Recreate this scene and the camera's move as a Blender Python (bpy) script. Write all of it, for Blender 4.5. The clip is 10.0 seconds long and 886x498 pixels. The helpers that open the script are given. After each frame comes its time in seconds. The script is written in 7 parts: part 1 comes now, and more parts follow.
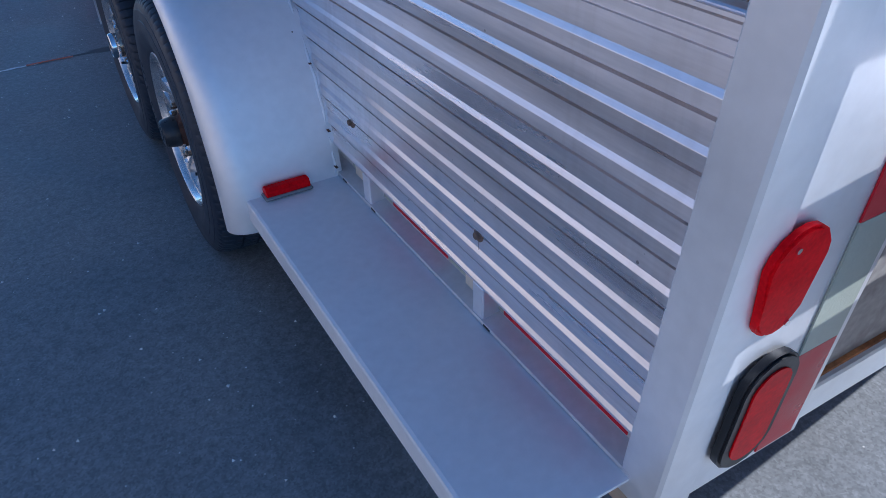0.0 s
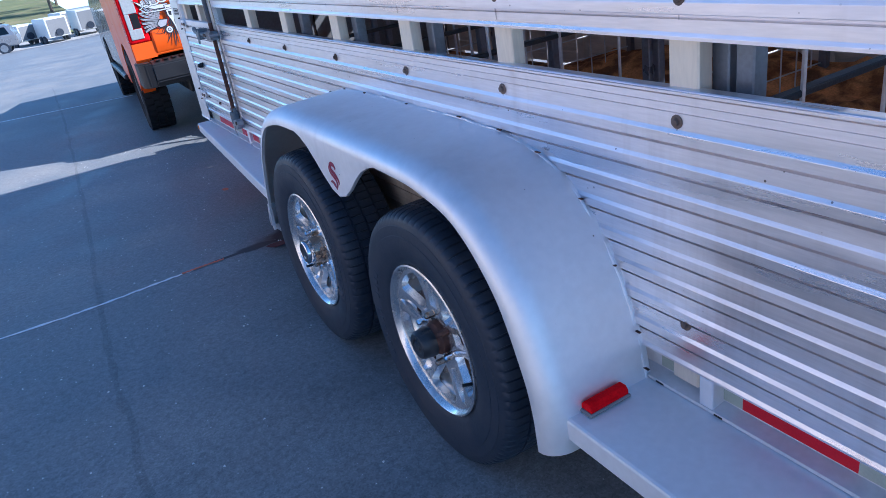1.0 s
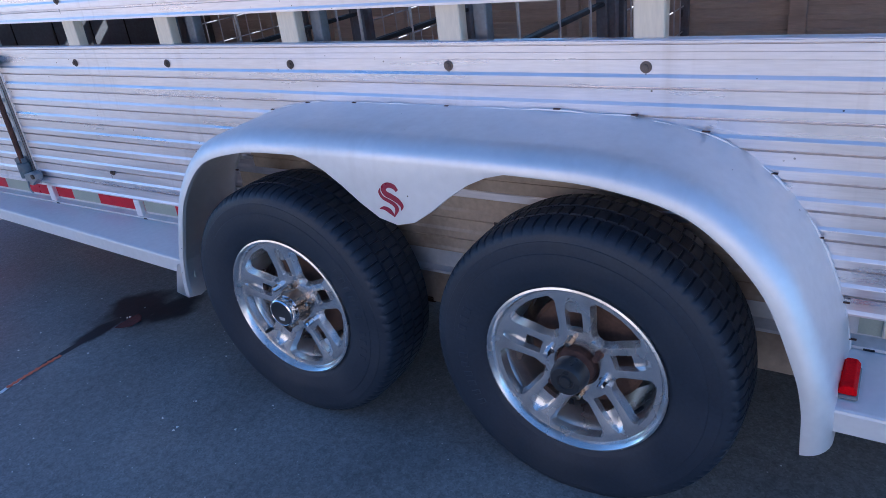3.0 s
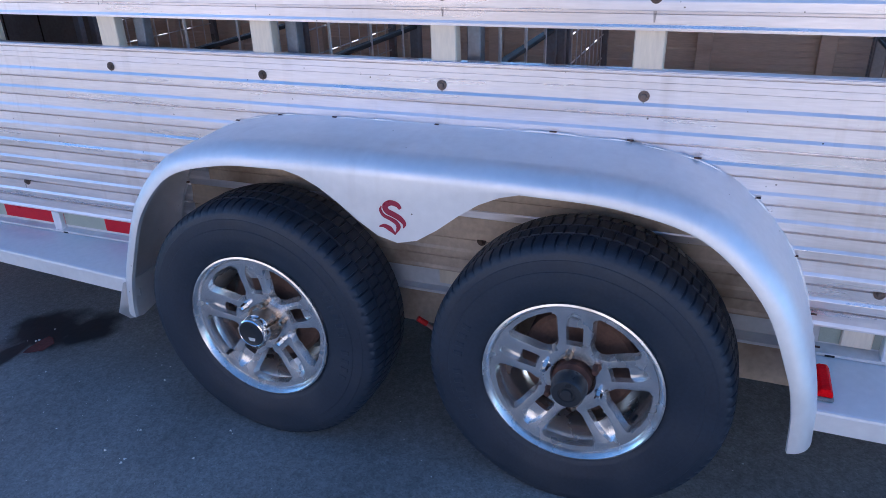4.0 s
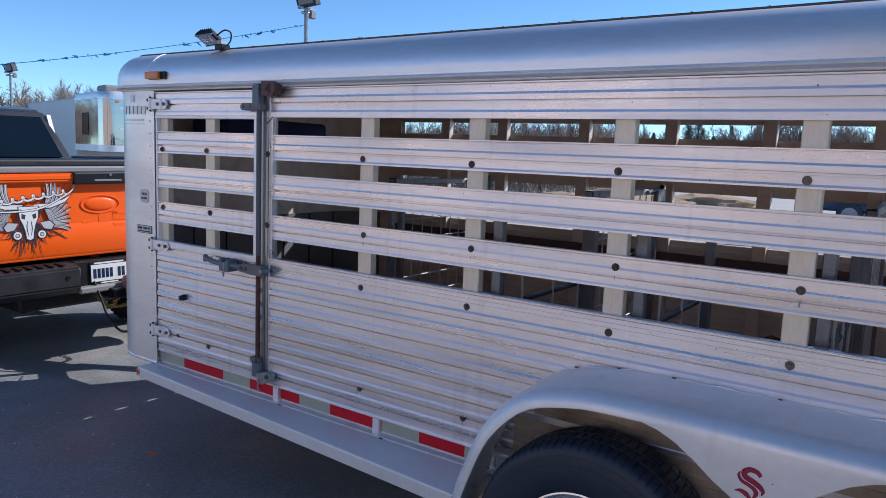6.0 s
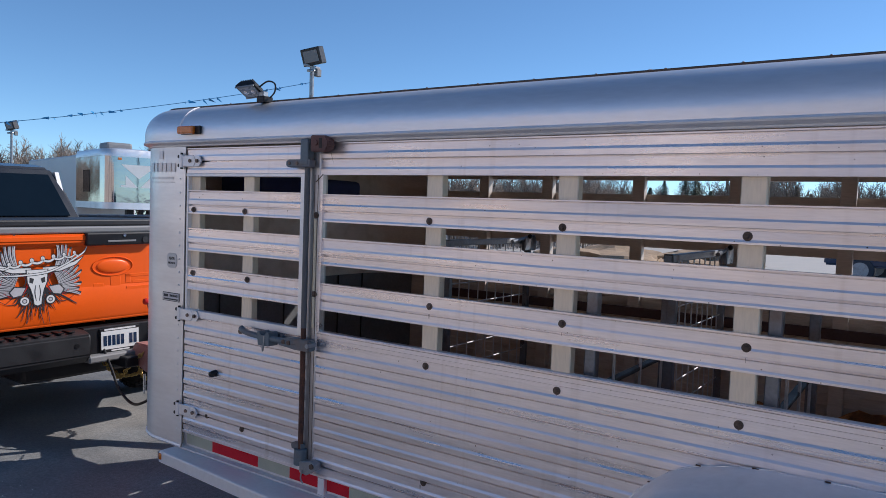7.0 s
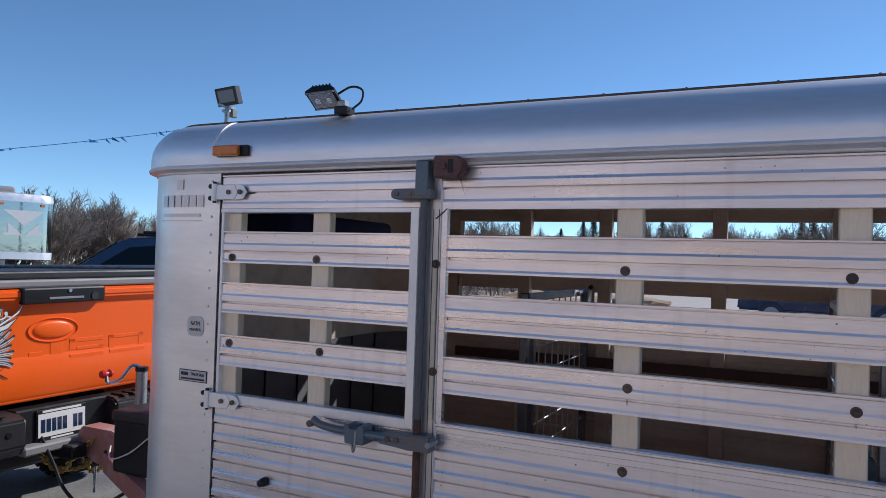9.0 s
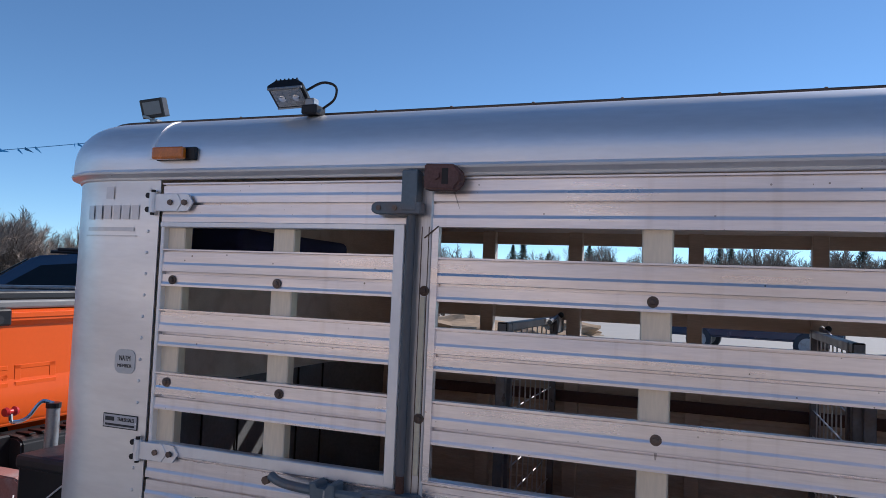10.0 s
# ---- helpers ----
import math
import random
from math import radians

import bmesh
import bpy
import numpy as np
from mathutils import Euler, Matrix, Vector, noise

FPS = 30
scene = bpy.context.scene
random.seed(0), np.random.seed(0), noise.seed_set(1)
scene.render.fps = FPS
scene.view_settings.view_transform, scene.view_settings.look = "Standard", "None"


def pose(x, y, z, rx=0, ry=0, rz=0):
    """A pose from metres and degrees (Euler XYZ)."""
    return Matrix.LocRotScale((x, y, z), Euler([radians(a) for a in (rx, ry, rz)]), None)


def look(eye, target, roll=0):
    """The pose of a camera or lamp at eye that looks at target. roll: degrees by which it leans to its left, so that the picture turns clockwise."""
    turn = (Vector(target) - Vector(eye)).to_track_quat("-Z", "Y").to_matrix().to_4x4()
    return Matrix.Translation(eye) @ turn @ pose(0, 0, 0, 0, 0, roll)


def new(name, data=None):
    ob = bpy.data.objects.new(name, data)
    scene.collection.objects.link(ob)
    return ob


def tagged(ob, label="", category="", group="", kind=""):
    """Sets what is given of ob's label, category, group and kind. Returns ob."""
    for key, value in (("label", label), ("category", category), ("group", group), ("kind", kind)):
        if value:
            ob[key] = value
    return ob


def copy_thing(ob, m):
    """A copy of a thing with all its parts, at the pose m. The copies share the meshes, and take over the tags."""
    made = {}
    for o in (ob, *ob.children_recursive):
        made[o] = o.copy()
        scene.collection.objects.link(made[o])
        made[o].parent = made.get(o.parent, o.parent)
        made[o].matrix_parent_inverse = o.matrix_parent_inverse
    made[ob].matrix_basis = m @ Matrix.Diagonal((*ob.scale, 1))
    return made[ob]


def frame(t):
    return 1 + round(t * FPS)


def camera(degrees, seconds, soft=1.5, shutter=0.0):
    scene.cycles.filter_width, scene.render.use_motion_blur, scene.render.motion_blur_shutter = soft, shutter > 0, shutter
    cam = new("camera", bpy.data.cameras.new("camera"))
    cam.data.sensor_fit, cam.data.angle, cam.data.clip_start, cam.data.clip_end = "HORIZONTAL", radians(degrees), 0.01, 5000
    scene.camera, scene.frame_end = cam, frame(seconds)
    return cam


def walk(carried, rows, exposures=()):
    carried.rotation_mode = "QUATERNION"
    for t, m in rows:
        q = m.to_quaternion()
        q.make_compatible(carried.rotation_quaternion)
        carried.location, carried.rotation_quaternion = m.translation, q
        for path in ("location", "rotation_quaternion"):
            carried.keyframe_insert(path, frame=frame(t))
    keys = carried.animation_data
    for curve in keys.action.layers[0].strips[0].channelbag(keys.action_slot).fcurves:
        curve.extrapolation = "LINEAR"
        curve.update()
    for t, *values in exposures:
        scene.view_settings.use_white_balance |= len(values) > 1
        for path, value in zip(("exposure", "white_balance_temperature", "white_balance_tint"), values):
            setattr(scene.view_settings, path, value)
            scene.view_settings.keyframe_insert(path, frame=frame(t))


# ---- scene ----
cam = camera(63.5, 10.0, soft=0.55)
PATH = [
    (0, (-0.556, -2.038, 1.268), (0.243, -0.625, 0.102), -1.6),
    (0.1, (-0.603, -1.999, 1.302), (0.145, -0.565, 0.120), -3.0),
    (0.2, (-0.651, -1.953, 1.338), (0.055, -0.512, 0.152), -4.4),
    (0.3, (-0.699, -1.892, 1.366), (0.000, -0.414, 0.215), -5.4),
    (0.5, (-0.786, -1.757, 1.400), (-0.082, -0.196, 0.365), -6.8),
    (1, (-1.004, -1.561, 1.406), (-0.17, 0.056, 0.574), -9.3),
    (1.5, (-1.2, -1.327, 1.397), (-0.157, 0.175, 0.586), -9.7),
    (2, (-1.323, -1.014, 1.377), (-0.149, 0.386, 0.562), -10.1),
    (2.5, (-1.507, -0.8, 1.368), (-0.151, 0.411, 0.534), -9.0),
    (2.7, (-1.545, -0.708, 1.365), (-0.133, 0.432, 0.524), -8.4),
    (4, (-1.737, -0.255, 1.414), (-0.062, 0.423, 0.556), -1.9),
    (4.5, (-1.88, -0.267, 1.45), (-0.169, 0.47, 0.722), -0.4),
    (5, (-2.012, -0.305, 1.538), (-0.313, 0.608, 1.008), -0.0),
    (5.5, (-2.132, -0.145, 1.563), (-0.47, 0.905, 1.196), 1.2),
    (6, (-2.236, 0.133, 1.564), (-0.601, 1.256, 1.303), 2.3),
    (6.2, (-2.229, 0.223, 1.568), (-0.601, 1.363, 1.338), 2.5),
    (7.3, (-2.11, 0.744, 1.583), (-0.448, 1.854, 1.508), 2.1),
    (7.5, (-2.115, 0.877, 1.593), (-0.443, 1.972, 1.529), 2.0),
    (8, (-2.053, 1.133, 1.576), (-0.344, 2.171, 1.547), 1.6),
    (8.5, (-1.972, 1.378, 1.566), (-0.218, 2.339, 1.561), 1.4),
    (9, (-1.934, 1.687, 1.542), (-0.136, 2.561, 1.578), 1.8),
    (9.5, (-1.785, 1.848, 1.537), (0.054, 2.631, 1.61), 2.1),
    (10, (-1.71, 1.97, 1.548), (0.163, 2.662, 1.653), 2.4),
]

walk(cam, [(t, look(eye, target, roll)) for t, eye, target, roll in PATH],
     exposures=[(0.0, 0.96, 4880, 13), (0.5, 1.41, 4830, 13), (3.0, 1.56, 4900, 13), (4, 1.74, 4970, 13), (4.5, 1.72, 5020, 13), (5.5, 1.10, 5220, 14), (7.5, 0.56, 5640, 14), (10, 0.53, 5610, 14)])

# ---- world and sun ----
SUN_AZ, SUN_EL = 123.0, 38.0      # azimuth from +y towards +x
sky_world = bpy.data.worlds.new("sky")
scene.world = sky_world
sky_world.use_nodes = True
wn = sky_world.node_tree.nodes
wn.clear()
w_out = wn.new("ShaderNodeOutputWorld")
w_bg = wn.new("ShaderNodeBackground")
w_sky = wn.new("ShaderNodeTexSky")
w_sky.sky_type = "NISHITA"
w_sky.sun_disc = False
w_sky.sun_elevation, w_sky.sun_rotation = radians(SUN_EL), radians(SUN_AZ)
w_sky.altitude = 2200
w_sky.air_density, w_sky.dust_density, w_sky.ozone_density = 0.82, 0.1, 1.0
w_bg.inputs["Strength"].default_value = 0.088
w_hue = wn.new("ShaderNodeVectorMath")            # a clear winter sky, a little short of red
w_hue.operation = "MULTIPLY"
w_hue.inputs[1].default_value = (0.84, 1.0, 0.99)
sky_world.node_tree.links.new(w_sky.outputs[0], w_hue.inputs[0])
sky_world.node_tree.links.new(w_hue.outputs[0], w_bg.inputs[0])
sky_world.node_tree.links.new(w_bg.outputs[0], w_out.inputs[0])
sun_data = bpy.data.lights.new("sun", "SUN")
sun_data.energy, sun_data.angle, sun_data.color = 3.25, radians(0.53), (1.0, 0.88, 0.72)
sun_ob = new("sun", sun_data)
sun_to = Vector((math.sin(radians(SUN_AZ)) * math.cos(radians(SUN_EL)), math.cos(radians(SUN_AZ)) * math.cos(radians(SUN_EL)), math.sin(radians(SUN_EL))))
sun_ob.matrix_world = look(sun_to * 40, (0, 0, 0))


# ---- materials ----
def mat(name, color, rough=0.5, metal=0.0, var=0.12, scale=6.0, fine=60.0, bump=0.0, stretch=(1, 1, 1), rough_var=0.1, tint=None, tint_amount=0.0, tint_scale=3.0, spec=0.5, tint_edge=(0.5, 0.7), per_object=0.0, coat=0.0, streak=None, wave=0.0, grain=0.0):
    """A surface with variation at two scales, an optional stain colour, and fine relief."""
    m = bpy.data.materials.new(name)
    m.use_nodes = True
    t = m.node_tree
    n, l = t.nodes, t.links
    b = n["Principled BSDF"]
    co = n.new("ShaderNodeTexCoord")
    mp = n.new("ShaderNodeMapping")
    mp.inputs["Scale"].default_value = stretch
    l.new(co.outputs["Object"], mp.inputs[0])
    big = n.new("ShaderNodeTexNoise")
    big.inputs["Scale"].default_value, big.inputs["Detail"].default_value = scale, 5
    sml = n.new("ShaderNodeTexNoise")
    sml.inputs["Scale"].default_value, sml.inputs["Detail"].default_value = fine, 4
    l.new(mp.outputs[0], big.inputs[0])
    l.new(mp.outputs[0], sml.inputs[0])
    add = n.new("ShaderNodeMath")
    add.operation = "ADD"
    l.new(big.outputs[0], add.inputs[0])
    l.new(sml.outputs[0], add.inputs[1])
    rng = n.new("ShaderNodeMapRange")
    rng.inputs[1].default_value, rng.inputs[2].default_value = 0.6, 1.4
    rng.inputs[3].default_value, rng.inputs[4].default_value = 1 - var, 1 + var
    l.new(add.outputs[0], rng.inputs[0])
    base = n.new("ShaderNodeRGB")
    base.outputs[0].default_value = (*color, 1)
    src = base.outputs[0]
    if tint:
        st = n.new("ShaderNodeTexNoise")
        st.inputs["Scale"].default_value, st.inputs["Detail"].default_value = tint_scale, 8
        l.new(mp.outputs[0], st.inputs[0])
        sr = n.new("ShaderNodeMapRange")
        sr.inputs[1].default_value, sr.inputs[2].default_value = tint_edge
        sr.inputs[3].default_value, sr.inputs[4].default_value = 0, tint_amount
        l.new(st.outputs[0], sr.inputs[0])
        mx = n.new("ShaderNodeMix")
        mx.data_type = "RGBA"
        l.new(sr.outputs[0], mx.inputs["Factor"])
        l.new(src, mx.inputs[6])
        mx.inputs[7].default_value = (*tint, 1)
        src = mx.outputs[2]
    if streak:
        # thin run-off marks that hang down the sheet, and hazy handling patches
        col, amount = streak
        mp2 = n.new("ShaderNodeMapping")
        mp2.inputs["Scale"].default_value = (9, 26, 0.7)
        l.new(co.outputs["Object"], mp2.inputs[0])
        st = n.new("ShaderNodeTexNoise")
        st.inputs["Scale"].default_value, st.inputs["Detail"].default_value = 1.0, 6
        l.new(mp2.outputs[0], st.inputs[0])
        pa = n.new("ShaderNodeTexNoise")
        pa.inputs["Scale"].default_value, pa.inputs["Detail"].default_value = 2.3, 4
        l.new(co.outputs["Object"], pa.inputs[0])
        pr_ = n.new("ShaderNodeMapRange")
        pr_.inputs[1].default_value, pr_.inputs[2].default_value = 0.42, 0.62
        l.new(pa.outputs[0], pr_.inputs[0])
        sr = n.new("ShaderNodeMapRange")
        sr.inputs[1].default_value, sr.inputs[2].default_value = 0.53, 0.72
        sr.inputs[3].default_value, sr.inputs[4].default_value = 0, amount
        l.new(st.outputs[0], sr.inputs[0])
        pm_ = n.new("ShaderNodeMath")
        pm_.operation = "MULTIPLY"
        l.new(pr_.outputs[0], pm_.inputs[0])
        l.new(sr.outputs[0], pm_.inputs[1])
        mx = n.new("ShaderNodeMix")
        mx.data_type = "RGBA"
        l.new(pm_.outputs[0], mx.inputs["Factor"])
        l.new(src, mx.inputs[6])
        mx.inputs[7].default_value = (*col, 1)
        src = mx.outputs[2]
    if streak:
        # sparse specks of dried mud
        vo = n.new("ShaderNodeTexVoronoi")
        vo.inputs["Scale"].default_value = 34
        l.new(co.outputs["Object"], vo.inputs["Vector"])
        sp = n.new("ShaderNodeSeparateColor")
        l.new(vo.outputs["Color"], sp.inputs[0])
        size = n.new("ShaderNodeMapRange")
        size.inputs[1].default_value, size.inputs[2].default_value = 0.80, 1.0
        size.inputs[3].default_value, size.inputs[4].default_value = 0.0, 0.09
        l.new(sp.outputs[0], size.inputs[0])
        less = n.new("ShaderNodeMath")
        less.operation = "LESS_THAN"
        l.new(vo.outputs["Distance"], less.inputs[0])
        l.new(size.outputs[0], less.inputs[1])
        soft_ = n.new("ShaderNodeMath")
        soft_.operation = "MULTIPLY"
        l.new(less.outputs[0], soft_.inputs[0])
        l.new(sp.outputs[1], soft_.inputs[1])
        mx = n.new("ShaderNodeMix")
        mx.data_type = "RGBA"
        l.new(soft_.outputs[0], mx.inputs["Factor"])
        l.new(src, mx.inputs[6])
        mx.inputs[7].default_value = (0.10, 0.07, 0.05, 1)
        src = mx.outputs[2]
    mul = n.new("ShaderNodeVectorMath")
    mul.operation = "SCALE"
    l.new(src, mul.inputs[0])
    fac = rng.outputs[0]
    if per_object:
        inf = n.new("ShaderNodeObjectInfo")
        pr = n.new("ShaderNodeMapRange")
        pr.inputs[3].default_value, pr.inputs[4].default_value = 1 - per_object, 1 + per_object
        l.new(inf.outputs["Random"], pr.inputs[0])
        pm = n.new("ShaderNodeMath")
        pm.operation = "MULTIPLY"
        l.new(fac, pm.inputs[0])
        l.new(pr.outputs[0], pm.inputs[1])
        fac = pm.outputs[0]
    l.new(fac, mul.inputs["Scale"])
    l.new(mul.outputs[0], b.inputs["Base Color"])
    rr = n.new("ShaderNodeMapRange")
    rr.inputs[1].default_value, rr.inputs[2].default_value = 0.3, 0.7
    rr.inputs[3].default_value, rr.inputs[4].default_value = max(0.02, rough - rough_var), min(1, rough + rough_var)
    l.new(big.outputs[0], rr.inputs[0])
    l.new(rr.outputs[0], b.inputs["Roughness"])
    b.inputs["Metallic"].default_value = metal
    b.inputs["Specular IOR Level"].default_value = spec
    b.inputs["Coat Weight"].default_value = coat
    if grain:                     # drawn along the trailer, so gloss spreads upright
        b.inputs["Anisotropic"].default_value, b.inputs["Anisotropic Rotation"].default_value = grain, 0.25
    if bump:
        bp = n.new("ShaderNodeBump")
        bp.inputs["Strength"].default_value, bp.inputs["Distance"].default_value = bump, 0.004
        l.new(sml.outputs[0], bp.inputs["Height"])
        l.new(bp.outputs[0], b.inputs["Normal"])
        if wave:
            # slow buckling of thin sheet
            wv = n.new("ShaderNodeTexNoise")
            wv.inputs["Scale"].default_value, wv.inputs["Detail"].default_value = 5.0, 2
            l.new(co.outputs["Object"], wv.inputs[0])
            b2 = n.new("ShaderNodeBump")
            b2.inputs["Strength"].default_value, b2.inputs["Distance"].default_value = wave, 0.02
            l.new(wv.outputs[0], b2.inputs["Height"])
            l.new(bp.outputs[0], b2.inputs["Normal"])
            l.new(b2.outputs[0], b.inputs["Normal"])
    return m


ALU = mat("brushed_aluminium", (0.872, 0.828, 0.832), 0.34, 0.85, 0.10, 2.5, 30, 0.04, (6, 0.5, 6), 0.13, wave=0.10, tint=(0.58, 0.52, 0.48), tint_amount=0.5, tint_scale=1.2, streak=((0.42, 0.34, 0.28), 0.22), grain=0.45)
ALU_SMOOTH = mat("satin_aluminium", (0.87, 0.865, 0.87), 0.50, 0.72, 0.05, 3, 40, 0.02, rough_var=0.11, wave=0.08, tint=(0.62, 0.60, 0.60), tint_amount=0.4, tint_scale=2, streak=((0.5, 0.45, 0.42), 0.10))
ALU_ROOF = mat("rolled_aluminium_skin", (0.86, 0.85, 0.85), 0.40, 0.78, 0.06, 1.5, 25, 0.02, (3, 0.6, 3), 0.10, wave=0.10, tint=(0.6, 0.53, 0.48), tint_amount=0.45, tint_scale=1.5)
# darker, browner copy of the wall aluminium: interior shade put into the colour
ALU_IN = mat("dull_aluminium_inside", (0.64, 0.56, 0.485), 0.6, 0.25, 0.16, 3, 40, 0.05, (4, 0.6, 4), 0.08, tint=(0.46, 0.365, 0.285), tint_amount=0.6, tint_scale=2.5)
RUST = mat("rusty_iron", (0.095, 0.048, 0.036), 0.8, 0.25, 0.35, 20, 160, 0.4, tint=(0.19, 0.085, 0.05), tint_amount=0.6, tint_scale=18)
BOLT = mat("weathered_bolt", (0.16, 0.115, 0.09), 0.6, 0.5, 0.25, 40, 300, 0.2, per_object=0.45)
KEEPER = mat("flaking_rusty_steel", (0.16, 0.085, 0.075), 0.7, 0.3, 0.4, 25, 140, 0.35, tint=(0.24, 0.21, 0.22), tint_amount=0.35)
STEEL = mat("galvanised_steel", (0.34, 0.36, 0.38), 0.5, 0.8, 0.15, 12, 90, 0.08, tint=(0.2, 0.12, 0.08), tint_amount=0.5, tint_scale=9)
PAINT_GREY = mat("grey_blue_paint", (0.135, 0.172, 0.20), 0.5, 0.15, 0.14, 14, 110, 0.1, tint=(0.22, 0.13, 0.09), tint_amount=0.6, tint_scale=10)
GATE = mat("dark_gate_tube", (0.19, 0.21, 0.245), 0.36, 0.45, 0.2, 12, 90, 0.08, tint=(0.16, 0.10, 0.07), tint_amount=0.5, tint_scale=9)
WIRE = mat("galvanised_wire", (0.60, 0.61, 0.63), 0.4, 0.5, 0.15, 20, 120, 0.05)
RUBBER = mat("tyre_rubber", (0.021, 0.030, 0.048), 0.52, 0.0, 0.25, 8, 120, 0.12, tint=(0.045, 0.047, 0.053), tint_amount=0.4, tint_scale=6, spec=0.45)
TRUCK_RUBBER = mat("dark_tyre_rubber", (0.012, 0.012, 0.014), 0.75, 0.0, 0.3, 8, 120, 0.15, spec=0.3)
BLACK = mat("black_plastic", (0.014, 0.014, 0.016), 0.38, 0.0, 0.15, 10, 100, 0.05, spec=0.3)
BLACK_TEX = mat("textured_black_plastic", (0.016, 0.016, 0.018), 0.5, 0.0, 0.2, 8, 200, 0.2)
RIM = mat("cast_aluminium_rim", (0.82, 0.805, 0.785), 0.24, 0.86, 0.07, 10, 90, 0.03, rough_var=0.08, tint=(0.42, 0.38, 0.34), tint_amount=0.45, tint_scale=14)
CHROME = mat("chrome", (0.75, 0.76, 0.78), 0.1, 1.0, 0.04, 12, 80, 0.0, rough_var=0.05, tint=(0.4, 0.33, 0.27), tint_amount=0.3, tint_scale=20)
TARNISH = mat("tarnished_hub_metal", (0.40, 0.30, 0.22), 0.28, 0.9, 0.25, 25, 120, 0.1, rough_var=0.15, tint=(0.12, 0.06, 0.03), tint_amount=0.35)
CAP_GREY = mat("dark_cap_plastic", (0.03, 0.032, 0.036), 0.35, 0.0, 0.2, 30, 120, 0.05)
DRUM = mat("rusty_drum", (0.15, 0.09, 0.068), 0.8, 0.2, 0.3, 18, 120, 0.3)
CREAM = mat("cream_strip", (0.70, 0.63, 0.47), 0.6, 0.0, 0.12, 9, 80, 0.05)
BAR_PAINT = mat("worn_bar_paint", (0.105, 0.11, 0.12), 0.5, 0.2, 0.18, 14, 110, 0.1, stretch=(1, 1, 0.25), tint=(0.17, 0.095, 0.065), tint_amount=0.7, tint_scale=12)
LINER = mat("slate_rubber_liner", (0.15, 0.155, 0.165), 0.6, 0.0, 0.25, 5, 60, 0.1, tint=(0.07, 0.06, 0.05), tint_amount=0.5, tint_scale=4)
RUB = mat("worn_maroon_rail", (0.075, 0.04, 0.04), 0.6, 0.0, 0.25, 9, 80, 0.1)
DIRTY_ALU = mat("dirty_aluminium_plate", (0.40, 0.38, 0.36), 0.65, 0.2, 0.25, 9, 70, 0.2, tint=(0.22, 0.19, 0.17), tint_amount=0.7, tint_scale=14)
DUSTY_ALU = mat("dust_caked_aluminium", (0.54, 0.445, 0.345), 0.55, 0.35, 0.2, 5, 60, 0.1, tint=(0.22, 0.15, 0.10), tint_amount=0.8, tint_scale=4)
JAMB = mat("streaked_aluminium_jamb", (0.62, 0.61, 0.62), 0.42, 0.8, 0.18, 6, 50, 0.04, (5, 5, 0.4), 0.12, streak=((0.30, 0.24, 0.20), 0.5), tint=(0.36, 0.31, 0.28), tint_amount=0.2)
BOARD = mat("satin_board_sheet", (0.78, 0.785, 0.80), 0.60, 0.35, 0.06, 4, 45, 0.02, rough_var=0.08)
SILL = mat("weathered_sill", (0.66, 0.66, 0.67), 0.62, 0.2, 0.1, 6, 60, 0.05, tint=(0.42, 0.38, 0.34), tint_amount=0.5, tint_scale=6)
POST_ALU = mat("cream_aluminium", (0.82, 0.72, 0.57), 0.5, 0.40, 0.10, 4, 50, 0.03, (3, 3, 0.5), streak=((0.5, 0.4, 0.3), 0.3))
RED_TAPE = mat("red_reflective_tape", (0.52, 0.008, 0.022), 0.35, 0.0, 0.15, 12, 220, 0.1, spec=0.25)
WHITE_TAPE = mat("silver_reflective_tape", (0.40, 0.43, 0.35), 0.4, 0.1, 0.12, 12, 240, 0.15)
RED_LENS = mat("red_lamp_lens", (0.72, 0.003, 0.008), 0.16, 0.0, 0.25, 30, 160, 0.12, spec=0.025)
AMBER = mat("amber_lamp_lens", (0.62, 0.16, 0.01), 0.2, 0.0, 0.2, 30, 160, 0.1, coat=0.5)
LOGO_RED = mat("dark_red_decal", (0.32, 0.02, 0.05), 0.35, 0.0, 0.08)
DECAL_GREY = mat("grey_decal", (0.56, 0.55, 0.56), 0.5, 0.3, 0.08)
DECAL_PALE = mat("pale_sticker", (0.60, 0.60, 0.60), 0.45, 0.2, 0.06)
FADED = mat("faded_grey_print", (0.66, 0.65, 0.66), 0.42, 0.55, 0.08)
INK = mat("black_ink", (0.03, 0.03, 0.035), 0.5, 0.0, 0.1)
ORANGE = mat("orange_car_paint", (0.90, 0.12, 0.003), 0.32, 0.0, 0.03, 3, 50, 0.0, rough_var=0.05, coat=0.08, spec=0.32)
SILVER_PAINT = mat("grey_car_paint", (0.30, 0.30, 0.31), 0.3, 0.5, 0.05, 3, 40, 0.0, rough_var=0.05, coat=0.6)
CAB_PAINT = mat("dark_grey_car_paint", (0.026, 0.027, 0.03), 0.28, 0.2, 0.05, 3, 40, 0.0, rough_var=0.05, coat=0.5)
NAVY_PAINT = mat("dark_blue_car_paint", (0.012, 0.035, 0.085), 0.25, 0.2, 0.05, 3, 40, 0.0, rough_var=0.05, coat=0.7)
GLASS_DARK = mat("dark_tinted_glass", (0.006, 0.012, 0.02), 0.08, 0.0, 0.1, 3, 20, 0.0, rough_var=0.03, spec=0.14)
BLACK_PAINT = mat("black_car_paint", (0.02, 0.021, 0.024), 0.25, 0.0, 0.05, 3, 40, 0.0, rough_var=0.05, coat=0.6)
WHITE = mat("white_paint", (0.72, 0.72, 0.70), 0.45, 0.0, 0.06, 6, 80, 0.02)
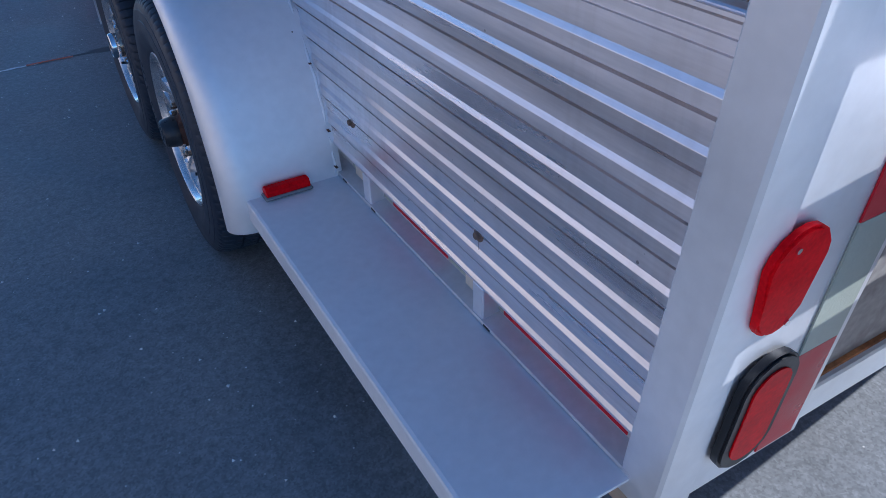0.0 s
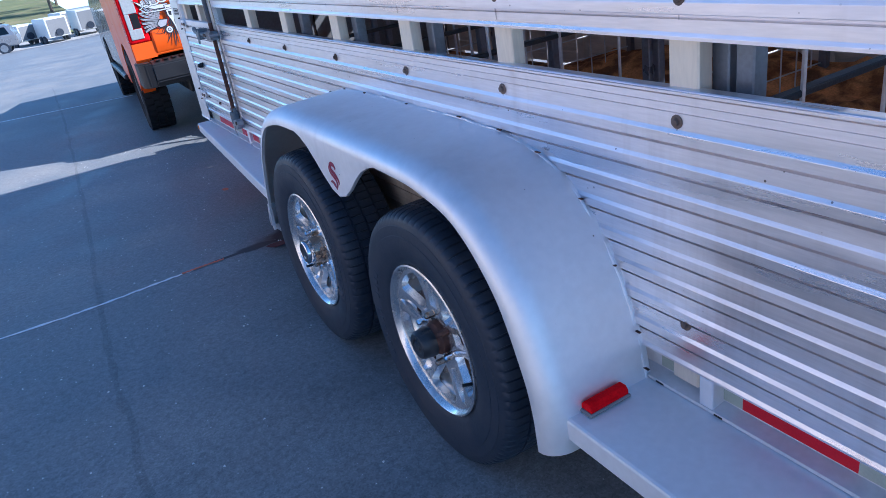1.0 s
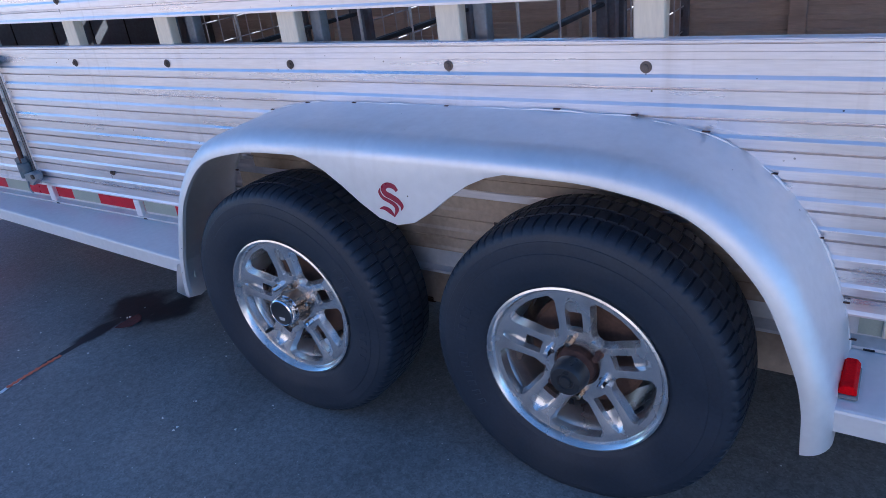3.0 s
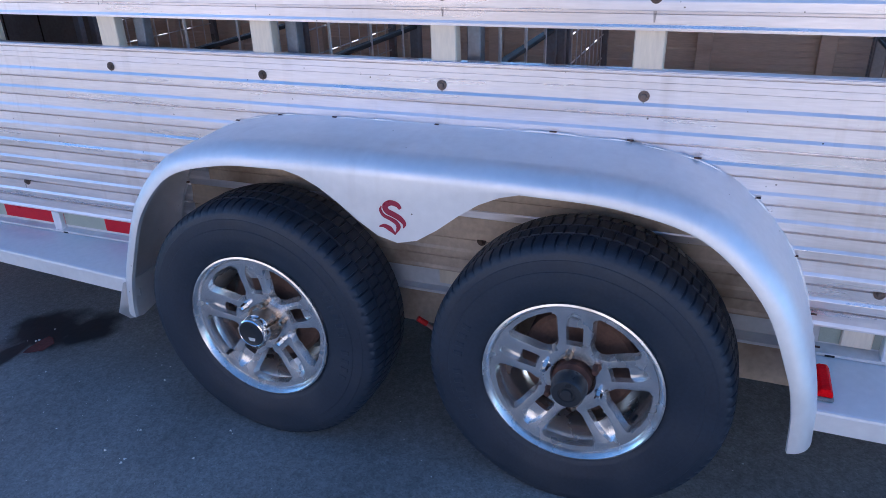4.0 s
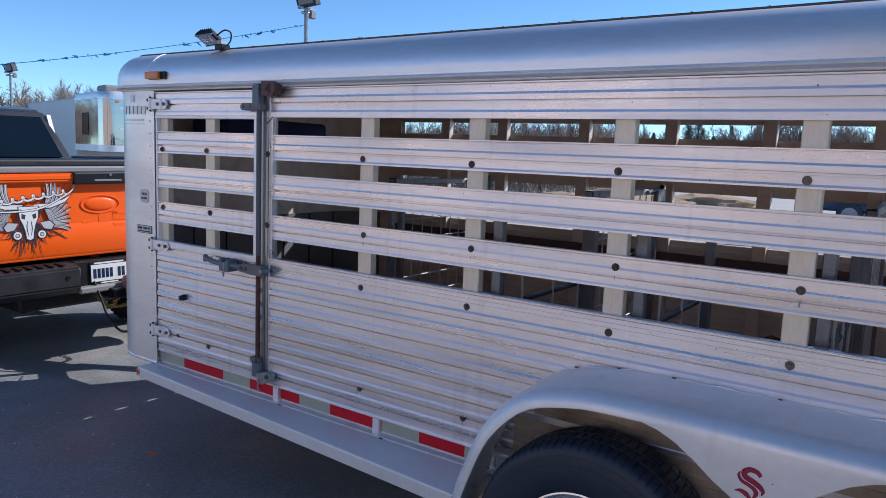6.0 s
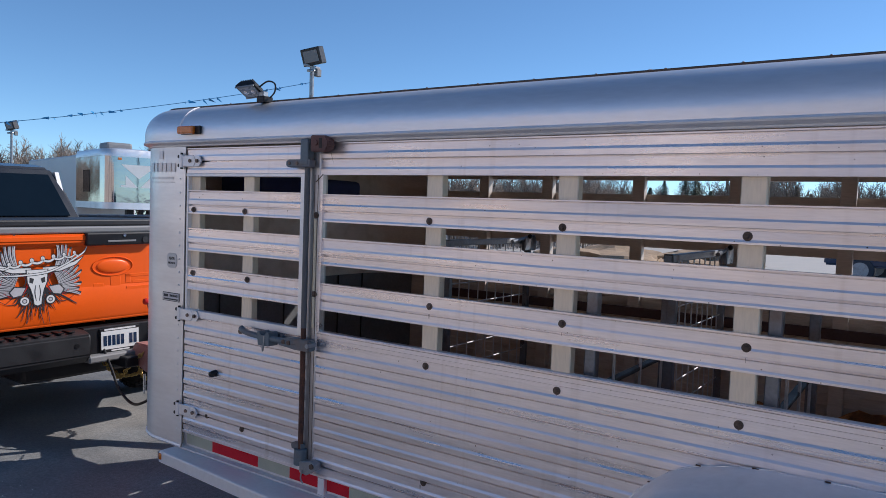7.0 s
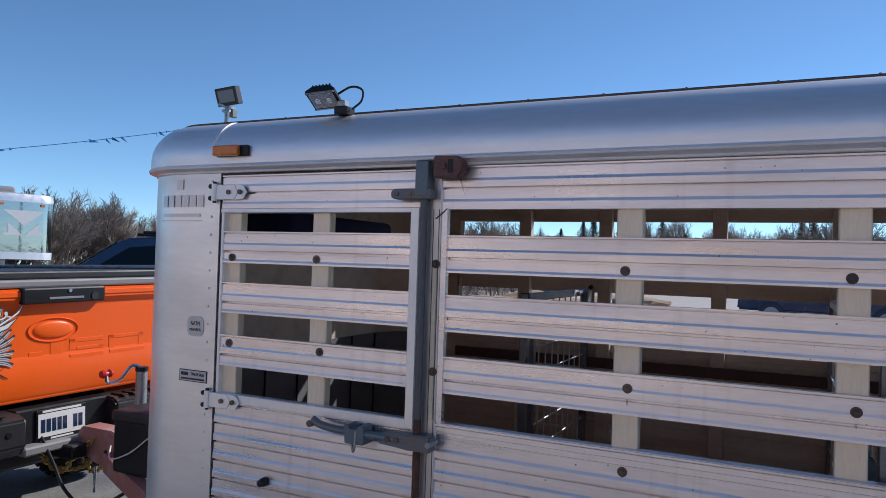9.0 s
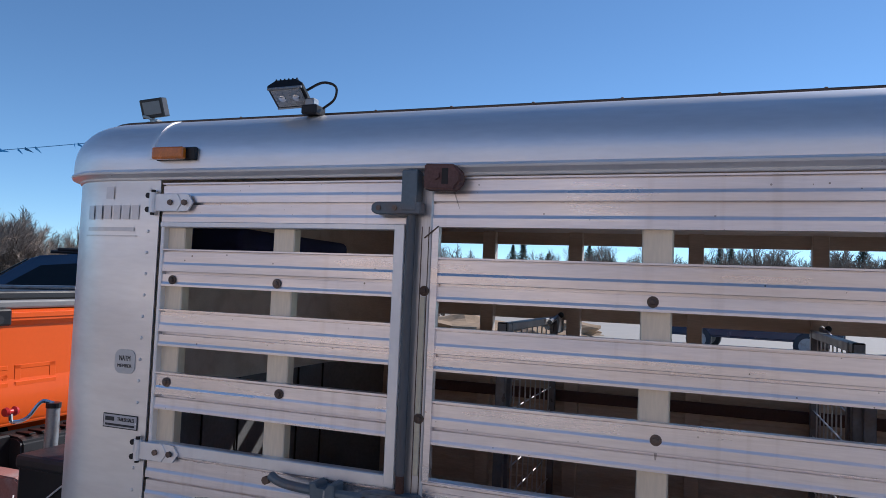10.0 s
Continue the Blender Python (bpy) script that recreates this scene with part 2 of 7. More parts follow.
GREY_PLASTIC = mat("grey_plastic", (0.22, 0.22, 0.22), 0.55, 0.0, 0.1, 10, 100, 0.08)
PRIMER = mat("faded_red_primer", (0.36, 0.17, 0.15), 0.65, 0.1, 0.2, 9, 90, 0.12, tint=(0.42, 0.36, 0.35), tint_amount=0.6, tint_scale=7)
BRASS_CHAIN = mat("gold_zinc_chain", (0.42, 0.30, 0.10), 0.4, 0.9, 0.2, 40, 200, 0.1)
RED_PAINT = mat("red_paint", (0.55, 0.02, 0.02), 0.35, 0.0, 0.1)
NAVY = mat("navy_cloth", (0.018, 0.026, 0.10), 0.85, 0.0, 0.15, 8, 90, 0.2)
DRIP = mat("rust_run", (0.20, 0.12, 0.075), 0.7, 0.0, 0.3, 30, 200, 0.0)
DRIP.node_tree.nodes["Principled BSDF"].inputs["Alpha"].default_value = 0.42
SHAVINGS = mat("wood_shavings", (0.56, 0.25, 0.09), 0.9, 0.0, 0.5, 14, 120, 0.8, tint=(0.13, 0.05, 0.02), tint_amount=0.9, tint_scale=9, tint_edge=(0.42, 0.56))
LENS_GREY = mat("dull_lamp_lens", (0.34, 0.35, 0.36), 0.3, 0.55, 0.2, 60, 220, 0.1)
LAMP_GLASS = mat("lamp_glass", (0.42, 0.43, 0.42), 0.2, 0.0, 0.15, 60, 220, 0.1)
BARK = mat("grey_bark", (0.15, 0.115, 0.085), 0.9, 0.0, 0.3, 5, 40, 0.3)
TWIGS = mat("bare_twigs", (0.29, 0.235, 0.19), 0.95, 0.0, 0.3, 2, 20, 0.0)
PINE = mat("dark_pine_needles", (0.13, 0.155, 0.11), 0.9, 0.0, 0.4, 2, 30, 0.0)
GRASS = mat("winter_grass", (0.16, 0.17, 0.06), 0.95, 0.0, 0.35, 0.4, 9, 0.4, tint=(0.28, 0.22, 0.11), tint_amount=0.7, tint_scale=0.25)
CONCRETE = mat("pale_concrete", (0.40, 0.38, 0.35), 0.85, 0.0, 0.12, 0.8, 30, 0.1)
DIRT = mat("dirt_pile", (0.34, 0.24, 0.15), 0.95, 0.0, 0.3, 3, 30, 0.4)
WOOD = mat("grey_wood", (0.20, 0.15, 0.11), 0.85, 0.0, 0.25, 5, 60, 0.2)
BUNTING_BLUE = mat("blue_foil", (0.05, 0.22, 0.42), 0.3, 0.4, 0.2, per_object=0.6)
RED_CHALK = mat("orange_spray_mark", (0.70, 0.19, 0.10), 0.85, 0.0, 0.25, 30, 160, 0.1)
RED_BLOT = mat("dark_red_blot", (0.15, 0.045, 0.038), 0.85, 0.0, 0.4, 30, 140, 0.1)
CHALK = mat("white_line_mark", (0.90, 0.91, 0.92), 0.9, 0.0, 0.15, 25, 140, 0.1)
OIL = mat("tar_seam", (0.10, 0.097, 0.095), 0.85, 0.0, 0.3, 8, 80, 0.05)
OIL.node_tree.nodes["Principled BSDF"].inputs["Alpha"].default_value = 0.12


def asphalt():
    m = mat("asphalt", (0.210, 0.214, 0.214), 0.55, 0.0, 0.34, 2.6, 45, 0.22, rough_var=0.12, tint=(0.31, 0.285, 0.255), tint_amount=0.8, tint_scale=0.9, tint_edge=(0.48, 0.72), spec=0.5)
    t = m.node_tree
    n, l = t.nodes, t.links
    b = n["Principled BSDF"]
    old = b.inputs["Base Color"].links[0].from_socket
    co = n.new("ShaderNodeTexCoord")
    # aggregate grain
    v = n.new("ShaderNodeTexVoronoi")
    v.inputs["Scale"].default_value = 190
    l.new(co.outputs["Object"], v.inputs[0])
    vr = n.new("ShaderNodeMapRange")
    vr.inputs[1].default_value, vr.inputs[2].default_value = 0.0, 1.0
    vr.inputs[3].default_value, vr.inputs[4].default_value = 0.74, 1.28
    l.new(v.outputs["Color"], vr.inputs[0])
    sc = n.new("ShaderNodeVectorMath")
    sc.operation = "SCALE"
    l.new(old, sc.inputs[0])
    l.new(vr.outputs[0], sc.inputs["Scale"])
    # scattered pale grit
    g = n.new("ShaderNodeTexVoronoi")
    g.inputs["Scale"].default_value = 26
    g.inputs["Randomness"].default_value = 1
    l.new(co.outputs["Object"], g.inputs[0])
    gr = n.new("ShaderNodeMapRange")
    gr.inputs[1].default_value, gr.inputs[2].default_value = 0.03, 0.075
    gr.inputs[3].default_value, gr.inputs[4].default_value = 1, 0
    l.new(g.outputs["Distance"], gr.inputs[0])
    sel = n.new("ShaderNodeMath")
    sel.operation = "GREATER_THAN"
    sep = n.new("ShaderNodeSeparateColor")
    l.new(g.outputs["Color"], sep.inputs[0])
    l.new(sep.outputs[0], sel.inputs[0])
    sel.inputs[1].default_value = 0.74
    mu = n.new("ShaderNodeMath")
    mu.operation = "MULTIPLY"
    l.new(gr.outputs[0], mu.inputs[0])
    l.new(sel.outputs[0], mu.inputs[1])
    mx = n.new("ShaderNodeMix")
    mx.data_type = "RGBA"
    l.new(mu.outputs[0], mx.inputs["Factor"])
    l.new(sc.outputs[0], mx.inputs[6])
    mx.inputs[7].default_value = (0.72, 0.69, 0.64, 1)
    # a wet oil patch with a trail, ragged by noise
    geo = n.new("ShaderNodeNewGeometry")
    nz = n.new("ShaderNodeTexNoise")
    nz.inputs["Scale"].default_value, nz.inputs["Detail"].default_value = 7, 6
    l.new(geo.outputs["Position"], nz.inputs[0])
    masks = []
    for cx, cy, sx, sy in ((-0.02, 2.19, 0.20, 0.20), (-0.34, 2.175, 0.22, 0.022), (0.03, 2.00, 0.16, 0.13), (-0.20, 2.18, 0.17, 0.06)):
        mp = n.new("ShaderNodeMapping")
        mp.inputs["Location"].default_value = (-cx / sx, -cy / sy, 0)
        mp.inputs["Scale"].default_value = (1 / sx, 1 / sy, 0)
        l.new(geo.outputs["Position"], mp.inputs[0])
        ln = n.new("ShaderNodeVectorMath")
        ln.operation = "LENGTH"
        l.new(mp.outputs[0], ln.inputs[0])
        ad = n.new("ShaderNodeMath")
        ad.operation = "ADD"
        l.new(ln.outputs["Value"], ad.inputs[0])
        l.new(nz.outputs[0], ad.inputs[1])
        mr = n.new("ShaderNodeMapRange")
        mr.inputs[1].default_value, mr.inputs[2].default_value = 1.12, 1.45
        mr.inputs[3].default_value, mr.inputs[4].default_value = 1, 0
        l.new(ad.outputs[0], mr.inputs[0])
        masks.append(mr.outputs[0])
    top = masks[0]
    for k in masks[1:]:
        mm = n.new("ShaderNodeMath")
        mm.operation = "MAXIMUM"
        l.new(top, mm.inputs[0])
        l.new(k, mm.inputs[1])
        top = mm.outputs[0]
    wet = n.new("ShaderNodeMix")
    wet.data_type = "RGBA"
    l.new(top, wet.inputs["Factor"])
    l.new(mx.outputs[2], wet.inputs[6])
    wet.inputs[7].default_value = (0.026, 0.027, 0.030, 1)
    l.new(wet.outputs[2], b.inputs["Base Color"])
    return m


ASPHALT = asphalt()


# ---- mesh helpers ----
def part(name, bm, material, parent=None, label="", smooth=False):
    me = bpy.data.meshes.new(name)
    bmesh.ops.recalc_face_normals(bm, faces=bm.faces)
    bm.to_mesh(me)
    bm.free()
    me.materials.append(material)
    if smooth:
        me.polygons.foreach_set("use_smooth", [True] * len(me.polygons))
        me.set_sharp_from_angle(angle=radians(32))
    ob = new(name, me)
    if parent:
        ob.parent = parent
    if label:
        ob["label"] = label
    return ob


def again(ob, m, parent=None):
    """Another object on the same mesh."""
    o = new(ob.name.split(".")[0], ob.data)
    o.parent = parent or ob.parent
    o.matrix_basis = m
    return o


def thing(name, at, label, category, group="", kind=""):
    e = new(name)
    e.location = at
    return tagged(e, label, category, group, kind)


def box(bm, x0, x1, y0, y1, z0, z1, bev=0.0, seg=1):
    r = bmesh.ops.create_cube(bm, size=1, matrix=Matrix.Translation(((x0 + x1) / 2, (y0 + y1) / 2, (z0 + z1) / 2)) @ Matrix.Diagonal((abs(x1 - x0), abs(y1 - y0), abs(z1 - z0), 1)))
    if bev:
        es = list({e for v in r["verts"] for e in v.link_edges})
        bmesh.ops.bevel(bm, geom=es, offset=bev, segments=seg, profile=0.5, affect="EDGES")
    return bm


def B(*a, bev=0.0, seg=1):
    return box(bmesh.new(), *a, bev=bev, seg=seg)


def rod(bm, p, q, r, n=10, r2=None):
    p, q = Vector(p), Vector(q)
    d = q - p
    m = Matrix.Translation((p + q) / 2) @ d.to_track_quat("Z", "Y").to_matrix().to_4x4()
    bmesh.ops.create_cone(bm, cap_ends=True, segments=n, radius1=r, radius2=r if r2 is None else r2, depth=d.length, matrix=m)
    return bm


def tube(bm, pts, r, n=8):
    """A round tube along a line of points."""
    rings = []
    pts = [Vector(p) for p in pts]
    radii = r if isinstance(r, list) else [r] * len(pts)
    for i, p in enumerate(pts):
        r = radii[i]
        d = (pts[min(i + 1, len(pts) - 1)] - pts[max(i - 1, 0)]).normalized()
        a = d.orthogonal() if not rings else (ref - ref.dot(d) * d)
        a.normalize()
        ref = a
        b = d.cross(a)
        rings.append([bm.verts.new(p + r * (math.cos(2 * math.pi * k / n) * a + math.sin(2 * math.pi * k / n) * b)) for k in range(n)])
    for u, v in zip(rings, rings[1:]):
        for k in range(n):
            bm.faces.new((u[k], u[(k + 1) % n], v[(k + 1) % n], v[k]))
    bm.faces.new(rings[0][::-1])
    bm.faces.new(rings[-1])
    return bm


def prism(bm, pts, axis, a, b):
    """A closed outline drawn out along an axis: 'x' takes (y, z), 'y' takes (x, z), 'z' takes (x, y)."""
    def at(u, v, w):
        return {"x": (w, u, v), "y": (u, w, v), "z": (u, v, w)}[axis]
    lo = [bm.verts.new(at(u, v, a)) for u, v in pts]
    hi = [bm.verts.new(at(u, v, b)) for u, v in pts]
    k = len(pts)
    for i in range(k):
        bm.faces.new((lo[i], lo[(i + 1) % k], hi[(i + 1) % k], hi[i]))
    bm.faces.new(lo)
    bm.faces.new(hi[::-1])
    return bm


def lathe(bm, prof, n, centre=(0, 0, 0), closed=False):
    """Turns a profile of (x, radius) round the x axis."""
    c = Vector(centre)
    rings = [[bm.verts.new(c + Vector((x, r * math.cos(2 * math.pi * k / n), r * math.sin(2 * math.pi * k / n)))) for k in range(n)] for x, r in prof]
    pairs = list(zip(rings, rings[1:]))
    if closed:
        pairs.append((rings[-1], rings[0]))
    for u, v in pairs:
        for k in range(n):
            bm.faces.new((u[k], u[(k + 1) % n], v[(k + 1) % n], v[k]))
    return bm


def sheet(bm, rows, thick=0.0):
    """A surface through rows of points; with a thickness along its normals."""
    vs = [[bm.verts.new(p) for p in r] for r in rows]
    fs = []
    for a, b in zip(vs, vs[1:]):
        for i in range(len(a) - 1):
            fs.append(bm.faces.new((a[i], a[i + 1], b[i + 1], b[i])))
    if thick:
        bm.normal_update()
        bmesh.ops.solidify(bm, geom=fs, thickness=thick)
    return bm


def spline(keys, n):
    """A smooth line through 2D or 3D points."""
    k = [Vector(p) for p in keys]
    k = [2 * k[0] - k[1]] + k + [2 * k[-1] - k[-2]]
    out = []
    for i in range(1, len(k) - 2):
        for j in range(n):
            t = j / n
            out.append(0.5 * (2 * k[i] + (k[i + 1] - k[i - 1]) * t + (2 * k[i - 1] - 5 * k[i] + 4 * k[i + 1] - k[i + 2]) * t * t + (3 * k[i] - k[i - 1] - 3 * k[i + 1] + k[i + 2]) * t ** 3))
    return out + [k[-2]]


def words(name, text, size, m, material, parent, label="", depth=0.0006, squash=1.0):
    cu = bpy.data.curves.new(name, "FONT")
    cu.body, cu.size, cu.extrude, cu.align_x, cu.align_y = text, size, depth, "CENTER", "CENTER"
    tmp = bpy.data.objects.new(name, cu)
    me = bpy.data.meshes.new_from_object(tmp)
    bpy.data.objects.remove(tmp)
    me.materials.append(material)
    ob = new(name, me)
    ob.parent = parent
    ob.matrix_basis = m @ Matrix.Diagonal((squash, 1, 1, 1))
    if label:
        ob["label"] = label
    return ob


def ground_z(y):
    """The lot falls gently towards the truck and levels out behind the camera."""
    return -0.02 - 0.028 * max(y, -14)


def far_z(y):
    """The open side of the lot drops more steeply beyond the truck."""
    if y < 28:
        return ground_z(y)
    return ground_z(28) - 0.059 * (min(y, 60) - 28)


# ---- ground ----
def build_ground():
    bm = bmesh.new()
    xs = [-300, -60, -12, -4, 0, 4, 6, 9, 12, 60, 300]
    ys = [-300, -60, -14, -3, 0, 3, 7, 14, 28, 32, 38, 44, 50, 60, 70, 300]
    sheet(bm, [[(x, y, far_z(y) + (ground_z(y) - far_z(y)) * min(1, max(0, (x - 6) / 6))) for x in xs] for y in ys])
    tagged(part("ground", bm, ASPHALT), "dark weathered asphalt lot with pale grit", "asphalt", kind="structure")

    def lie(name, outline, material, label, category, lift=0.002):
        b = bmesh.new()
        b.faces.new([b.verts.new((x, y, ground_z(y) + lift)) for x, y in outline])
        ob = part(name, b, material)
        return tagged(ob, label, category, kind="structure")

    # a hand-sprayed line across the parking bay
    line = spline([(-3.6, 2.25), (-1.51, 2.13), (-1.10, 2.118), (-0.80, 2.140), (-0.58, 2.157)], 10)
    b = bmesh.new()
    sheet(b, [[(p.x, p.y - 0.010 - 0.004 * math.sin(i * 2.3), ground_z(p.y) + 0.002) for i, p in enumerate(line)], [(p.x, p.y + 0.010 + 0.004 * math.sin(i * 1.7), ground_z(p.y) + 0.002) for i, p in enumerate(line)]])
    tagged(part("line_mark", b, CHALK), "thin faded white line sprayed on asphalt", "line", kind="structure")
    line = spline([(-0.64, 2.153), (-0.57, 2.158), (-0.49, 2.160), (-0.41, 2.160)], 8)
    b = bmesh.new()
    sheet(b, [[(p.x, p.y - 0.005 - 0.007 * math.sin(i * 2.1) ** 2, ground_z(p.y) + 0.003) for i, p in enumerate(line)], [(p.x, p.y + 0.005 + 0.010 * math.sin(i * 1.9) ** 2, ground_z(p.y) + 0.003) for i, p in enumerate(line)]])
    tagged(part("spray_mark", b, RED_CHALK), "orange-red spray paint mark on asphalt", "spray mark", kind="structure")
    rnd = random.Random(4)
    # a sealed seam running along the lot
    seam = spline([(-1.16, -2.5), (-1.10, 0.0), (-1.08, 1.6), (-0.97, 3.6), (-0.86, 6.0), (-0.74, 9.0), (-0.6, 14.0)], 14)
    w = [0.011 + 0.016 * noise.noise((0, i * 0.9, 3)) for i in range(len(seam))]
    b = bmesh.new()
    sheet(b, [[(p.x - 0.003 - k + 0.02 * noise.noise((1, i * 0.35, 0)), p.y, ground_z(p.y) + 0.0015) for i, (p, k) in enumerate(zip(seam, w))], [(p.x + 0.003 + k + 0.02 * noise.noise((1, i * 0.35, 0)), p.y, ground_z(p.y) + 0.0015) for i, (p, k) in enumerate(zip(seam, w))]])
    tagged(part("seam", b, OIL), "dark tar seam along the asphalt", "seam", kind="structure")
    lie("rust_blot", [(-0.12 + (0.055 + 0.018 * math.sin(3 * a)) * math.cos(a), 2.10 + (0.05 + 0.015 * math.cos(2 * a)) * math.sin(a)) for a in [k * 0.5236 for k in range(12)]], RED_BLOT, "dark red blot on the asphalt beside the wheel", "stain", 0.0035)
    lie("spray_dot", [(-0.04 + 0.025 * math.cos(a), 3.52 + 0.04 * math.sin(a)) for a in range(6)], RED_CHALK, "small orange spray mark on asphalt", "spray mark")
    b = bmesh.new()
    sheet(b, [[(x, 10.2 - 0.27 * x, ground_z(10.2 - 0.27 * x) + 0.002) for x in (-6, -3, 0.3)], [(x, 10.27 - 0.27 * x, ground_z(10.27 - 0.27 * x) + 0.002) for x in (-6, -3, 0.3)]])
    tagged(part("bay_line", b, CHALK), "worn white parking bay line on asphalt", "line", kind="structure")
    # loose grit near the wheels
    b = bmesh.new()
    for i in range(1500):
        x, y, s = rnd.uniform(-3.2, 0.0), rnd.uniform(-2.0, 6.0), rnd.choice([0.002, 0.0025, 0.003, 0.004, 0.006])
        if -0.32 < x and -0.4 < y < 1.35:
            continue
        z, a = ground_z(y), rnd.uniform(0, 6)
        v = [b.verts.new((x + s * rnd.uniform(0.6, 1.2) * math.cos(a + q * 2.1), y + s * rnd.uniform(0.6, 1.2) * math.sin(a + q * 2.1), z)) for q in range(3)]
        t = b.verts.new((x, y, z + s * rnd.uniform(0.6, 1.1)))
        for q in range(3):
            b.faces.new((v[q], v[(q + 1) % 3], t))
    tagged(part("grit", b, WHITE), "scattered pale grit on asphalt", "grit", kind="stuff")


build_ground()

# ---- livestock trailer ----
Y_REAR, Y_NOSE, NOSE_R, WIDTH = -1.60, 3.70, 0.28, 2.10
POSTS = (-1.142, -0.637, -0.077, 0.436, 0.988, 1.55, 2.078)
SLATS = ((1.510, 1.622), (1.334, 1.444), (1.150, 1.260))
trailer = thing("livestock_trailer", (0, 0, 0), "unpainted ribbed aluminium livestock trailer with slatted sides", "trailer")


def ribbed(bm, y0, y1, z_top, z_low, ledges, x=0.0, out=-1, thick=0.022, deep=0.0043, grooves=(), lip=True, rise=0.0075, cut=0.012, gap=0.0060):
    """Extruded wall sheet: below each ledge a proud band, then an undercut; grooves are plain score lines."""
    marks = sorted([(z, 1) for z in ledges] + [(z, 0) for z in grooves], reverse=True)
    f = [(x + out * 0.0045, z_top), (x + out * 0.0045, z_top - 0.0045), (x - out * cut * 0.6, z_top - 0.0055), (x - out * cut * 0.6, z_top - 0.0085), (x, z_top - 0.0090)] if lip else [(x, z_top)]
    for z, kind in marks:
        if kind:
            f += [(x, z + rise * 0.7), (x + out * deep * 0.93, z - rise * 0.3), (x + out * deep, z - rise * 0.42)]
            if z - 0.030 > z_low:
                f += [(x + out * deep, z - 0.0215), (x + out * deep * 0.8, z - 0.0226), (x - out * cut, z - 0.0229), (x - out * cut, z - 0.0231 - gap), (x, z - 0.0237 - gap)]
            else:
                f += [(x + out * deep, z_low)]
        else:
            f += [(x, z + 0.0015), (x - out * 0.004, z + 0.001), (x - out * 0.004, z - 0.0012), (x, z - 0.0018)]
    if f[-1][1] > z_low:
        f += [(x, z_low)]
    f += [(x - out * thick, z_low), (x - out * thick, z_top)]
    return prism(bm, f, "y", y0, y1)


WALL_LEDGES = [0.9795 - 0.0642 * k for k in range(9)]


def slat(y0, y1, z0, z1, parent, x=0.0, out=-1):
    return part("slat", ribbed(bmesh.new(), y0, y1, z1, z0, (z1 - 0.0440, z0 + 0.0085), x, out, 0.020, 0.0024, rise=0.0062, cut=0.015, gap=0.0072), ALU if out < 0 else ALU_IN, parent)


BOLT_MESH = None


def bolts(places, parent):
    """Washer and bolt head on the wall face."""
    global BOLT_MESH
    for x, y, z in places:
        if BOLT_MESH is None:
            b = bmesh.new()
            lathe(b, [(0.004, 0.0), (0.004, 0.0135), (-0.002, 0.0135), (-0.0035, 0.011), (-0.0035, 0.0072), (-0.009, 0.0068), (-0.0105, 0.004), (-0.0105, 0.0)], 12)
            o = part("bolt", b, BOLT, parent)
            BOLT_MESH = o
        else:
            o = again(BOLT_MESH, Matrix(), parent)
        o.matrix_basis = Matrix.Translation((x, y, z)) @ Euler((random.uniform(0, 1), 0, 0)).to_matrix().to_4x4()


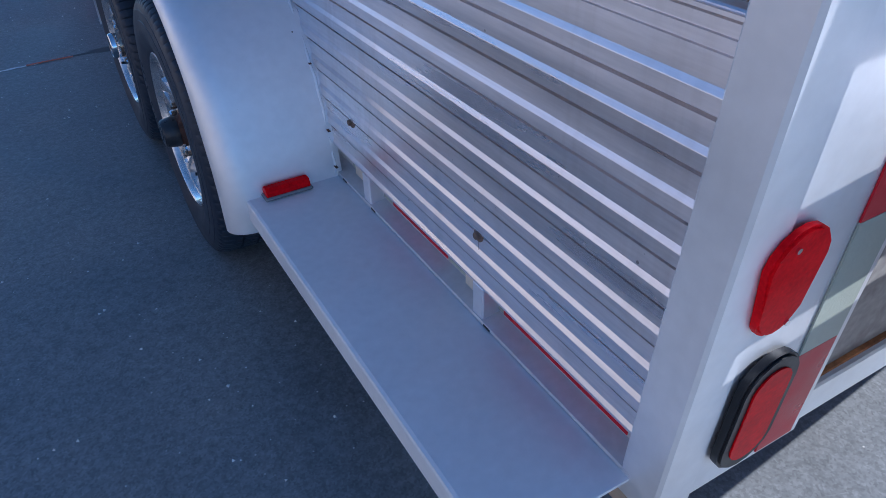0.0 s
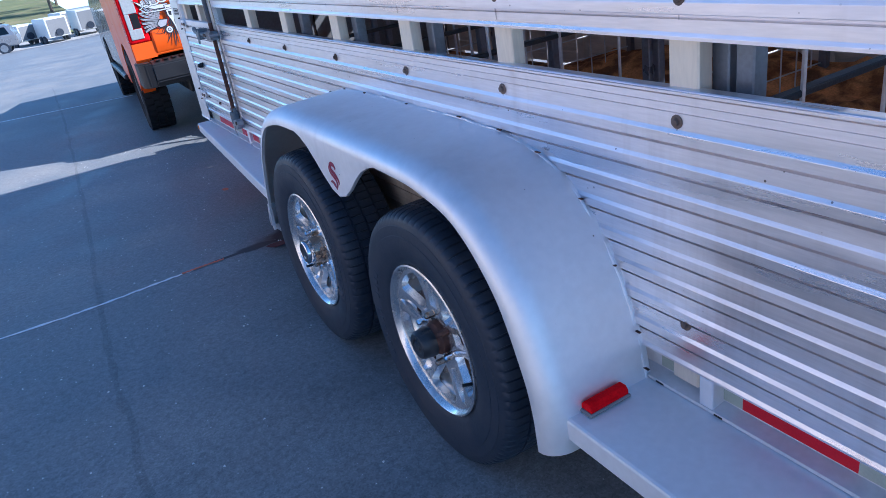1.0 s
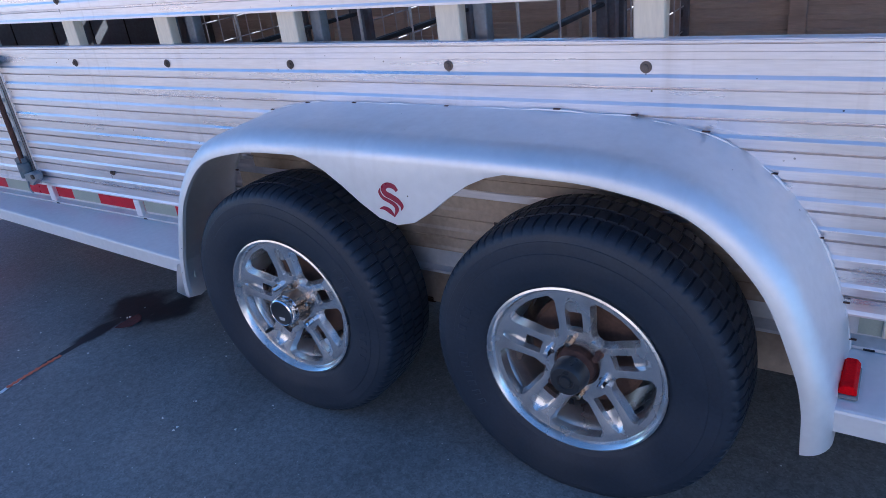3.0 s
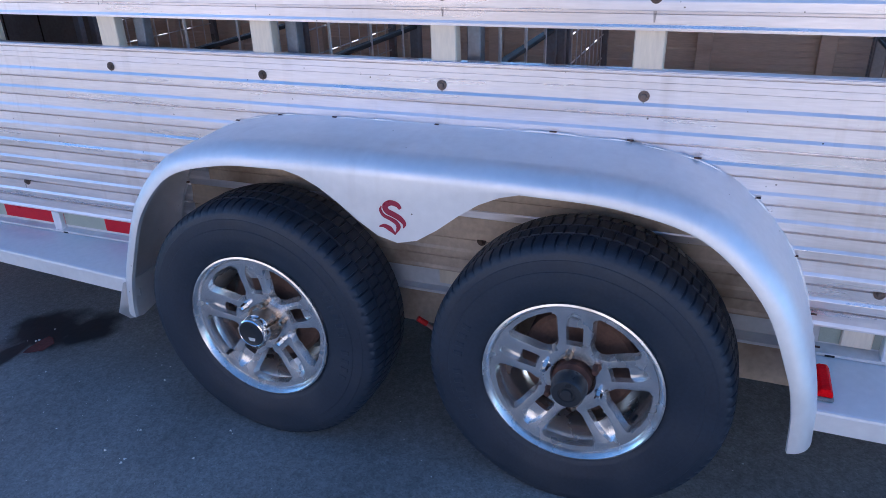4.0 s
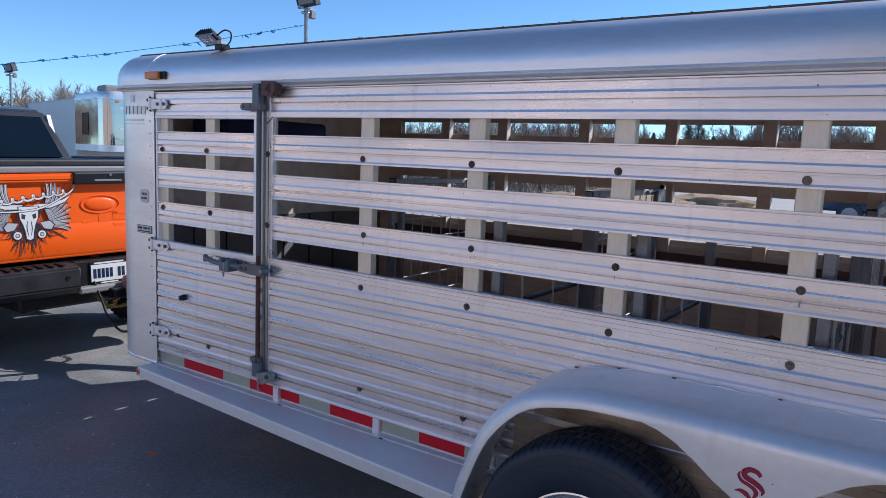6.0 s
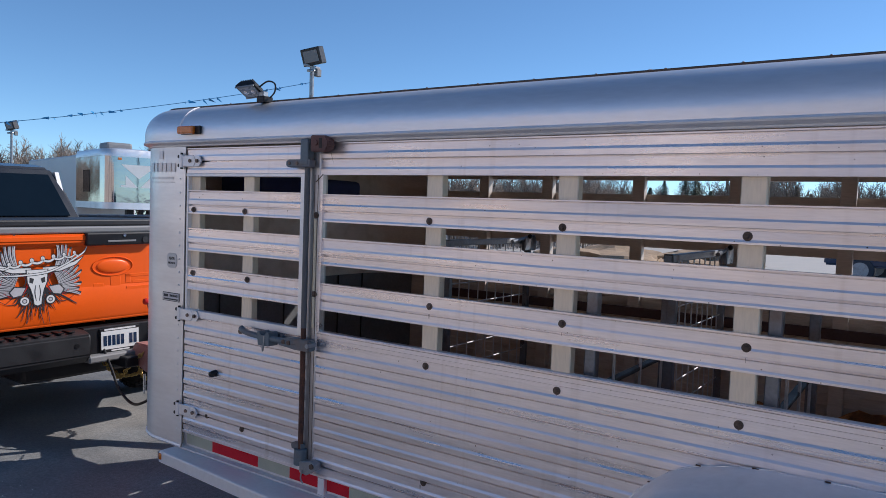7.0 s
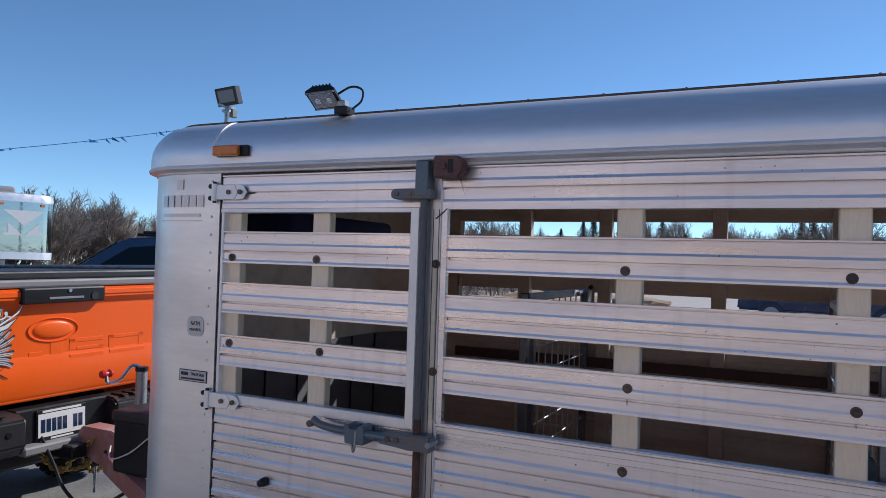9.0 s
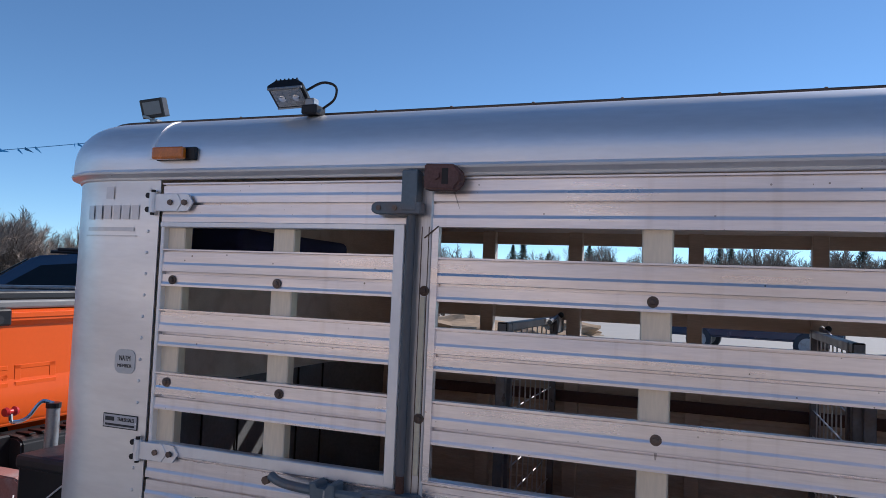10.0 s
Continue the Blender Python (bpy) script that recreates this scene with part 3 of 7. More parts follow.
def near_wall():
    wall = part("side_wall", ribbed(bmesh.new(), Y_REAR - 0.05, 2.685, 1.057, 0.4585, WALL_LEDGES, grooves=(1.034, 1.0175)), ALU, trailer)
    bm = bmesh.new()
    box(bm, 0.002, 0.03, Y_REAR - 0.05, 2.66, 1.050, 1.0605, 0.002)
    part("slot_sill", bm, ALU, trailer)
    part("top_rail", ribbed(bmesh.new(), Y_REAR, 2.70, 1.828, 1.700, (1.788, 1.7255), deep=0.0024, rise=0.0078, grooves=(), cut=0.015, gap=0.0056), ALU, trailer)
    for z0, z1 in SLATS:
        slat(Y_REAR - 0.05, 2.630, z0, z1, trailer)
    for y in POSTS:
        bm = box(bmesh.new(), 0.017, 0.055, y - 0.035, y + 0.035, 0.40, 1.83, 0.003)
        part("wall_post", bm, POST_ALU, trailer)
    bolts([(0.0, y, 1.0) for y in POSTS], trailer)
    bolts([(0.0, y - 0.008, 1.221) for y in POSTS], trailer)
    bolts([(0.0, y + 0.006, 1.533) for y in POSTS], trailer)
    bolts([(0.0, y, 0.565) for y in (-1.183, -0.655, 0.33, 1.545, 2.070)], trailer)
    # short rust runs below some bolts
    rr = random.Random(21)
    for y, z, low in [(p, 0.988, 0.981) for p in POSTS] + [(p - 0.008, 1.209, 1.162) for p in POSTS] + [(p, 0.553, 0.530) for p in (-1.183, 1.545, 2.083)]:
        w_, k = rr.uniform(0.002, 0.0055), rr.uniform(0.5, 1.0)
        b = bmesh.new()
        zz = z - (z - low) * k
        b.faces.new([b.verts.new(q) for q in ((-0.0012, y - w_, z), (-0.0012, y + w_, z), (-0.0012, y + w_ * 0.3, zz), (-0.0012, y - w_ * 0.3, zz))])
        part("rust_run", b, DRIP, wall)
    # door jamb of the wall
    part("door_jamb", B(-0.006, 0.045, 2.631, 2.698, 0.46, 1.83, bev=0.004), JAMB, trailer)
    bm = bmesh.new()
    prism(bm, [(-0.0085, 2.612), (-0.006, 2.6305), (0.012, 2.6305), (0.012, 2.612)], "z", 1.06, 1.70)
    part("jamb_flange", bm, ALU, trailer)
    part("jamb_strip", B(-0.010, -0.0062, 2.642, 2.655, 1.225, 1.52, bev=0.001), CREAM, trailer)
    part("jamb_strip", B(-0.010, -0.0062, 2.642, 2.655, 1.07, 1.20, bev=0.001), CREAM, trailer)
    for y in (2.6395, 2.6585):
        part("jamb_seam", B(-0.0070, -0.0055, y - 0.0011, y + 0.0011, 0.47, 1.70), BOLT, trailer, "dark seam beside the strip")
    part("jamb_mitre", prism(bmesh.new(), [(2.612, 1.700), (2.614, 1.7025), (2.652, 1.672), (2.650, 1.6695)], "x", -0.0090, -0.0058), BOLT, trailer, "mitred corner seam")
    bolts([(-0.006, 2.646, 1.212), (-0.006, 2.646, 1.535)], trailer)


near_wall()


def base_rail():
    # sill channel below the wall with reflective tape in it
    for d, y0, y1 in ((0.034, Y_REAR, -0.30), (0.018, -0.30, 3.53)):
        part("sill_rail", prism(bmesh.new(), [(d, 0.470), (d, 0.392), (-0.006, 0.386), (-0.006, 0.378), (0.09, 0.378), (0.09, 0.470)], "y", y0, y1), SILL, trailer)
    part("sill_lip", B(0.002, 0.044, Y_REAR, 3.53, 0.4570, 0.4650, bev=0.002), ALU, trailer)
    cuts = [3.49, 3.30, 2.985, 2.785, 2.445, 2.255, 1.955, 1.76, 1.54, 1.40]
    for i, (a, b) in enumerate(zip(cuts, cuts[1:])):
        red = i % 2 == 1
        part("tape_strip", B(0.0155, 0.0175, b, a, 0.402, 0.456), RED_TAPE if red else WHITE_TAPE, trailer, "red reflective tape" if red else "silver reflective tape")
    cuts = [-0.555, -0.665, -0.775, -1.02, -1.14, -1.22, -1.55]
    for i, (a, b) in enumerate(zip(cuts, cuts[1:])):
        red = i in (2, 5)
        part("tape_strip", B(0.0315, 0.0335, b, a, 0.397, 0.456), RED_TAPE if red else WHITE_TAPE, trailer, "red reflective tape" if red else "silver reflective tape")
    for y in (2.585, 1.975, -0.71, -1.185):
        part("sill_bracket", B(-0.004, 0.040, y - 0.018, y + 0.018, 0.3765, 0.457, bev=0.003), ALU_SMOOTH, trailer)
        part("drain_slot", B(-0.007, 0.010, y - 0.046, y - 0.022, 0.3762, 0.3835, bev=0.002), BLACK, trailer)
    part("drain_slot", B(-0.007, 0.010, -0.595, -0.570, 0.3762, 0.3835, bev=0.002), BLACK, trailer)
    # frame members seen between and behind the wheels
    part("frame_rail", B(0.02, 0.10, Y_REAR, 3.6, 0.25, 0.376, bev=0.006), DUSTY_ALU, trailer)
    part("frame_rail", B(1.95, 2.03, Y_REAR, 3.6, 0.25, 0.376, bev=0.006), STEEL, trailer)
    for y in (-1.3, -0.55, 0.46, 1.4, 2.2, 3.0):
        part("cross_member", B(0.10, 1.95, y - 0.03, y + 0.03, 0.30, 0.376, bev=0.004), STEEL, trailer)
    # running boards
    def board(y0, y1, xa, xb, name):
        bm = bmesh.new()
        prof = lambda x: [(0.012, 0.376), (x + 0.008, 0.376), (x + 0.002, 0.3735), (x, 0.368), (x, 0.322), (x + 0.006, 0.322), (x + 0.006, 0.368), (0.012, 0.370)]
        pa, pb = prof(xa), prof(xb)
        lo = [bm.verts.new((x, y0, z)) for x, z in pa]
        hi = [bm.verts.new((x, y1, z)) for x, z in pb]
        k = len(lo)
        for i in range(k):
            bm.faces.new((lo[i], lo[(i + 1) % k], hi[(i + 1) % k], hi[i]))
        bm.faces.new(lo)
        bm.faces.new(hi[::-1])
        return part(name, bm, BOARD, trailer)
    board(Y_REAR, -0.535, -0.243, -0.243, "running_board")
    board(1.405, 3.56, -0.228, -0.088, "running_board")
    # clearance lamp on the rear board, and on the front tip
    lamp = part("marker_lamp", B(-0.205, -0.085, -0.575, -0.535, 0.377, 0.386, bev=0.003), GREY_PLASTIC, trailer)
    bm = bmesh.new()
    prism(bm, [(-0.572, 0.386), (-0.572, 0.397), (-0.564, 0.407), (-0.546, 0.407), (-0.538, 0.397), (-0.538, 0.386)], "x", -0.200, -0.090)
    bmesh.ops.bevel(bm, geom=list(bm.edges), offset=0.002, segments=1, affect="EDGES")
    part("lens", bm, RED_LENS, lamp, "red plastic lens")
    lamp = part("marker_lamp", B(-0.088, -0.020, 3.56, 3.575, 0.325, 0.372, bev=0.003), STEEL, trailer)
    part("lens", B(-0.094, -0.030, 3.540, 3.562, 0.335, 0.366, bev=0.006, seg=2), AMBER, lamp, "dirty amber plastic lens")


base_rail()


def fender():
    """Tandem fender: an arch drawn along the wheels with a rolled edge and a skirt that dips between them."""
    arch = spline([(-0.548, 0.285), (-0.540, 0.40), (-0.512, 0.51), (-0.432, 0.685), (-0.285, 0.825), (-0.10, 0.880), (0.10, 0.892), (0.45, 0.894), (0.80, 0.892), (0.985, 0.880), (1.165, 0.825), (1.305, 0.685), (1.385, 0.51), (1.420, 0.40), (1.437, 0.295)], 7)
    k = len(arch)
    rows = []
    for i, p in enumerate(arch):
        d = (arch[min(i + 1, k - 1)] - arch[max(i - 1, 0)]).normalized()
        nrm = Vector((-d.y, d.x))            # outwards, seen with y to the right
        if nrm.dot(Vector((p.x - 0.45, p.y - 0.35))) < 0:
            nrm = -nrm
        s = p.x - 0.45
        depth = 0.046 + 0.172 * math.exp(-(s / 0.185) ** 2)
        if p.y < 0.42:
            depth += 0.06 * (0.42 - p.y) * (1.2 if s < 0 else 2.0)
        row = []
        for x, dn in ((0.004, 0.0), (-0.10, -0.002), (-0.225, -0.006)):
            row.append((x, p.x + nrm.x * dn, p.y + nrm.y * dn))
        for a in range(1, 8):
            q = a / 7 * math.pi / 2
            x, dn = -0.225 - 0.066 * math.sin(q), -0.006 - 0.050 * (1 - math.cos(q))
            row.append((x, p.x + nrm.x * dn, p.y + nrm.y * dn))
        down = Vector((nrm.x, nrm.y))
        dn = -max(depth, 0.057)
        for f in (0.35, 0.7, 1.0):
            e = -0.056 + (dn + 0.056) * f
            row.append((-0.291, p.x + down.x * e, p.y + down.y * e))
        e = dn - 0.001
        row.append((-0.284, p.x + down.x * e, p.y + down.y * e))
        row.append((-0.280, p.x + down.x * (e + 0.012), p.y + down.y * (e + 0.012)))
        rows.append(row)
    bm = bmesh.new()
    sheet(bm, rows, 0.0025)
    f = part("fender", bm, ALU_SMOOTH, trailer, "smooth satin aluminium tandem wheel fender", True)
    # bent tongue of sheet at the front foot of the fender
    bm = sheet(bmesh.new(), [[(-0.289, 1.400, 0.400), (-0.289, 1.434, 0.315), (-0.284, 1.452, 0.284)], [(-0.255, 1.394, 0.400), (-0.250, 1.424, 0.315), (-0.250, 1.448, 0.244)], [(-0.215, 1.388, 0.400), (-0.210, 1.412, 0.320), (-0.206, 1.436, 0.236)], [(-0.165, 1.386, 0.405), (-0.160, 1.402, 0.340), (-0.158, 1.424, 0.256)]], 0.002)
    part("tear", B(-0.255, -0.247, 1.424, 1.442, 0.286, 0.322, bev=0.002), BLACK, f, "dark tear in the sheet")
    part("fender_foot", bm, ALU_SMOOTH, f, "bent sheet tongue", True)
    # weld seam against the wall
    bm = bmesh.new()
    rnd = random.Random(9)
    pts = [(-0.011 + rnd.uniform(-0.002, 0.002), p.x + rnd.uniform(-.003, .003), p.y + 0.002 + rnd.uniform(-.003, .003)) for p in arch[4:-3]]
    tube(bm, pts, [0.0036 if rnd.random() < 0.7 else 0.0012 for q in pts], 6)
    part("weld_seam", bm, ALU_SMOOTH, f)
    for q in pts[3::6]:
        part("weld_gap", B(q[0] - 0.004, q[0] + 0.002, q[1] - rnd.uniform(0.006, 0.014), q[1] + 0.004, q[2] + 0.002, q[2] + 0.0045), RUST, f)
    # red decal on the skirt: three flowing strokes
    for pts, wid in ((((0.436, 0.766), (0.445, 0.776), (0.462, 0.779), (0.476, 0.770), (0.473, 0.757), (0.455, 0.749), (0.438, 0.740), (0.428, 0.728), (0.431, 0.716)), (0.0036, 0.0052, 0.0056, 0.006, 0.006, 0.006, 0.0058, 0.0042, 0.0008)),
                     (((0.487, 0.768), (0.490, 0.757), (0.482, 0.744), (0.465, 0.737), (0.450, 0.729), (0.444, 0.717), (0.453, 0.698)), (0.001, 0.0030, 0.0036, 0.0040, 0.0044, 0.0048, 0.001)),
                     (((0.497, 0.713), (0.482, 0.716), (0.467, 0.710), (0.453, 0.696)), (0.0008, 0.0042, 0.0056, 0.0015))):
        c = spline(pts, 6)
        n = len(c)
        a_, b_ = [], []
        for j, p in enumerate(c):
            d = (c[min(j + 1, n - 1)] - c[max(j - 1, 0)]).normalized()
            q = j / (n - 1) * (len(wid) - 1)
            k0 = min(int(q), len(wid) - 2)
            w = 1.25 * (wid[k0] + (wid[k0 + 1] - wid[k0]) * (q - k0))
            a_.append((-0.2946, p.x - d.y * w, p.y + d.x * w))
            b_.append((-0.2946, p.x + d.y * w, p.y - d.x * w))
        b = bmesh.new()
        sheet(b, [a_, b_], 0.0006)
        part("decal", b, LOGO_RED, f, "dark red flowing decal stroke")


fender()


def wheel_well():
    """Wall planks behind the wheels, caked with road dust."""
    for y0, y1, z0, z1 in ((-0.44, 1.32, 0.4585, 0.655), (-0.36, 1.24, 0.655, 0.785), (-0.17, 1.05, 0.785, 0.868)):
        ledges = [z for z in WALL_LEDGES if z0 + 0.004 < z < z1 - 0.012]
        part("dusty_plank", ribbed(bmesh.new(), y0, y1, z1, z0, ledges, -0.0022, lip=False, thick=0.004, cut=0.0035), DUSTY_ALU, trailer, "dust-caked planks behind the wheels")


wheel_well()


def wheel(y, z, cap, turn):
    """A wheel of the near side: drum, tyre with tread blocks, cast rim, cap and nuts. Local x runs outwards to -x."""
    w = part("wheel", lathe(bmesh.new(), [(0.10, 0.0), (0.10, 0.150), (-0.005, 0.150), (-0.012, 0.140), (-0.012, 0.0)], 40), DRUM, trailer, "rusty brake drum behind the rim")
    w.location = (-0.172, y, z)
    # tyre: sidewall rings, shoulder notches and offset tread cuts in one moulded skin
    bm = bmesh.new()
    prof = [(-0.090, 0.212, 0), (-0.098, 0.222, 0), (-0.106, 0.230, 0), (-0.1145, 0.243, 0), (-0.1150, 0.246, 0), (-0.1235, 0.268, 0), (-0.1255, 0.292, 0), (-0.1245, 0.3155, 0), (-0.1230, 0.3165, 0), (-0.1228, 0.3300, 0), (-0.1210, 0.3440, 0), (-0.1196, 0.3450, 0), (-0.1165, 0.3570, 0), (-0.1140, 0.3620, 0), (-0.1095, 0.3695, 4), (-0.101, 0.3755, 4), (-0.084, 0.3805, 1), (-0.054, 0.3824, 1), (-0.0525, 0.3755, 0), (-0.0475, 0.3755, 0), (-0.046, 0.3830, 2), (-0.006, 0.3840, 2), (-0.0045, 0.3770, 0), (0.0005, 0.3770, 0), (0.002, 0.3840, 3), (0.046, 0.3830, 3), (0.0475, 0.3755, 0), (0.0525, 0.3755, 0), (0.054, 0.3818, 1), (0.096, 0.3735, 1), (0.106, 0.362, 0), (0.1245, 0.30, 0), (0.117, 0.24, 0), (0.098, 0.205, 0)]
    PITCH = 84
    steps = (0.0, 0.07, 0.17, 0.24, 0.62)           # a narrow cut in every pitch
    N = PITCH * len(steps)
    rings = []
    for x, r, cut in prof:
        ring = []
        for k in range(N):
            step = k % len(steps)
            shift = {1: 0.0 if x < 0 else 0.5, 2: 0.3, 3: 0.7, 4: 0.0}[cut] if cut else 0.0
            low = cut and step in (1, 2)
            rr = r - ((0.0030 if cut == 4 else 0.0050) if low else 0)
            xx = x * (0.97 if low and cut == 1 and abs(x) > 0.1 else 1)
            a = 2 * math.pi * (k // len(steps) + steps[step] + shift) / PITCH
            ring.append(bm.verts.new((xx, rr * math.cos(a), rr * math.sin(a))))
        rings.append(ring)
    for u, v in zip(rings, rings[1:]):
        for k in range(N):
            bm.faces.new((u[k], u[(k + 1) % N], v[(k + 1) % N], v[k]))
    part("tyre", bm, RUBBER, w, "black all-weather trailer tyre", True)
    # barrel and flange
    bm = bmesh.new()
    lathe(bm, [(0.10, 0.190), (0.02, 0.183), (-0.055, 0.190), (-0.070, 0.199), (-0.080, 0.206), (-0.096, 0.211), (-0.1085, 0.2165), (-0.1145, 0.2225), (-0.1125, 0.2275), (-0.106, 0.228), (-0.096, 0.218), (-0.05, 0.205), (0.10, 0.200)], 96)
    part("rim", bm, RIM, w, "", True)
    # cast face with five forked spokes; the edges of every opening are scooped back
    bm = bmesh.new()
    radii = [0.054, 0.058, 0.066, 0.084, 0.096, 0.1005, 0.105, 0.110, 0.116, 0.126, 0.142, 0.158, 0.172, 0.184, 0.190, 0.1935, 0.198, 0.2105]
    def lerp(r, a, b, u, v):
        t = min(1, max(0, (r - a) / (b - a)))
        return u + (v - u) * t
    def along(r, keys):
        for (a, u), (b, v) in zip(keys, keys[1:]):
            if r <= b:
                return lerp(r, a, b, u, v)
        return keys[-1][1]
    def face_x(r):
        return along(r, ((0.054, -0.074), (0.058, -0.0795), (0.066, -0.081), (0.096, -0.080), (0.126, -0.083), (0.172, -0.091), (0.198, -0.0955), (0.2105, -0.0965)))
    rings = []
    for r in radii:
        b = along(r, ((0.096, 33.0), (0.1005, 29.5), (0.105, 27.0), (0.110, 25.2), (0.116, 23.8), (0.126, 22.4), (0.142, 20.2), (0.158, 18.4), (0.172, 17.0), (0.184, 16.4), (0.190, 17.2), (0.1935, 19.0)))
        s = along(r, ((0.096, 9.6), (0.1005, 9.4), (0.116, 8.6), (0.126, 8.0), (0.142, 7.2), (0.158, 6.2), (0.172, 4.9), (0.184, 3.0), (0.190, 1.6)))
        open_big, open_slot = 0.0955 < r < 0.194, 0.1002 < r < 0.192
        cb, cs = 3.2 * 0.15 / max(r, 0.09), 1.3 * 0.15 / max(r, 0.09)
        cols = [(-36, 0), (-(36 + b) / 2, 0), (-b, 1), (-(b - cb), 0), (-(b + s) / 2, -1), (-(s + cs), 0), (-s, 2), (0, 0), (s, 2), (s + cs, 0), ((b + s) / 2, -1), (b - cb, 0), (b, 1), ((36 + b) / 2, 0)]
        ring = []
        for sec in range(5):
            for ci, (c, kind) in enumerate(cols):
                x = face_x(r)
                if (kind == 1 or ci in (0, 1, 13)) and open_big:
                    x += 0.021
                if (kind == 2 or ci == 7) and open_slot:
                    x += 0.016 * min(1.0, (0.1960 - r) / 0.020)
                if kind == -1 and open_big:
                    x -= 0.0015
                a = radians(sec * 72 + c + turn)
                ring.append(bm.verts.new((x, r * math.cos(a), r * math.sin(a))))
        rings.append(ring)
    ncol = 14
    fs = []
    for i in range(len(radii) - 1):
        ra, rb = radii[i], radii[i + 1]
        for j in range(5 * ncol):
            c = j % ncol
            big = c in (0, 1, 12, 13) and ra >= 0.0955 and rb <= 0.194
            small = c in (6, 7) and ra >= 0.1002 and rb <= 0.1425
            if big or small:
                continue
            jn = (j + 1) % (5 * ncol)
            fs.append(bm.faces.new((rings[i][j], rings[i][jn], rings[i + 1][jn], rings[i + 1][j])))
    bm.normal_update()
    if fs[0].normal.x > 0:
        for f_ in fs:
            f_.normal_flip()
    loose = [v for v in bm.verts if not v.link_faces]
    bmesh.ops.delete(bm, geom=loose, context="VERTS")
    bmesh.ops.solidify(bm, geom=fs, thickness=0.020)
    part("spokes", bm, RIM, w, "cast aluminium rim face with five forked spokes", True)
    bm = bmesh.new()
    if cap == "chrome":
        lathe(bm, [(-0.06, 0.056), (-0.080, 0.0555), (-0.088, 0.053), (-0.112, 0.0465), (-0.122, 0.0455)], 40)
        part("hub", bm, TARNISH, w, "tarnished brown hub neck", True)
        bm = bmesh.new()
        lathe(bm, [(-0.110, 0.0455), (-0.122, 0.0470), (-0.136, 0.0465), (-0.143, 0.0440), (-0.1455, 0.0405), (-0.144, 0.039)], 40)
        c_ = part("hub_cap", bm, CHROME, w, "chrome hub cap ring", True)
        bm = bmesh.new()
        lathe(bm, [(-0.135, 0.0395), (-0.1445, 0.0390), (-0.1452, 0.0360), (-0.1440, 0.0330), (-0.1445, 0.0)], 40)
        part("cap_face", bm, CAP_GREY, c_, "dark grey cap face", True)
        part("cap_badge", prism(bmesh.new(), [(-0.012, -0.014), (-0.008, -0.024), (0.008, -0.024), (0.012, -0.014)], "x", -0.1452, -0.1442), WHITE, c_, "small pale badge")
    else:
        lathe(bm, [(-0.06, 0.050), (-0.092, 0.049), (-0.100, 0.043), (-0.112, 0.041)], 40)
        part("hub", bm, RUST, w, "rusty hub neck", True)
        bm = bmesh.new()
        lathe(bm, [(-0.108, 0.0445), (-0.114, 0.0455), (-0.146, 0.041), (-0.152, 0.036), (-0.153, 0.022), (-0.1495, 0.020), (-0.1495, 0.015), (-0.154, 0.013), (-0.154, 0.0)], 40)
        part("hub_cap", bm, CAP_GREY, w, "black rubber grease cap", True)
    for i in range(6):
        a = radians(60 * i + (43 if cap == "chrome" else 22))
        c = (0, 0.0735 * math.cos(a), 0.0735 * math.sin(a))
        bm = bmesh.new()
        lathe(bm, [(-0.070, 0.0125), (-0.080, 0.0125), (-0.082, 0.0095)], 12, c)
        lathe(bm, [(-0.080, 0.0095), (-0.104, 0.0090), (-0.109, 0.006), (-0.1095, 0.0)], 6, c)
        part("lug_nut", bm, RUST if (cap != "chrome" and i in (2, 5)) else TARNISH if i % 3 else CHROME, w)
    for i in range(11):                      # worn raised sidewall lettering, as plain bars
        a = radians((200 if cap == "chrome" else 25) - i * 5.6)
        if i == 4:
            continue
        b = B(-0.1268, -0.122, -0.007, 0.007, 0.280, 0.304, bev=0.0015)
        b.transform(Matrix.Rotation(a - math.pi / 2, 4, "X"))
        part("sidewall_bar", b, RUBBER, w)
    a = radians(318 if cap == "chrome" else 204)
    part("valve_stem", rod(bmesh.new(), (-0.085, 0.178 * math.cos(a), 0.178 * math.sin(a)), (-0.112, 0.170 * math.cos(a), 0.170 * math.sin(a)), 0.005, 8), BLACK, w)
    return w


wheel(0.008, 0.344, "black", 18)
wheel(0.922, 0.330, "chrome", 14)
for yy, zz in ((0.008, 0.344), (0.922, 0.330)):
    bm = lathe(bmesh.new(), [(-0.098, 0.19), (-0.125, 0.29), (-0.106, 0.362), (-0.07, 0.378), (0.07, 0.378), (0.106, 0.362), (0.125, 0.29), (0.098, 0.19), (0.05, 0.18), (0.05, 0.0)], 48)
    o = part("far_wheel", bm, RUBBER, trailer, "black tyre on the far side", True)
    o.location = (2.26, yy, zz)
    part("axle", rod(bmesh.new(), (-0.1, yy, zz - 0.02), (2.2, yy, zz - 0.02), 0.035, 12), RUST, trailer)
    part("spring", B(0.02, 0.075, yy - 0.33, yy + 0.33, 0.245, 0.275, bev=0.006), RUST, trailer)
bm = tube(bmesh.new(), spline([(-0.05, 0.50, 0.30), (-0.03, 0.47, 0.26), (-0.02, 0.42, 0.20), (0.02, 0.36, 0.17)], 6), 0.006)
part("brake_wire", bm, PRIMER, trailer, "dirty pinkish brake wire with red connector")
part("wire_connector", rod(bmesh.new(), (-0.055, 0.515, 0.31), (-0.045, 0.49, 0.29), 0.009, 8), RED_PAINT, trailer)


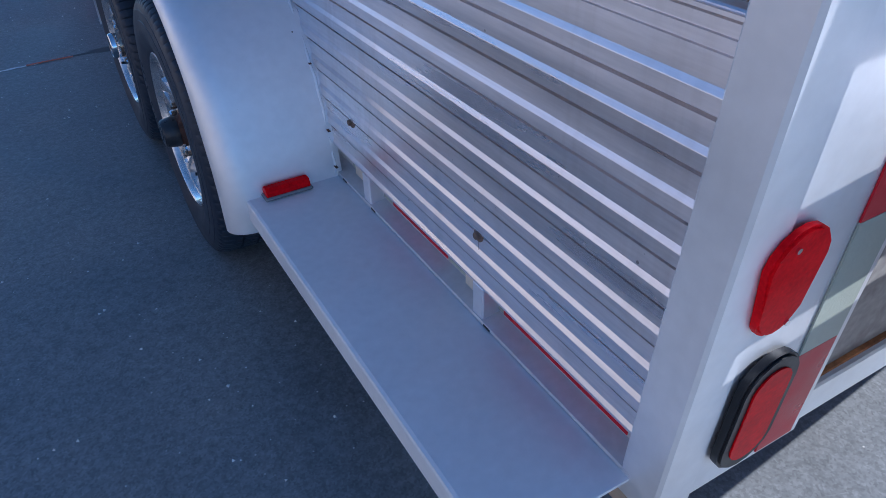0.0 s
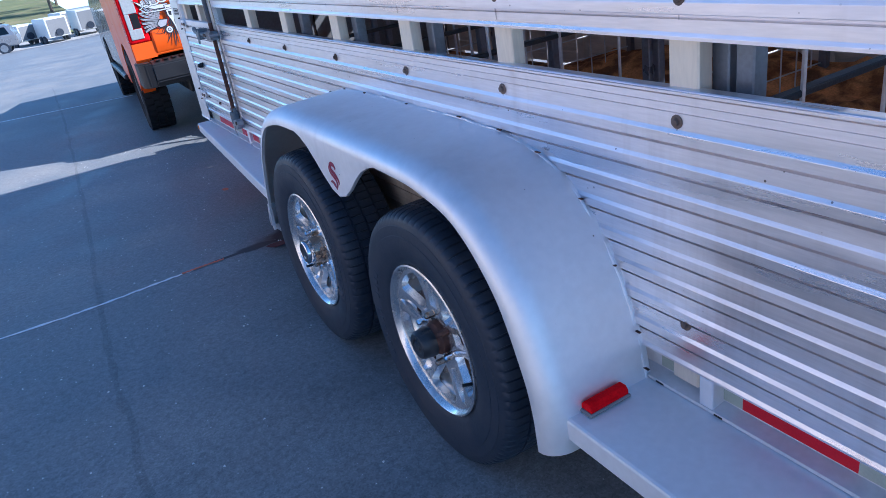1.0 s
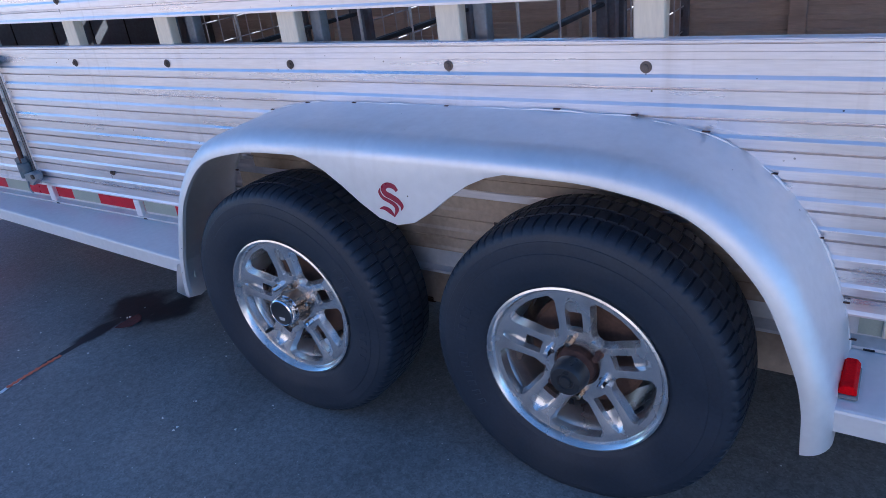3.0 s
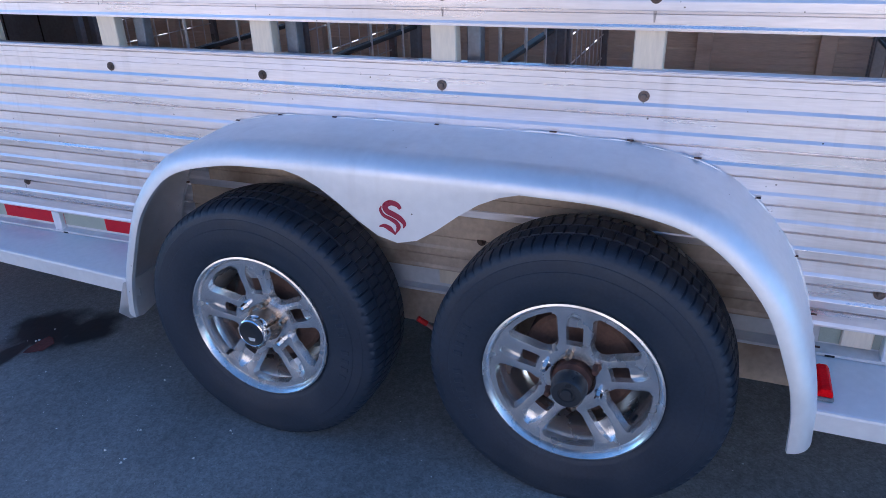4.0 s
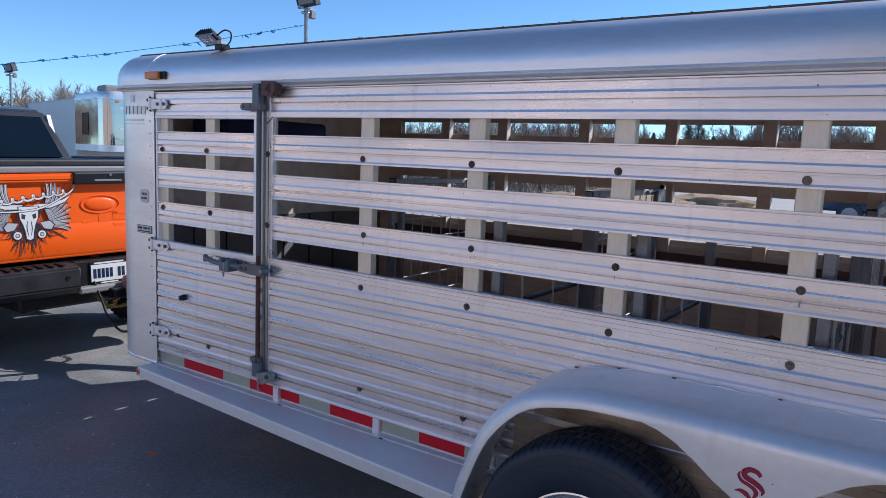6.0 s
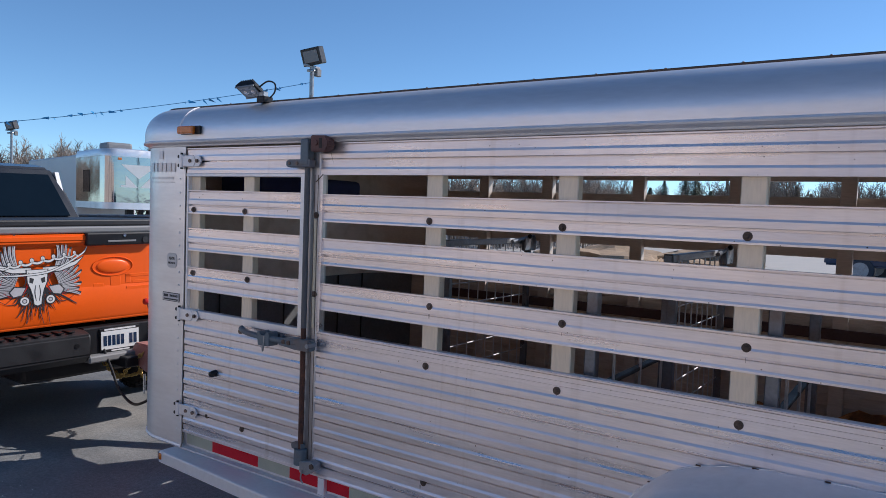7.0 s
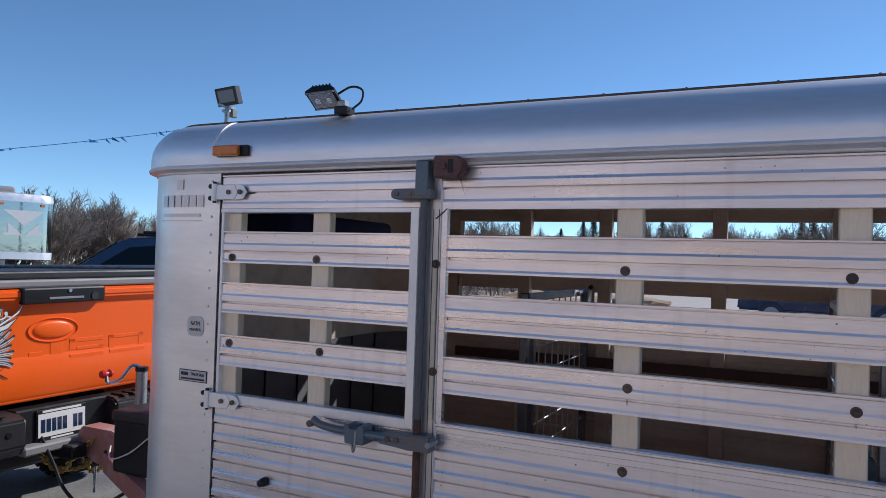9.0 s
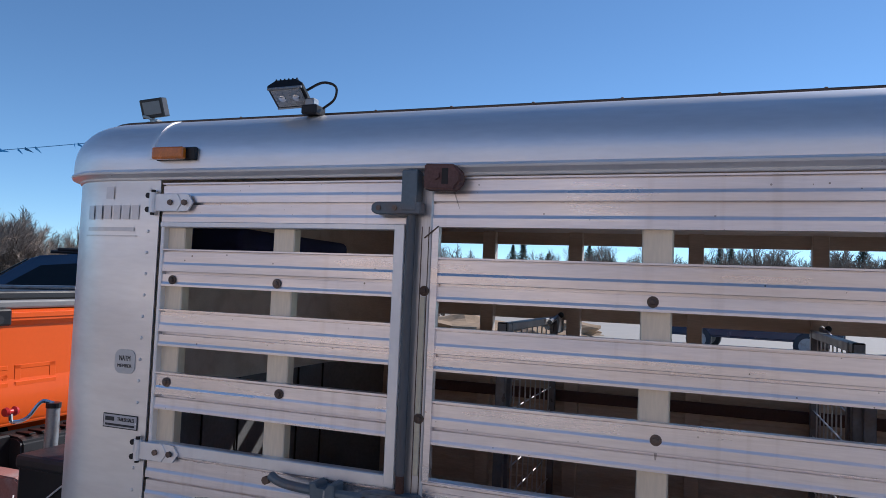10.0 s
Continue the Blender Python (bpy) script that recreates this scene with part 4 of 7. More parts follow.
def roof_and_nose():
    # cross-section of the roof edge: bead, quarter round, then a slightly crowned top
    cx, cz, r = 0.105, 1.888, 0.14
    prof = [(-0.035, 1.858)]
    prof += [(cx - r * math.cos(a), cz + r * math.sin(a)) for a in [radians(d) for d in range(0, 91, 9)]]
    # plan outline at the wall: along the near side, round the nose, along the far side
    def outline(off):
        pts = [(-off, Y_REAR), (-off, 0.5), (-off, 2.0), (-off, 3.52)]
        R = NOSE_R + off
        pts += [(NOSE_R - R * math.cos(radians(a)), Y_NOSE + R * math.sin(radians(a))) for a in range(0, 91, 10)]
        pts += [(WIDTH - NOSE_R + R * math.sin(radians(a)), Y_NOSE + R * math.cos(radians(a))) for a in range(0, 91, 10)]
        pts += [(WIDTH + off, 3.52), (WIDTH + off, 2.0), (WIDTH + off, 0.5), (WIDTH + off, Y_REAR)]
        return pts
    bm = bmesh.new()
    sheet(bm, [[(x, y, z) for x, y in outline(-px)] for px, z in prof])
    part("roof_edge", bm, ALU_ROOF, trailer, "rolled aluminium roof edge", True)
    bm = bmesh.new()
    lo = outline(-0.105)
    rows = []
    for f, dz in ((0.0, 0.0), (0.35, 0.012), (0.75, 0.020), (1.0, 0.022)):
        rows.append([(x + (WIDTH / 2 - x) * f, y + (1.05 - y) * f * 0.55 if y > 1.05 else y, 2.028 + dz) for x, y in lo])
    sheet(bm, rows)
    part("roof", bm, ALU_ROOF, trailer, "flat aluminium roof skin", True)
    # bead under the roof edge
    for z, rr, off, m in ((1.852, 0.008, 0.034, ALU_SMOOTH), (1.836, 0.006, 0.010, ALU_SMOOTH)):
        pts = [(x, y, z) for x, y in outline(off)]
        part("roof_bead", tube(bmesh.new(), pts, rr, 8), m, trailer, "", True)
    bm = bmesh.new()
    sheet(bm, [[(x, y, z) for x, y in outline(o_)] for o_, z in ((0.004, 1.832), (0.034, 1.845), (0.036, 1.860))])
    part("roof_gutter", bm, ALU_SMOOTH, trailer)
    # curved nose skin
    nose = [p for p in outline(0.004) if p[1] >= 3.5]
    nose = [(-0.004, 3.505)] + nose[1:-1] + [(WIDTH + 0.004, 3.505)]
    bm = bmesh.new()
    sheet(bm, [[(x, y, z) for x, y in nose] for z in (0.385, 0.9, 1.4, 1.84)], 0.004)
    n = part("nose_skin", bm, ALU_ROOF, trailer, "smooth curved aluminium nose sheet", True)
    part("nose_trim", tube(bmesh.new(), [(x, y, 0.390) for x, y in nose], 0.010, 8), ALU_SMOOTH, trailer, "", True)
    part("roof_seam", prism(bmesh.new(), [(cx - (r + 0.003) * math.cos(radians(d)), cz + (r + 0.003) * math.sin(radians(d))) for d in range(0, 91, 9)] + [(cx, cz + r - 0.002)] + [(cx - (r - 0.003) * math.cos(radians(d)), cz + (r - 0.003) * math.sin(radians(d))) for d in range(81, -1, -9)], "y", 3.515, 3.528), ALU_SMOOTH, trailer)
    riv = None
    for i in range(22):
        z = 0.47 + i * 0.0635
        if riv is None:
            riv = part("rivet", lathe(bmesh.new(), [(0.002, 0.0052), (-0.001, 0.0050), (-0.0028, 0.003), (-0.0033, 0.0)], 8), ALU_SMOOTH, n)
            riv.location = (-0.0085, 3.542, z)
        else:
            again(riv, Matrix.Translation((-0.0085, 3.542, z)), n)
    trim = part("roof_trim", tube(bmesh.new(), [(x, y, 2.0285) for x, y in outline(-0.082)], 0.0045, 6), BOLT, trailer, "dark edge trim along the roof", True)
    top = None
    for i in range(22):
        y = 3.30 - i * 0.225
        if top is None:
            top = part("roof_rivet", lathe(bmesh.new(), [(0.003, 0.004), (-0.001, 0.004), (-0.002, 0.003), (-0.0022, 0.0)], 8), BOLT, trim)
            top.matrix_basis = Matrix.Translation((0.082, y, 2.033)) @ Euler((0, radians(90), 0)).to_matrix().to_4x4()
        else:
            again(top, Matrix.Translation((0.082, y, 2.033)) @ Euler((0, radians(90), 0)).to_matrix().to_4x4(), trim)
    # lining sheets added so the nose and ceiling look shaded inside
    lining = [(x, y) for x, y in outline(-0.02) if y >= 3.5]
    bm = bmesh.new()
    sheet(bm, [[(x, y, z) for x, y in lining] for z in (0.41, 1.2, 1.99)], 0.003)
    part("nose_lining", bm, ALU_IN, trailer, "inner nose lining in shade-darkened aluminium", True)
    bm = bmesh.new()
    sheet(bm, [[(x, y, z) for x, y in [(x, y) for x, y in outline(-0.032) if y >= 3.6]] for z in (0.41, 0.75, 1.10)], 0.004)
    part("nose_liner", bm, LINER, trailer, "slate grey rubber sheet lining the lower nose", True)
    for i in range(1, 7):
        xs = 0.30 + i * 0.25
        part("liner_seam", B(xs - 0.002, xs + 0.002, Y_NOSE + NOSE_R - 0.042, Y_NOSE + NOSE_R - 0.034, 0.41, 1.10), BLACK, trailer)
    part("ceiling_lining", B(0.04, WIDTH - 0.04, Y_REAR, 3.75, 1.995, 2.01), ALU_IN, trailer, "inner ceiling sheet in shade-darkened aluminium")
    part("floor", B(0.092, WIDTH - 0.04, Y_REAR - 0.03, 3.93, 0.3765, 0.410, bev=0.003), SHAVINGS, trailer, "floor covered in brown wood shavings")


roof_and_nose()


def far_wall():
    x = WIDTH
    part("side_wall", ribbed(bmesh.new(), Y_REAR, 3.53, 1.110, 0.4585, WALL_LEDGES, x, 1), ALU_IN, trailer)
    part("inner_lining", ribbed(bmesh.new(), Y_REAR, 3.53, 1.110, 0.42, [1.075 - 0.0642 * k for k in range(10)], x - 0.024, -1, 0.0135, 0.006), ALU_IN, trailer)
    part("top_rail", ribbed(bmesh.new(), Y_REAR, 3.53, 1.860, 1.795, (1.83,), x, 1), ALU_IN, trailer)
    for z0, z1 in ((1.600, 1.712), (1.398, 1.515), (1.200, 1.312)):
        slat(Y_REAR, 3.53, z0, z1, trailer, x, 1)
    part("rub_rail", B(x - 0.098, x - 0.072, Y_REAR + 0.02, 3.50, 0.985, 1.04, bev=0.004), RUB, trailer, "dark maroon rubbing rail along the far wall")
    for y in (3.085, 2.615, 2.02, 1.47, 0.93, 0.40, -0.13, -0.67, -1.2):
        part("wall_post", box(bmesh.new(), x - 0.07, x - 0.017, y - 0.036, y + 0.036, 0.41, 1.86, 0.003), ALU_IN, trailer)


far_wall()


def rear_frame():
    before = set(trailer.children_recursive)
    bm = box(bmesh.new(), -0.006, 0.075, -1.655, -1.580, 0.33, 1.86, 0.005)
    p = part("rear_post", bm, ALU_SMOOTH, trailer, "square aluminium rear corner post")
    part("rear_flange", B(0.075, 0.318, -1.650, -1.620, 0.33, 1.86, bev=0.003), ALU_SMOOTH, trailer)
    part("rear_post", B(WIDTH - 0.2, WIDTH + 0.006, -1.655, -1.580, 0.33, 1.86, bev=0.005), ALU_SMOOTH, trailer)
    part("rear_header", B(0.075, WIDTH - 0.2, -1.650, -1.600, 1.74, 1.86, bev=0.004), ALU_SMOOTH, trailer)
    part("rear_sill", B(0.075, WIDTH - 0.2, -1.640, -1.600, 0.33, 0.408, bev=0.004), ALU_SMOOTH, trailer)
    for z0, z1, red in ((0.345, 0.563, True), (0.563, 0.79, False), (0.79, 1.03, True), (1.03, 1.25, False)):
        part("tape_strip", B(0.214, 0.296, -1.6535, -1.6505, z0, z1 - 0.001), RED_TAPE if red else WHITE_TAPE, trailer, "red reflective tape" if red else "silver reflective tape")
    part("kick_panel", B(0.318, WIDTH - 0.2, -1.618, -1.606, 0.408, 0.93, bev=0.003), DIRTY_ALU, trailer, "dirty mottled aluminium kick panel")
    # marker lamp: red teardrop lens
    def rounded(cx, cz, hw, hh, n=8, low=0):
        r, q = hw, low or hw
        pts = [(cx + r * math.cos(radians(a)), cz + hh - r + r * math.sin(radians(a))) for a in range(0, 181, 180 // n)]
        pts += [(cx + q * math.cos(radians(a)), cz - hh + q + q * math.sin(radians(a))) for a in range(180, 361, 180 // n)]
        return pts
    bm = prism(bmesh.new(), rounded(0.090, 0.758, 0.050, 0.080, low=0.036), "y", -1.668, -1.656)
    bmesh.ops.bevel(bm, geom=[e for e in bm.edges if all(v.co.y < -1.66 for v in e.verts)], offset=0.004, segments=2, affect="EDGES")
    lamp = part("marker_lamp", bm, RED_LENS, trailer, "red rounded clearance lamp with two screws", True)
    for x, z in ((0.072, 0.815), (0.108, 0.692)):
        part("screw", rod(bmesh.new(), (x, -1.671, z), (x, -1.667, z), 0.004, 10), CHROME, lamp)
    bm = prism(bmesh.new(), rounded(0.134, 0.506, 0.054, 0.114), "y", -1.672, -1.656)
    bmesh.ops.bevel(bm, geom=[e for e in bm.edges if all(v.co.y < -1.67 for v in e.verts)], offset=0.004, segments=2, affect="EDGES")
    g = part("tail_lamp", bm, BLACK, trailer, "oval red tail lamp in a black rubber grommet", True)
    bm = prism(bmesh.new(), rounded(0.134, 0.506, 0.036, 0.092), "y", -1.6745, -1.669)
    part("lens", bm, RED_LENS, g, "red plastic lens", True)
    # the whole rear frame rakes back a little towards the roof
    rake = Matrix(((1, 0, 0, 0), (0, 1, -0.058, 0.023), (0, 0, 1, 0), (0, 0, 0, 1)))
    for ob in [o for o in trailer.children_recursive if o not in before]:
        ob.data.transform(rake)
    # rear gate, hinged on the far post and standing slightly open
    gate = part("rear_gate", B(-1.80, -1.76, -0.016, 0.016, 0.42, 1.80, bev=0.003), ALU_SMOOTH, trailer, "slatted aluminium rear gate standing ajar")
    gate.matrix_basis = pose(WIDTH - 0.02, -1.72, 0, 0, 0, 4.5)
    part("gate_stile", B(-0.04, 0.0, -0.016, 0.016, 0.42, 1.80, bev=0.003), ALU_SMOOTH, gate)
    for z0, z1 in ((0.42, 0.86), (0.93, 1.10), (1.27, 1.42), (1.68, 1.80)):
        part("gate_slat", B(-1.76, -0.04, -0.011, 0.011, z0, z1, bev=0.003), ALU, gate)


rear_frame()


def side_door():
    y0, y1 = 2.705, 3.497
    d = part("side_door", ribbed(bmesh.new(), y0, y1, 1.03, 0.475, WALL_LEDGES, -0.003), ALU, trailer, "narrow ribbed aluminium side door with slatted upper half")
    part("door_top", ribbed(bmesh.new(), y0, y1, 1.822, 1.703, (1.786, 1.724), -0.003, deep=0.0017, rise=0.0075), ALU, d)
    bm = bmesh.new()
    box(bm, -0.012, 0.02, y0, y0 + 0.030, 1.03, 1.706, 0.002)
    part("door_stile", bm, ALU_SMOOTH, d)
    part("door_stile", B(-0.006, 0.02, y1 - 0.012, y1, 1.03, 1.706, bev=0.002), ALU_SMOOTH, d)
    part("door_rail", B(-0.010, 0.02, y0, y1, 1.690, 1.706, bev=0.002), ALU_SMOOTH, d)
    part("door_rail", B(-0.010, 0.02, y0, y1, 1.028, 1.062, bev=0.003), ALU_SMOOTH, d)
    part("door_post", B(0.015, 0.05, 3.050, 3.118, 0.47, 1.82, bev=0.003), POST_ALU, d)
    part("door_post", B(0.015, 0.05, 3.425, 3.490, 0.47, 1.82, bev=0.003), POST_ALU, d)
    for z0, z1 in SLATS:
        slat(y0 + 0.030, y1 - 0.012, z0 + 0.006, z1 + 0.004, d, -0.001)
    bolts([(-0.003, 3.446, 1.535), (-0.003, 3.087, 1.537), (-0.003, 3.446, 1.236), (-0.003, 3.062, 1.236), (-0.003, 3.075, 0.56), (-0.003, 3.32, 0.575)], d)
    part("door_stop", lathe(bmesh.new(), [(-0.003, 0.016), (-0.020, 0.015), (-0.036, 0.011), (-0.040, 0.0)], 14), BLACK, d, "black rubber door stop").location = (0, 3.262, 0.785)
    # three strap hinges
    for z in (1.762, 1.035, 0.575):
        bm = bmesh.new()
        prism(bm, [(3.515, z - 0.026), (3.515, z + 0.026), (3.432, z + 0.026), (3.415, z), (3.432, z - 0.026)], "x", -0.020, -0.014)
        bmesh.ops.bevel(bm, geom=list(bm.edges), offset=0.0015, segments=1, affect="EDGES")
        h = part("hinge", bm, ALU_SMOOTH, d, "cast aluminium strap hinge")
        part("hinge_plate", prism(bmesh.new(), [(3.445, z - 0.027), (3.430, z), (3.445, z + 0.027), (3.395, z + 0.024), (3.378, z), (3.395, z - 0.024)], "x", -0.0175, -0.012), ALU_SMOOTH, h)
        part("hinge_barrel", rod(bmesh.new(), (-0.018, 3.522, z - 0.030), (-0.018, 3.522, z + 0.030), 0.011, 12), ALU_SMOOTH, h)
        part("hinge_pin", rod(bmesh.new(), (-0.018, 3.522, z - 0.037), (-0.018, 3.522, z + 0.038), 0.0065, 10), BLACK, h)
        for dz in (-0.021, 0.021):
            part("hinge_bolt", rod(bmesh.new(), (-0.024, 3.538, z + dz), (-0.006, 3.538, z + dz), 0.0085, 8), BLACK, h)
        for y in (3.455, 3.405):
            part("hinge_bolt", rod(bmesh.new(), (-0.026, y, z), (-0.012, y, z), 0.0085, 8), BOLT, h)
    # cam bar
    bar = part("cam_bar", rod(bmesh.new(), (-0.026, 2.682, 0.50), (-0.026, 2.682, 1.84), 0.0112, 14), RUST, d, "vertical cam bar, painted grey above and rusty below", True)
    part("bar_sleeve", rod(bmesh.new(), (-0.026, 2.682, 1.07), (-0.026, 2.682, 1.80), 0.0118, 14), BAR_PAINT, bar, "worn grey painted bar", True)
    # top keeper
    bm = bmesh.new()
    prism(bm, [(2.640, 1.79), (2.640, 1.855), (2.560, 1.852), (2.543, 1.83), (2.543, 1.81), (2.560, 1.788)], "x", -0.058, -0.016)
    bmesh.ops.bevel(bm, geom=list(bm.edges), offset=0.004, segments=2, affect="EDGES")
    part("bar_keeper", bm, KEEPER, bar, "rusty steel keeper with flaking grey paint")
    part("keeper_nut", rod(bmesh.new(), (-0.066, 2.606, 1.823), (-0.056, 2.606, 1.823), 0.0105, 6), KEEPER, bar)
    b = bmesh.new()
    b.faces.new([b.verts.new(q) for q in ((-0.0062, 2.577, 1.788), (-0.0062, 2.572, 1.788), (-0.0062, 2.558, 1.745), (-0.0062, 2.559, 1.745))])
    part("rust_run", b, DRIP, bar)
    part("keeper_hole", B(-0.0590, -0.0575, 2.575, 2.592, 1.802, 1.842, bev=0.0005), BLACK, bar)
    part("bar_bracket", B(-0.050, -0.012, 2.660, 2.704, 1.735, 1.842, bev=0.005, seg=2), PAINT_GREY, bar)
    bm = prism(bmesh.new(), [(2.650, 1.728), (2.650, 1.760), (2.775, 1.760), (2.787, 1.752), (2.787, 1.736), (2.775, 1.728)], "x", -0.048, -0.013)
    bmesh.ops.bevel(bm, geom=list(bm.edges), offset=0.003, segments=1, affect="EDGES")
    part("bar_bracket", bm, PAINT_GREY, bar)
    for y in (2.765, 2.72):
        part("bracket_bolt", rod(bmesh.new(), (-0.052, y, 1.744), (-0.045, y, 1.744), 0.007, 8), BOLT, bar)
    # handle
    z = 1.005
    bm = prism(bmesh.new(), [(2.625, z - 0.025), (2.625, z + 0.022), (2.75, z + 0.020), (2.80, z + 0.008), (2.80, z - 0.018), (2.70, z - 0.025)], "x", -0.056, -0.012)
    bmesh.ops.bevel(bm, geom=list(bm.edges), offset=0.004, segments=2, affect="EDGES")
    part("handle_bracket", bm, PAINT_GREY, bar)
    bm = tube(bmesh.new(), spline([(-0.045, 2.70, z), (-0.050, 2.86, z + 0.002), (-0.050, 2.95, z + 0.004), (-0.047, 3.015, z + 0.010), (-0.042, 3.048, z + 0.022)], 6), 0.0125, 10)
    part("handle", bm, PAINT_GREY, bar, "grey painted swing handle", True)
    bm = prism(bmesh.new(), [(2.845, z - 0.03), (2.845, z + 0.028), (2.862, z + 0.03), (2.868, z + 0.012), (2.895, z + 0.012), (2.900, z + 0.03), (2.918, z + 0.026), (2.912, z - 0.03)], "x", -0.068, -0.012)
    bmesh.ops.bevel(bm, geom=list(bm.edges), offset=0.003, segments=1, affect="EDGES")
    part("handle_catch", bm, PAINT_GREY, bar)
    part("catch_pin", tube(bmesh.new(), spline([(-0.066, 2.872, z + 0.012), (-0.070, 2.872, z - 0.03), (-0.066, 2.880, z - 0.052), (-0.062, 2.888, z - 0.03)], 5), 0.004, 6), STEEL, bar)
    for y in (3.078, 2.765, 2.735, 2.628):
        part("bracket_bolt", rod(bmesh.new(), (-0.062 if y < 3 else -0.024, y, z), (-0.010, y, z), 0.0095 if y < 3 else 0.0115, 8), BOLT if y != 2.628 else STEEL, bar)
    # bottom keeper
    bm = rod(bmesh.new(), (-0.026, 2.682, 0.50), (-0.026, 2.682, 0.565), 0.027, 14)
    part("bar_socket", bm, PAINT_GREY, bar, "", True)
    bm = prism(bmesh.new(), [(2.67, 0.556), (2.67, 0.586), (2.72, 0.586), (2.730, 0.576), (2.725, 0.560)], "x", -0.034, -0.013)
    part("bar_bracket", bm, PAINT_GREY, bar)
    bm = prism(bmesh.new(), [(2.665, 0.475), (2.665, 0.520), (2.60, 0.535), (2.575, 0.525), (2.575, 0.500), (2.60, 0.490), (2.625, 0.470)], "x", -0.050, -0.013)
    bmesh.ops.bevel(bm, geom=list(bm.edges), offset=0.003, segments=1, affect="EDGES")
    part("bar_keeper", bm, STEEL, bar, "worn steel lower keeper")
    part("keeper_bolt", rod(bmesh.new(), (-0.056, 2.592, 0.515), (-0.012, 2.592, 0.515), 0.011, 8), BOLT, bar)
    part("padlock_wire", tube(bmesh.new(), spline([(-0.052, 2.645, 0.49), (-0.055, 2.648, 0.455), (-0.050, 2.640, 0.435)], 5), 0.0035, 6), STEEL, bar)
    # plank ends that show as a wavy edge beside the bar
    for z in WALL_LEDGES[:-1]:
        part("plank_edge", prism(bmesh.new(), [(-0.014, z - 0.005), (-0.014, z - 0.022), (-0.003, z - 0.022), (-0.003, z + 0.003)], "y", 2.688, 2.704), ALU, d)


side_door()


def lamps_and_labels():
    a = part("marker_lamp", B(-0.048, -0.032, 3.355, 3.495, 1.882, 1.920, bev=0.003), BLACK, trailer, "amber clearance lamp")
    part("lens", B(-0.068, -0.046, 3.385, 3.495, 1.883, 1.919, bev=0.006, seg=2), AMBER, a, "amber plastic lens")
    # faded maker's panel as plain shapes
    def nose_at(s, z, out=0.0055):
        """Place s metres along the nose sheet from its edge at y = 3.505."""
        if s < Y_NOSE - 3.505:
            return Vector((-out, 3.505 + s, z))
        a = (s - (Y_NOSE - 3.505)) / NOSE_R
        R = NOSE_R + out
        return Vector((NOSE_R - R * math.cos(a), Y_NOSE + R * math.sin(a), z))
    def decal(name, s0, s1, z0, z1, m, out=0.0105, label=""):
        bm = bmesh.new()
        k = 8
        sheet(bm, [[nose_at(s0 + (s1 - s0) * i / k, z, out) for i in range(k + 1)] for z in (z0, z1)], 0.0004)
        return part(name, bm, m, trailer, label)
    for i in range(6):
        s = 0.075 + i * 0.036
        decal("maker_mark", s, s + 0.027, 1.712, 1.755, FADED, 0.0102)
    decal("maker_mark", 0.09, 0.28, 1.676, 1.688, FADED, 0.0102)
    decal("maker_mark", 0.08, 0.29, 1.660, 1.664, FADED, 0.0102)
    decal("maker_mark", 0.175, 0.205, 1.775, 1.812, FADED, 0.0102)
    # round-cornered member sticker
    pts = []
    for q, (sy, sz) in enumerate(((1, 1), (-1, 1), (-1, -1), (1, -1))):
        for a in range(0, 91, 18):
            t = radians(90 * q + a)
            pts.append((3.597 + sy * 0.016 + 0.022 * math.cos(t), 1.285 + sz * 0.014 + 0.022 * math.sin(t)))
    part("sticker", prism(bmesh.new(), pts, "x", -0.0105, -0.0085), DECAL_PALE, trailer, "small grey member sticker")
    tilt = pose(-0.0110, 3.597, 1.272, 90, 0, -90)
    words("sticker_text", "MEMBER", 0.0145, tilt, INK, trailer, squash=1.0)
    words("sticker_text", "NATM", 0.022, pose(-0.0110, 3.597, 1.294, 90, 0, -90), INK, trailer, squash=0.7)
    part("sticker", prism(bmesh.new(), [(3.535, 1.086), (3.665, 1.086), (3.665, 1.128), (3.535, 1.128)], "x", -0.0105, -0.0085), INK, trailer, "dark dealer plate")
    part("sticker_face", prism(bmesh.new(), [(3.538, 1.089), (3.662, 1.089), (3.662, 1.125), (3.538, 1.125)], "x", -0.0112, -0.0104), DECAL_GREY, trailer)
    words("sticker_text", "TRAILER SALES", 0.0155, pose(-0.0117, 3.578, 1.113, 90, 0, -90), INK, trailer, squash=0.62)
    part("text_bar", B(-0.0120, -0.0111, 3.622, 3.656, 1.107, 1.119), INK, trailer)
    part("text_bar", B(-0.0120, -0.0111, 3.545, 3.655, 1.093, 1.099), INK, trailer)
    # work light on the roof
    lamp = part("work_light", B(0.02, 0.075, 3.005, 3.055, 2.018, 2.045, bev=0.004), BLACK, trailer, "black LED work light on the roof edge")
    bm = bmesh.new()
    m = Matrix.Translation((0.02, 3.092, 2.076)) @ Euler((radians(-5), radians(26), radians(8))).to_matrix().to_4x4() @ Matrix.Diagonal((0.76, 0.68, 0.74, 1))
    prism(bm, [(-0.075, -0.016), (-0.080, 0.0), (-0.045, 0.026), (0.045, 0.026), (0.080, 0.0), (0.075, -0.016)], "x", -0.055, 0.055)
    bmesh.ops.bevel(bm, geom=list(bm.edges), offset=0.004, segments=1, affect="EDGES")
    bm.transform(m)
    part("housing", bm, BLACK, lamp)
    bm = B(-0.046, 0.046, -0.064, 0.064, -0.0205, -0.0155, bev=0.002)
    bm.transform(m)
    part("lens", bm, LENS_GREY, lamp, "silvery lamp glass")
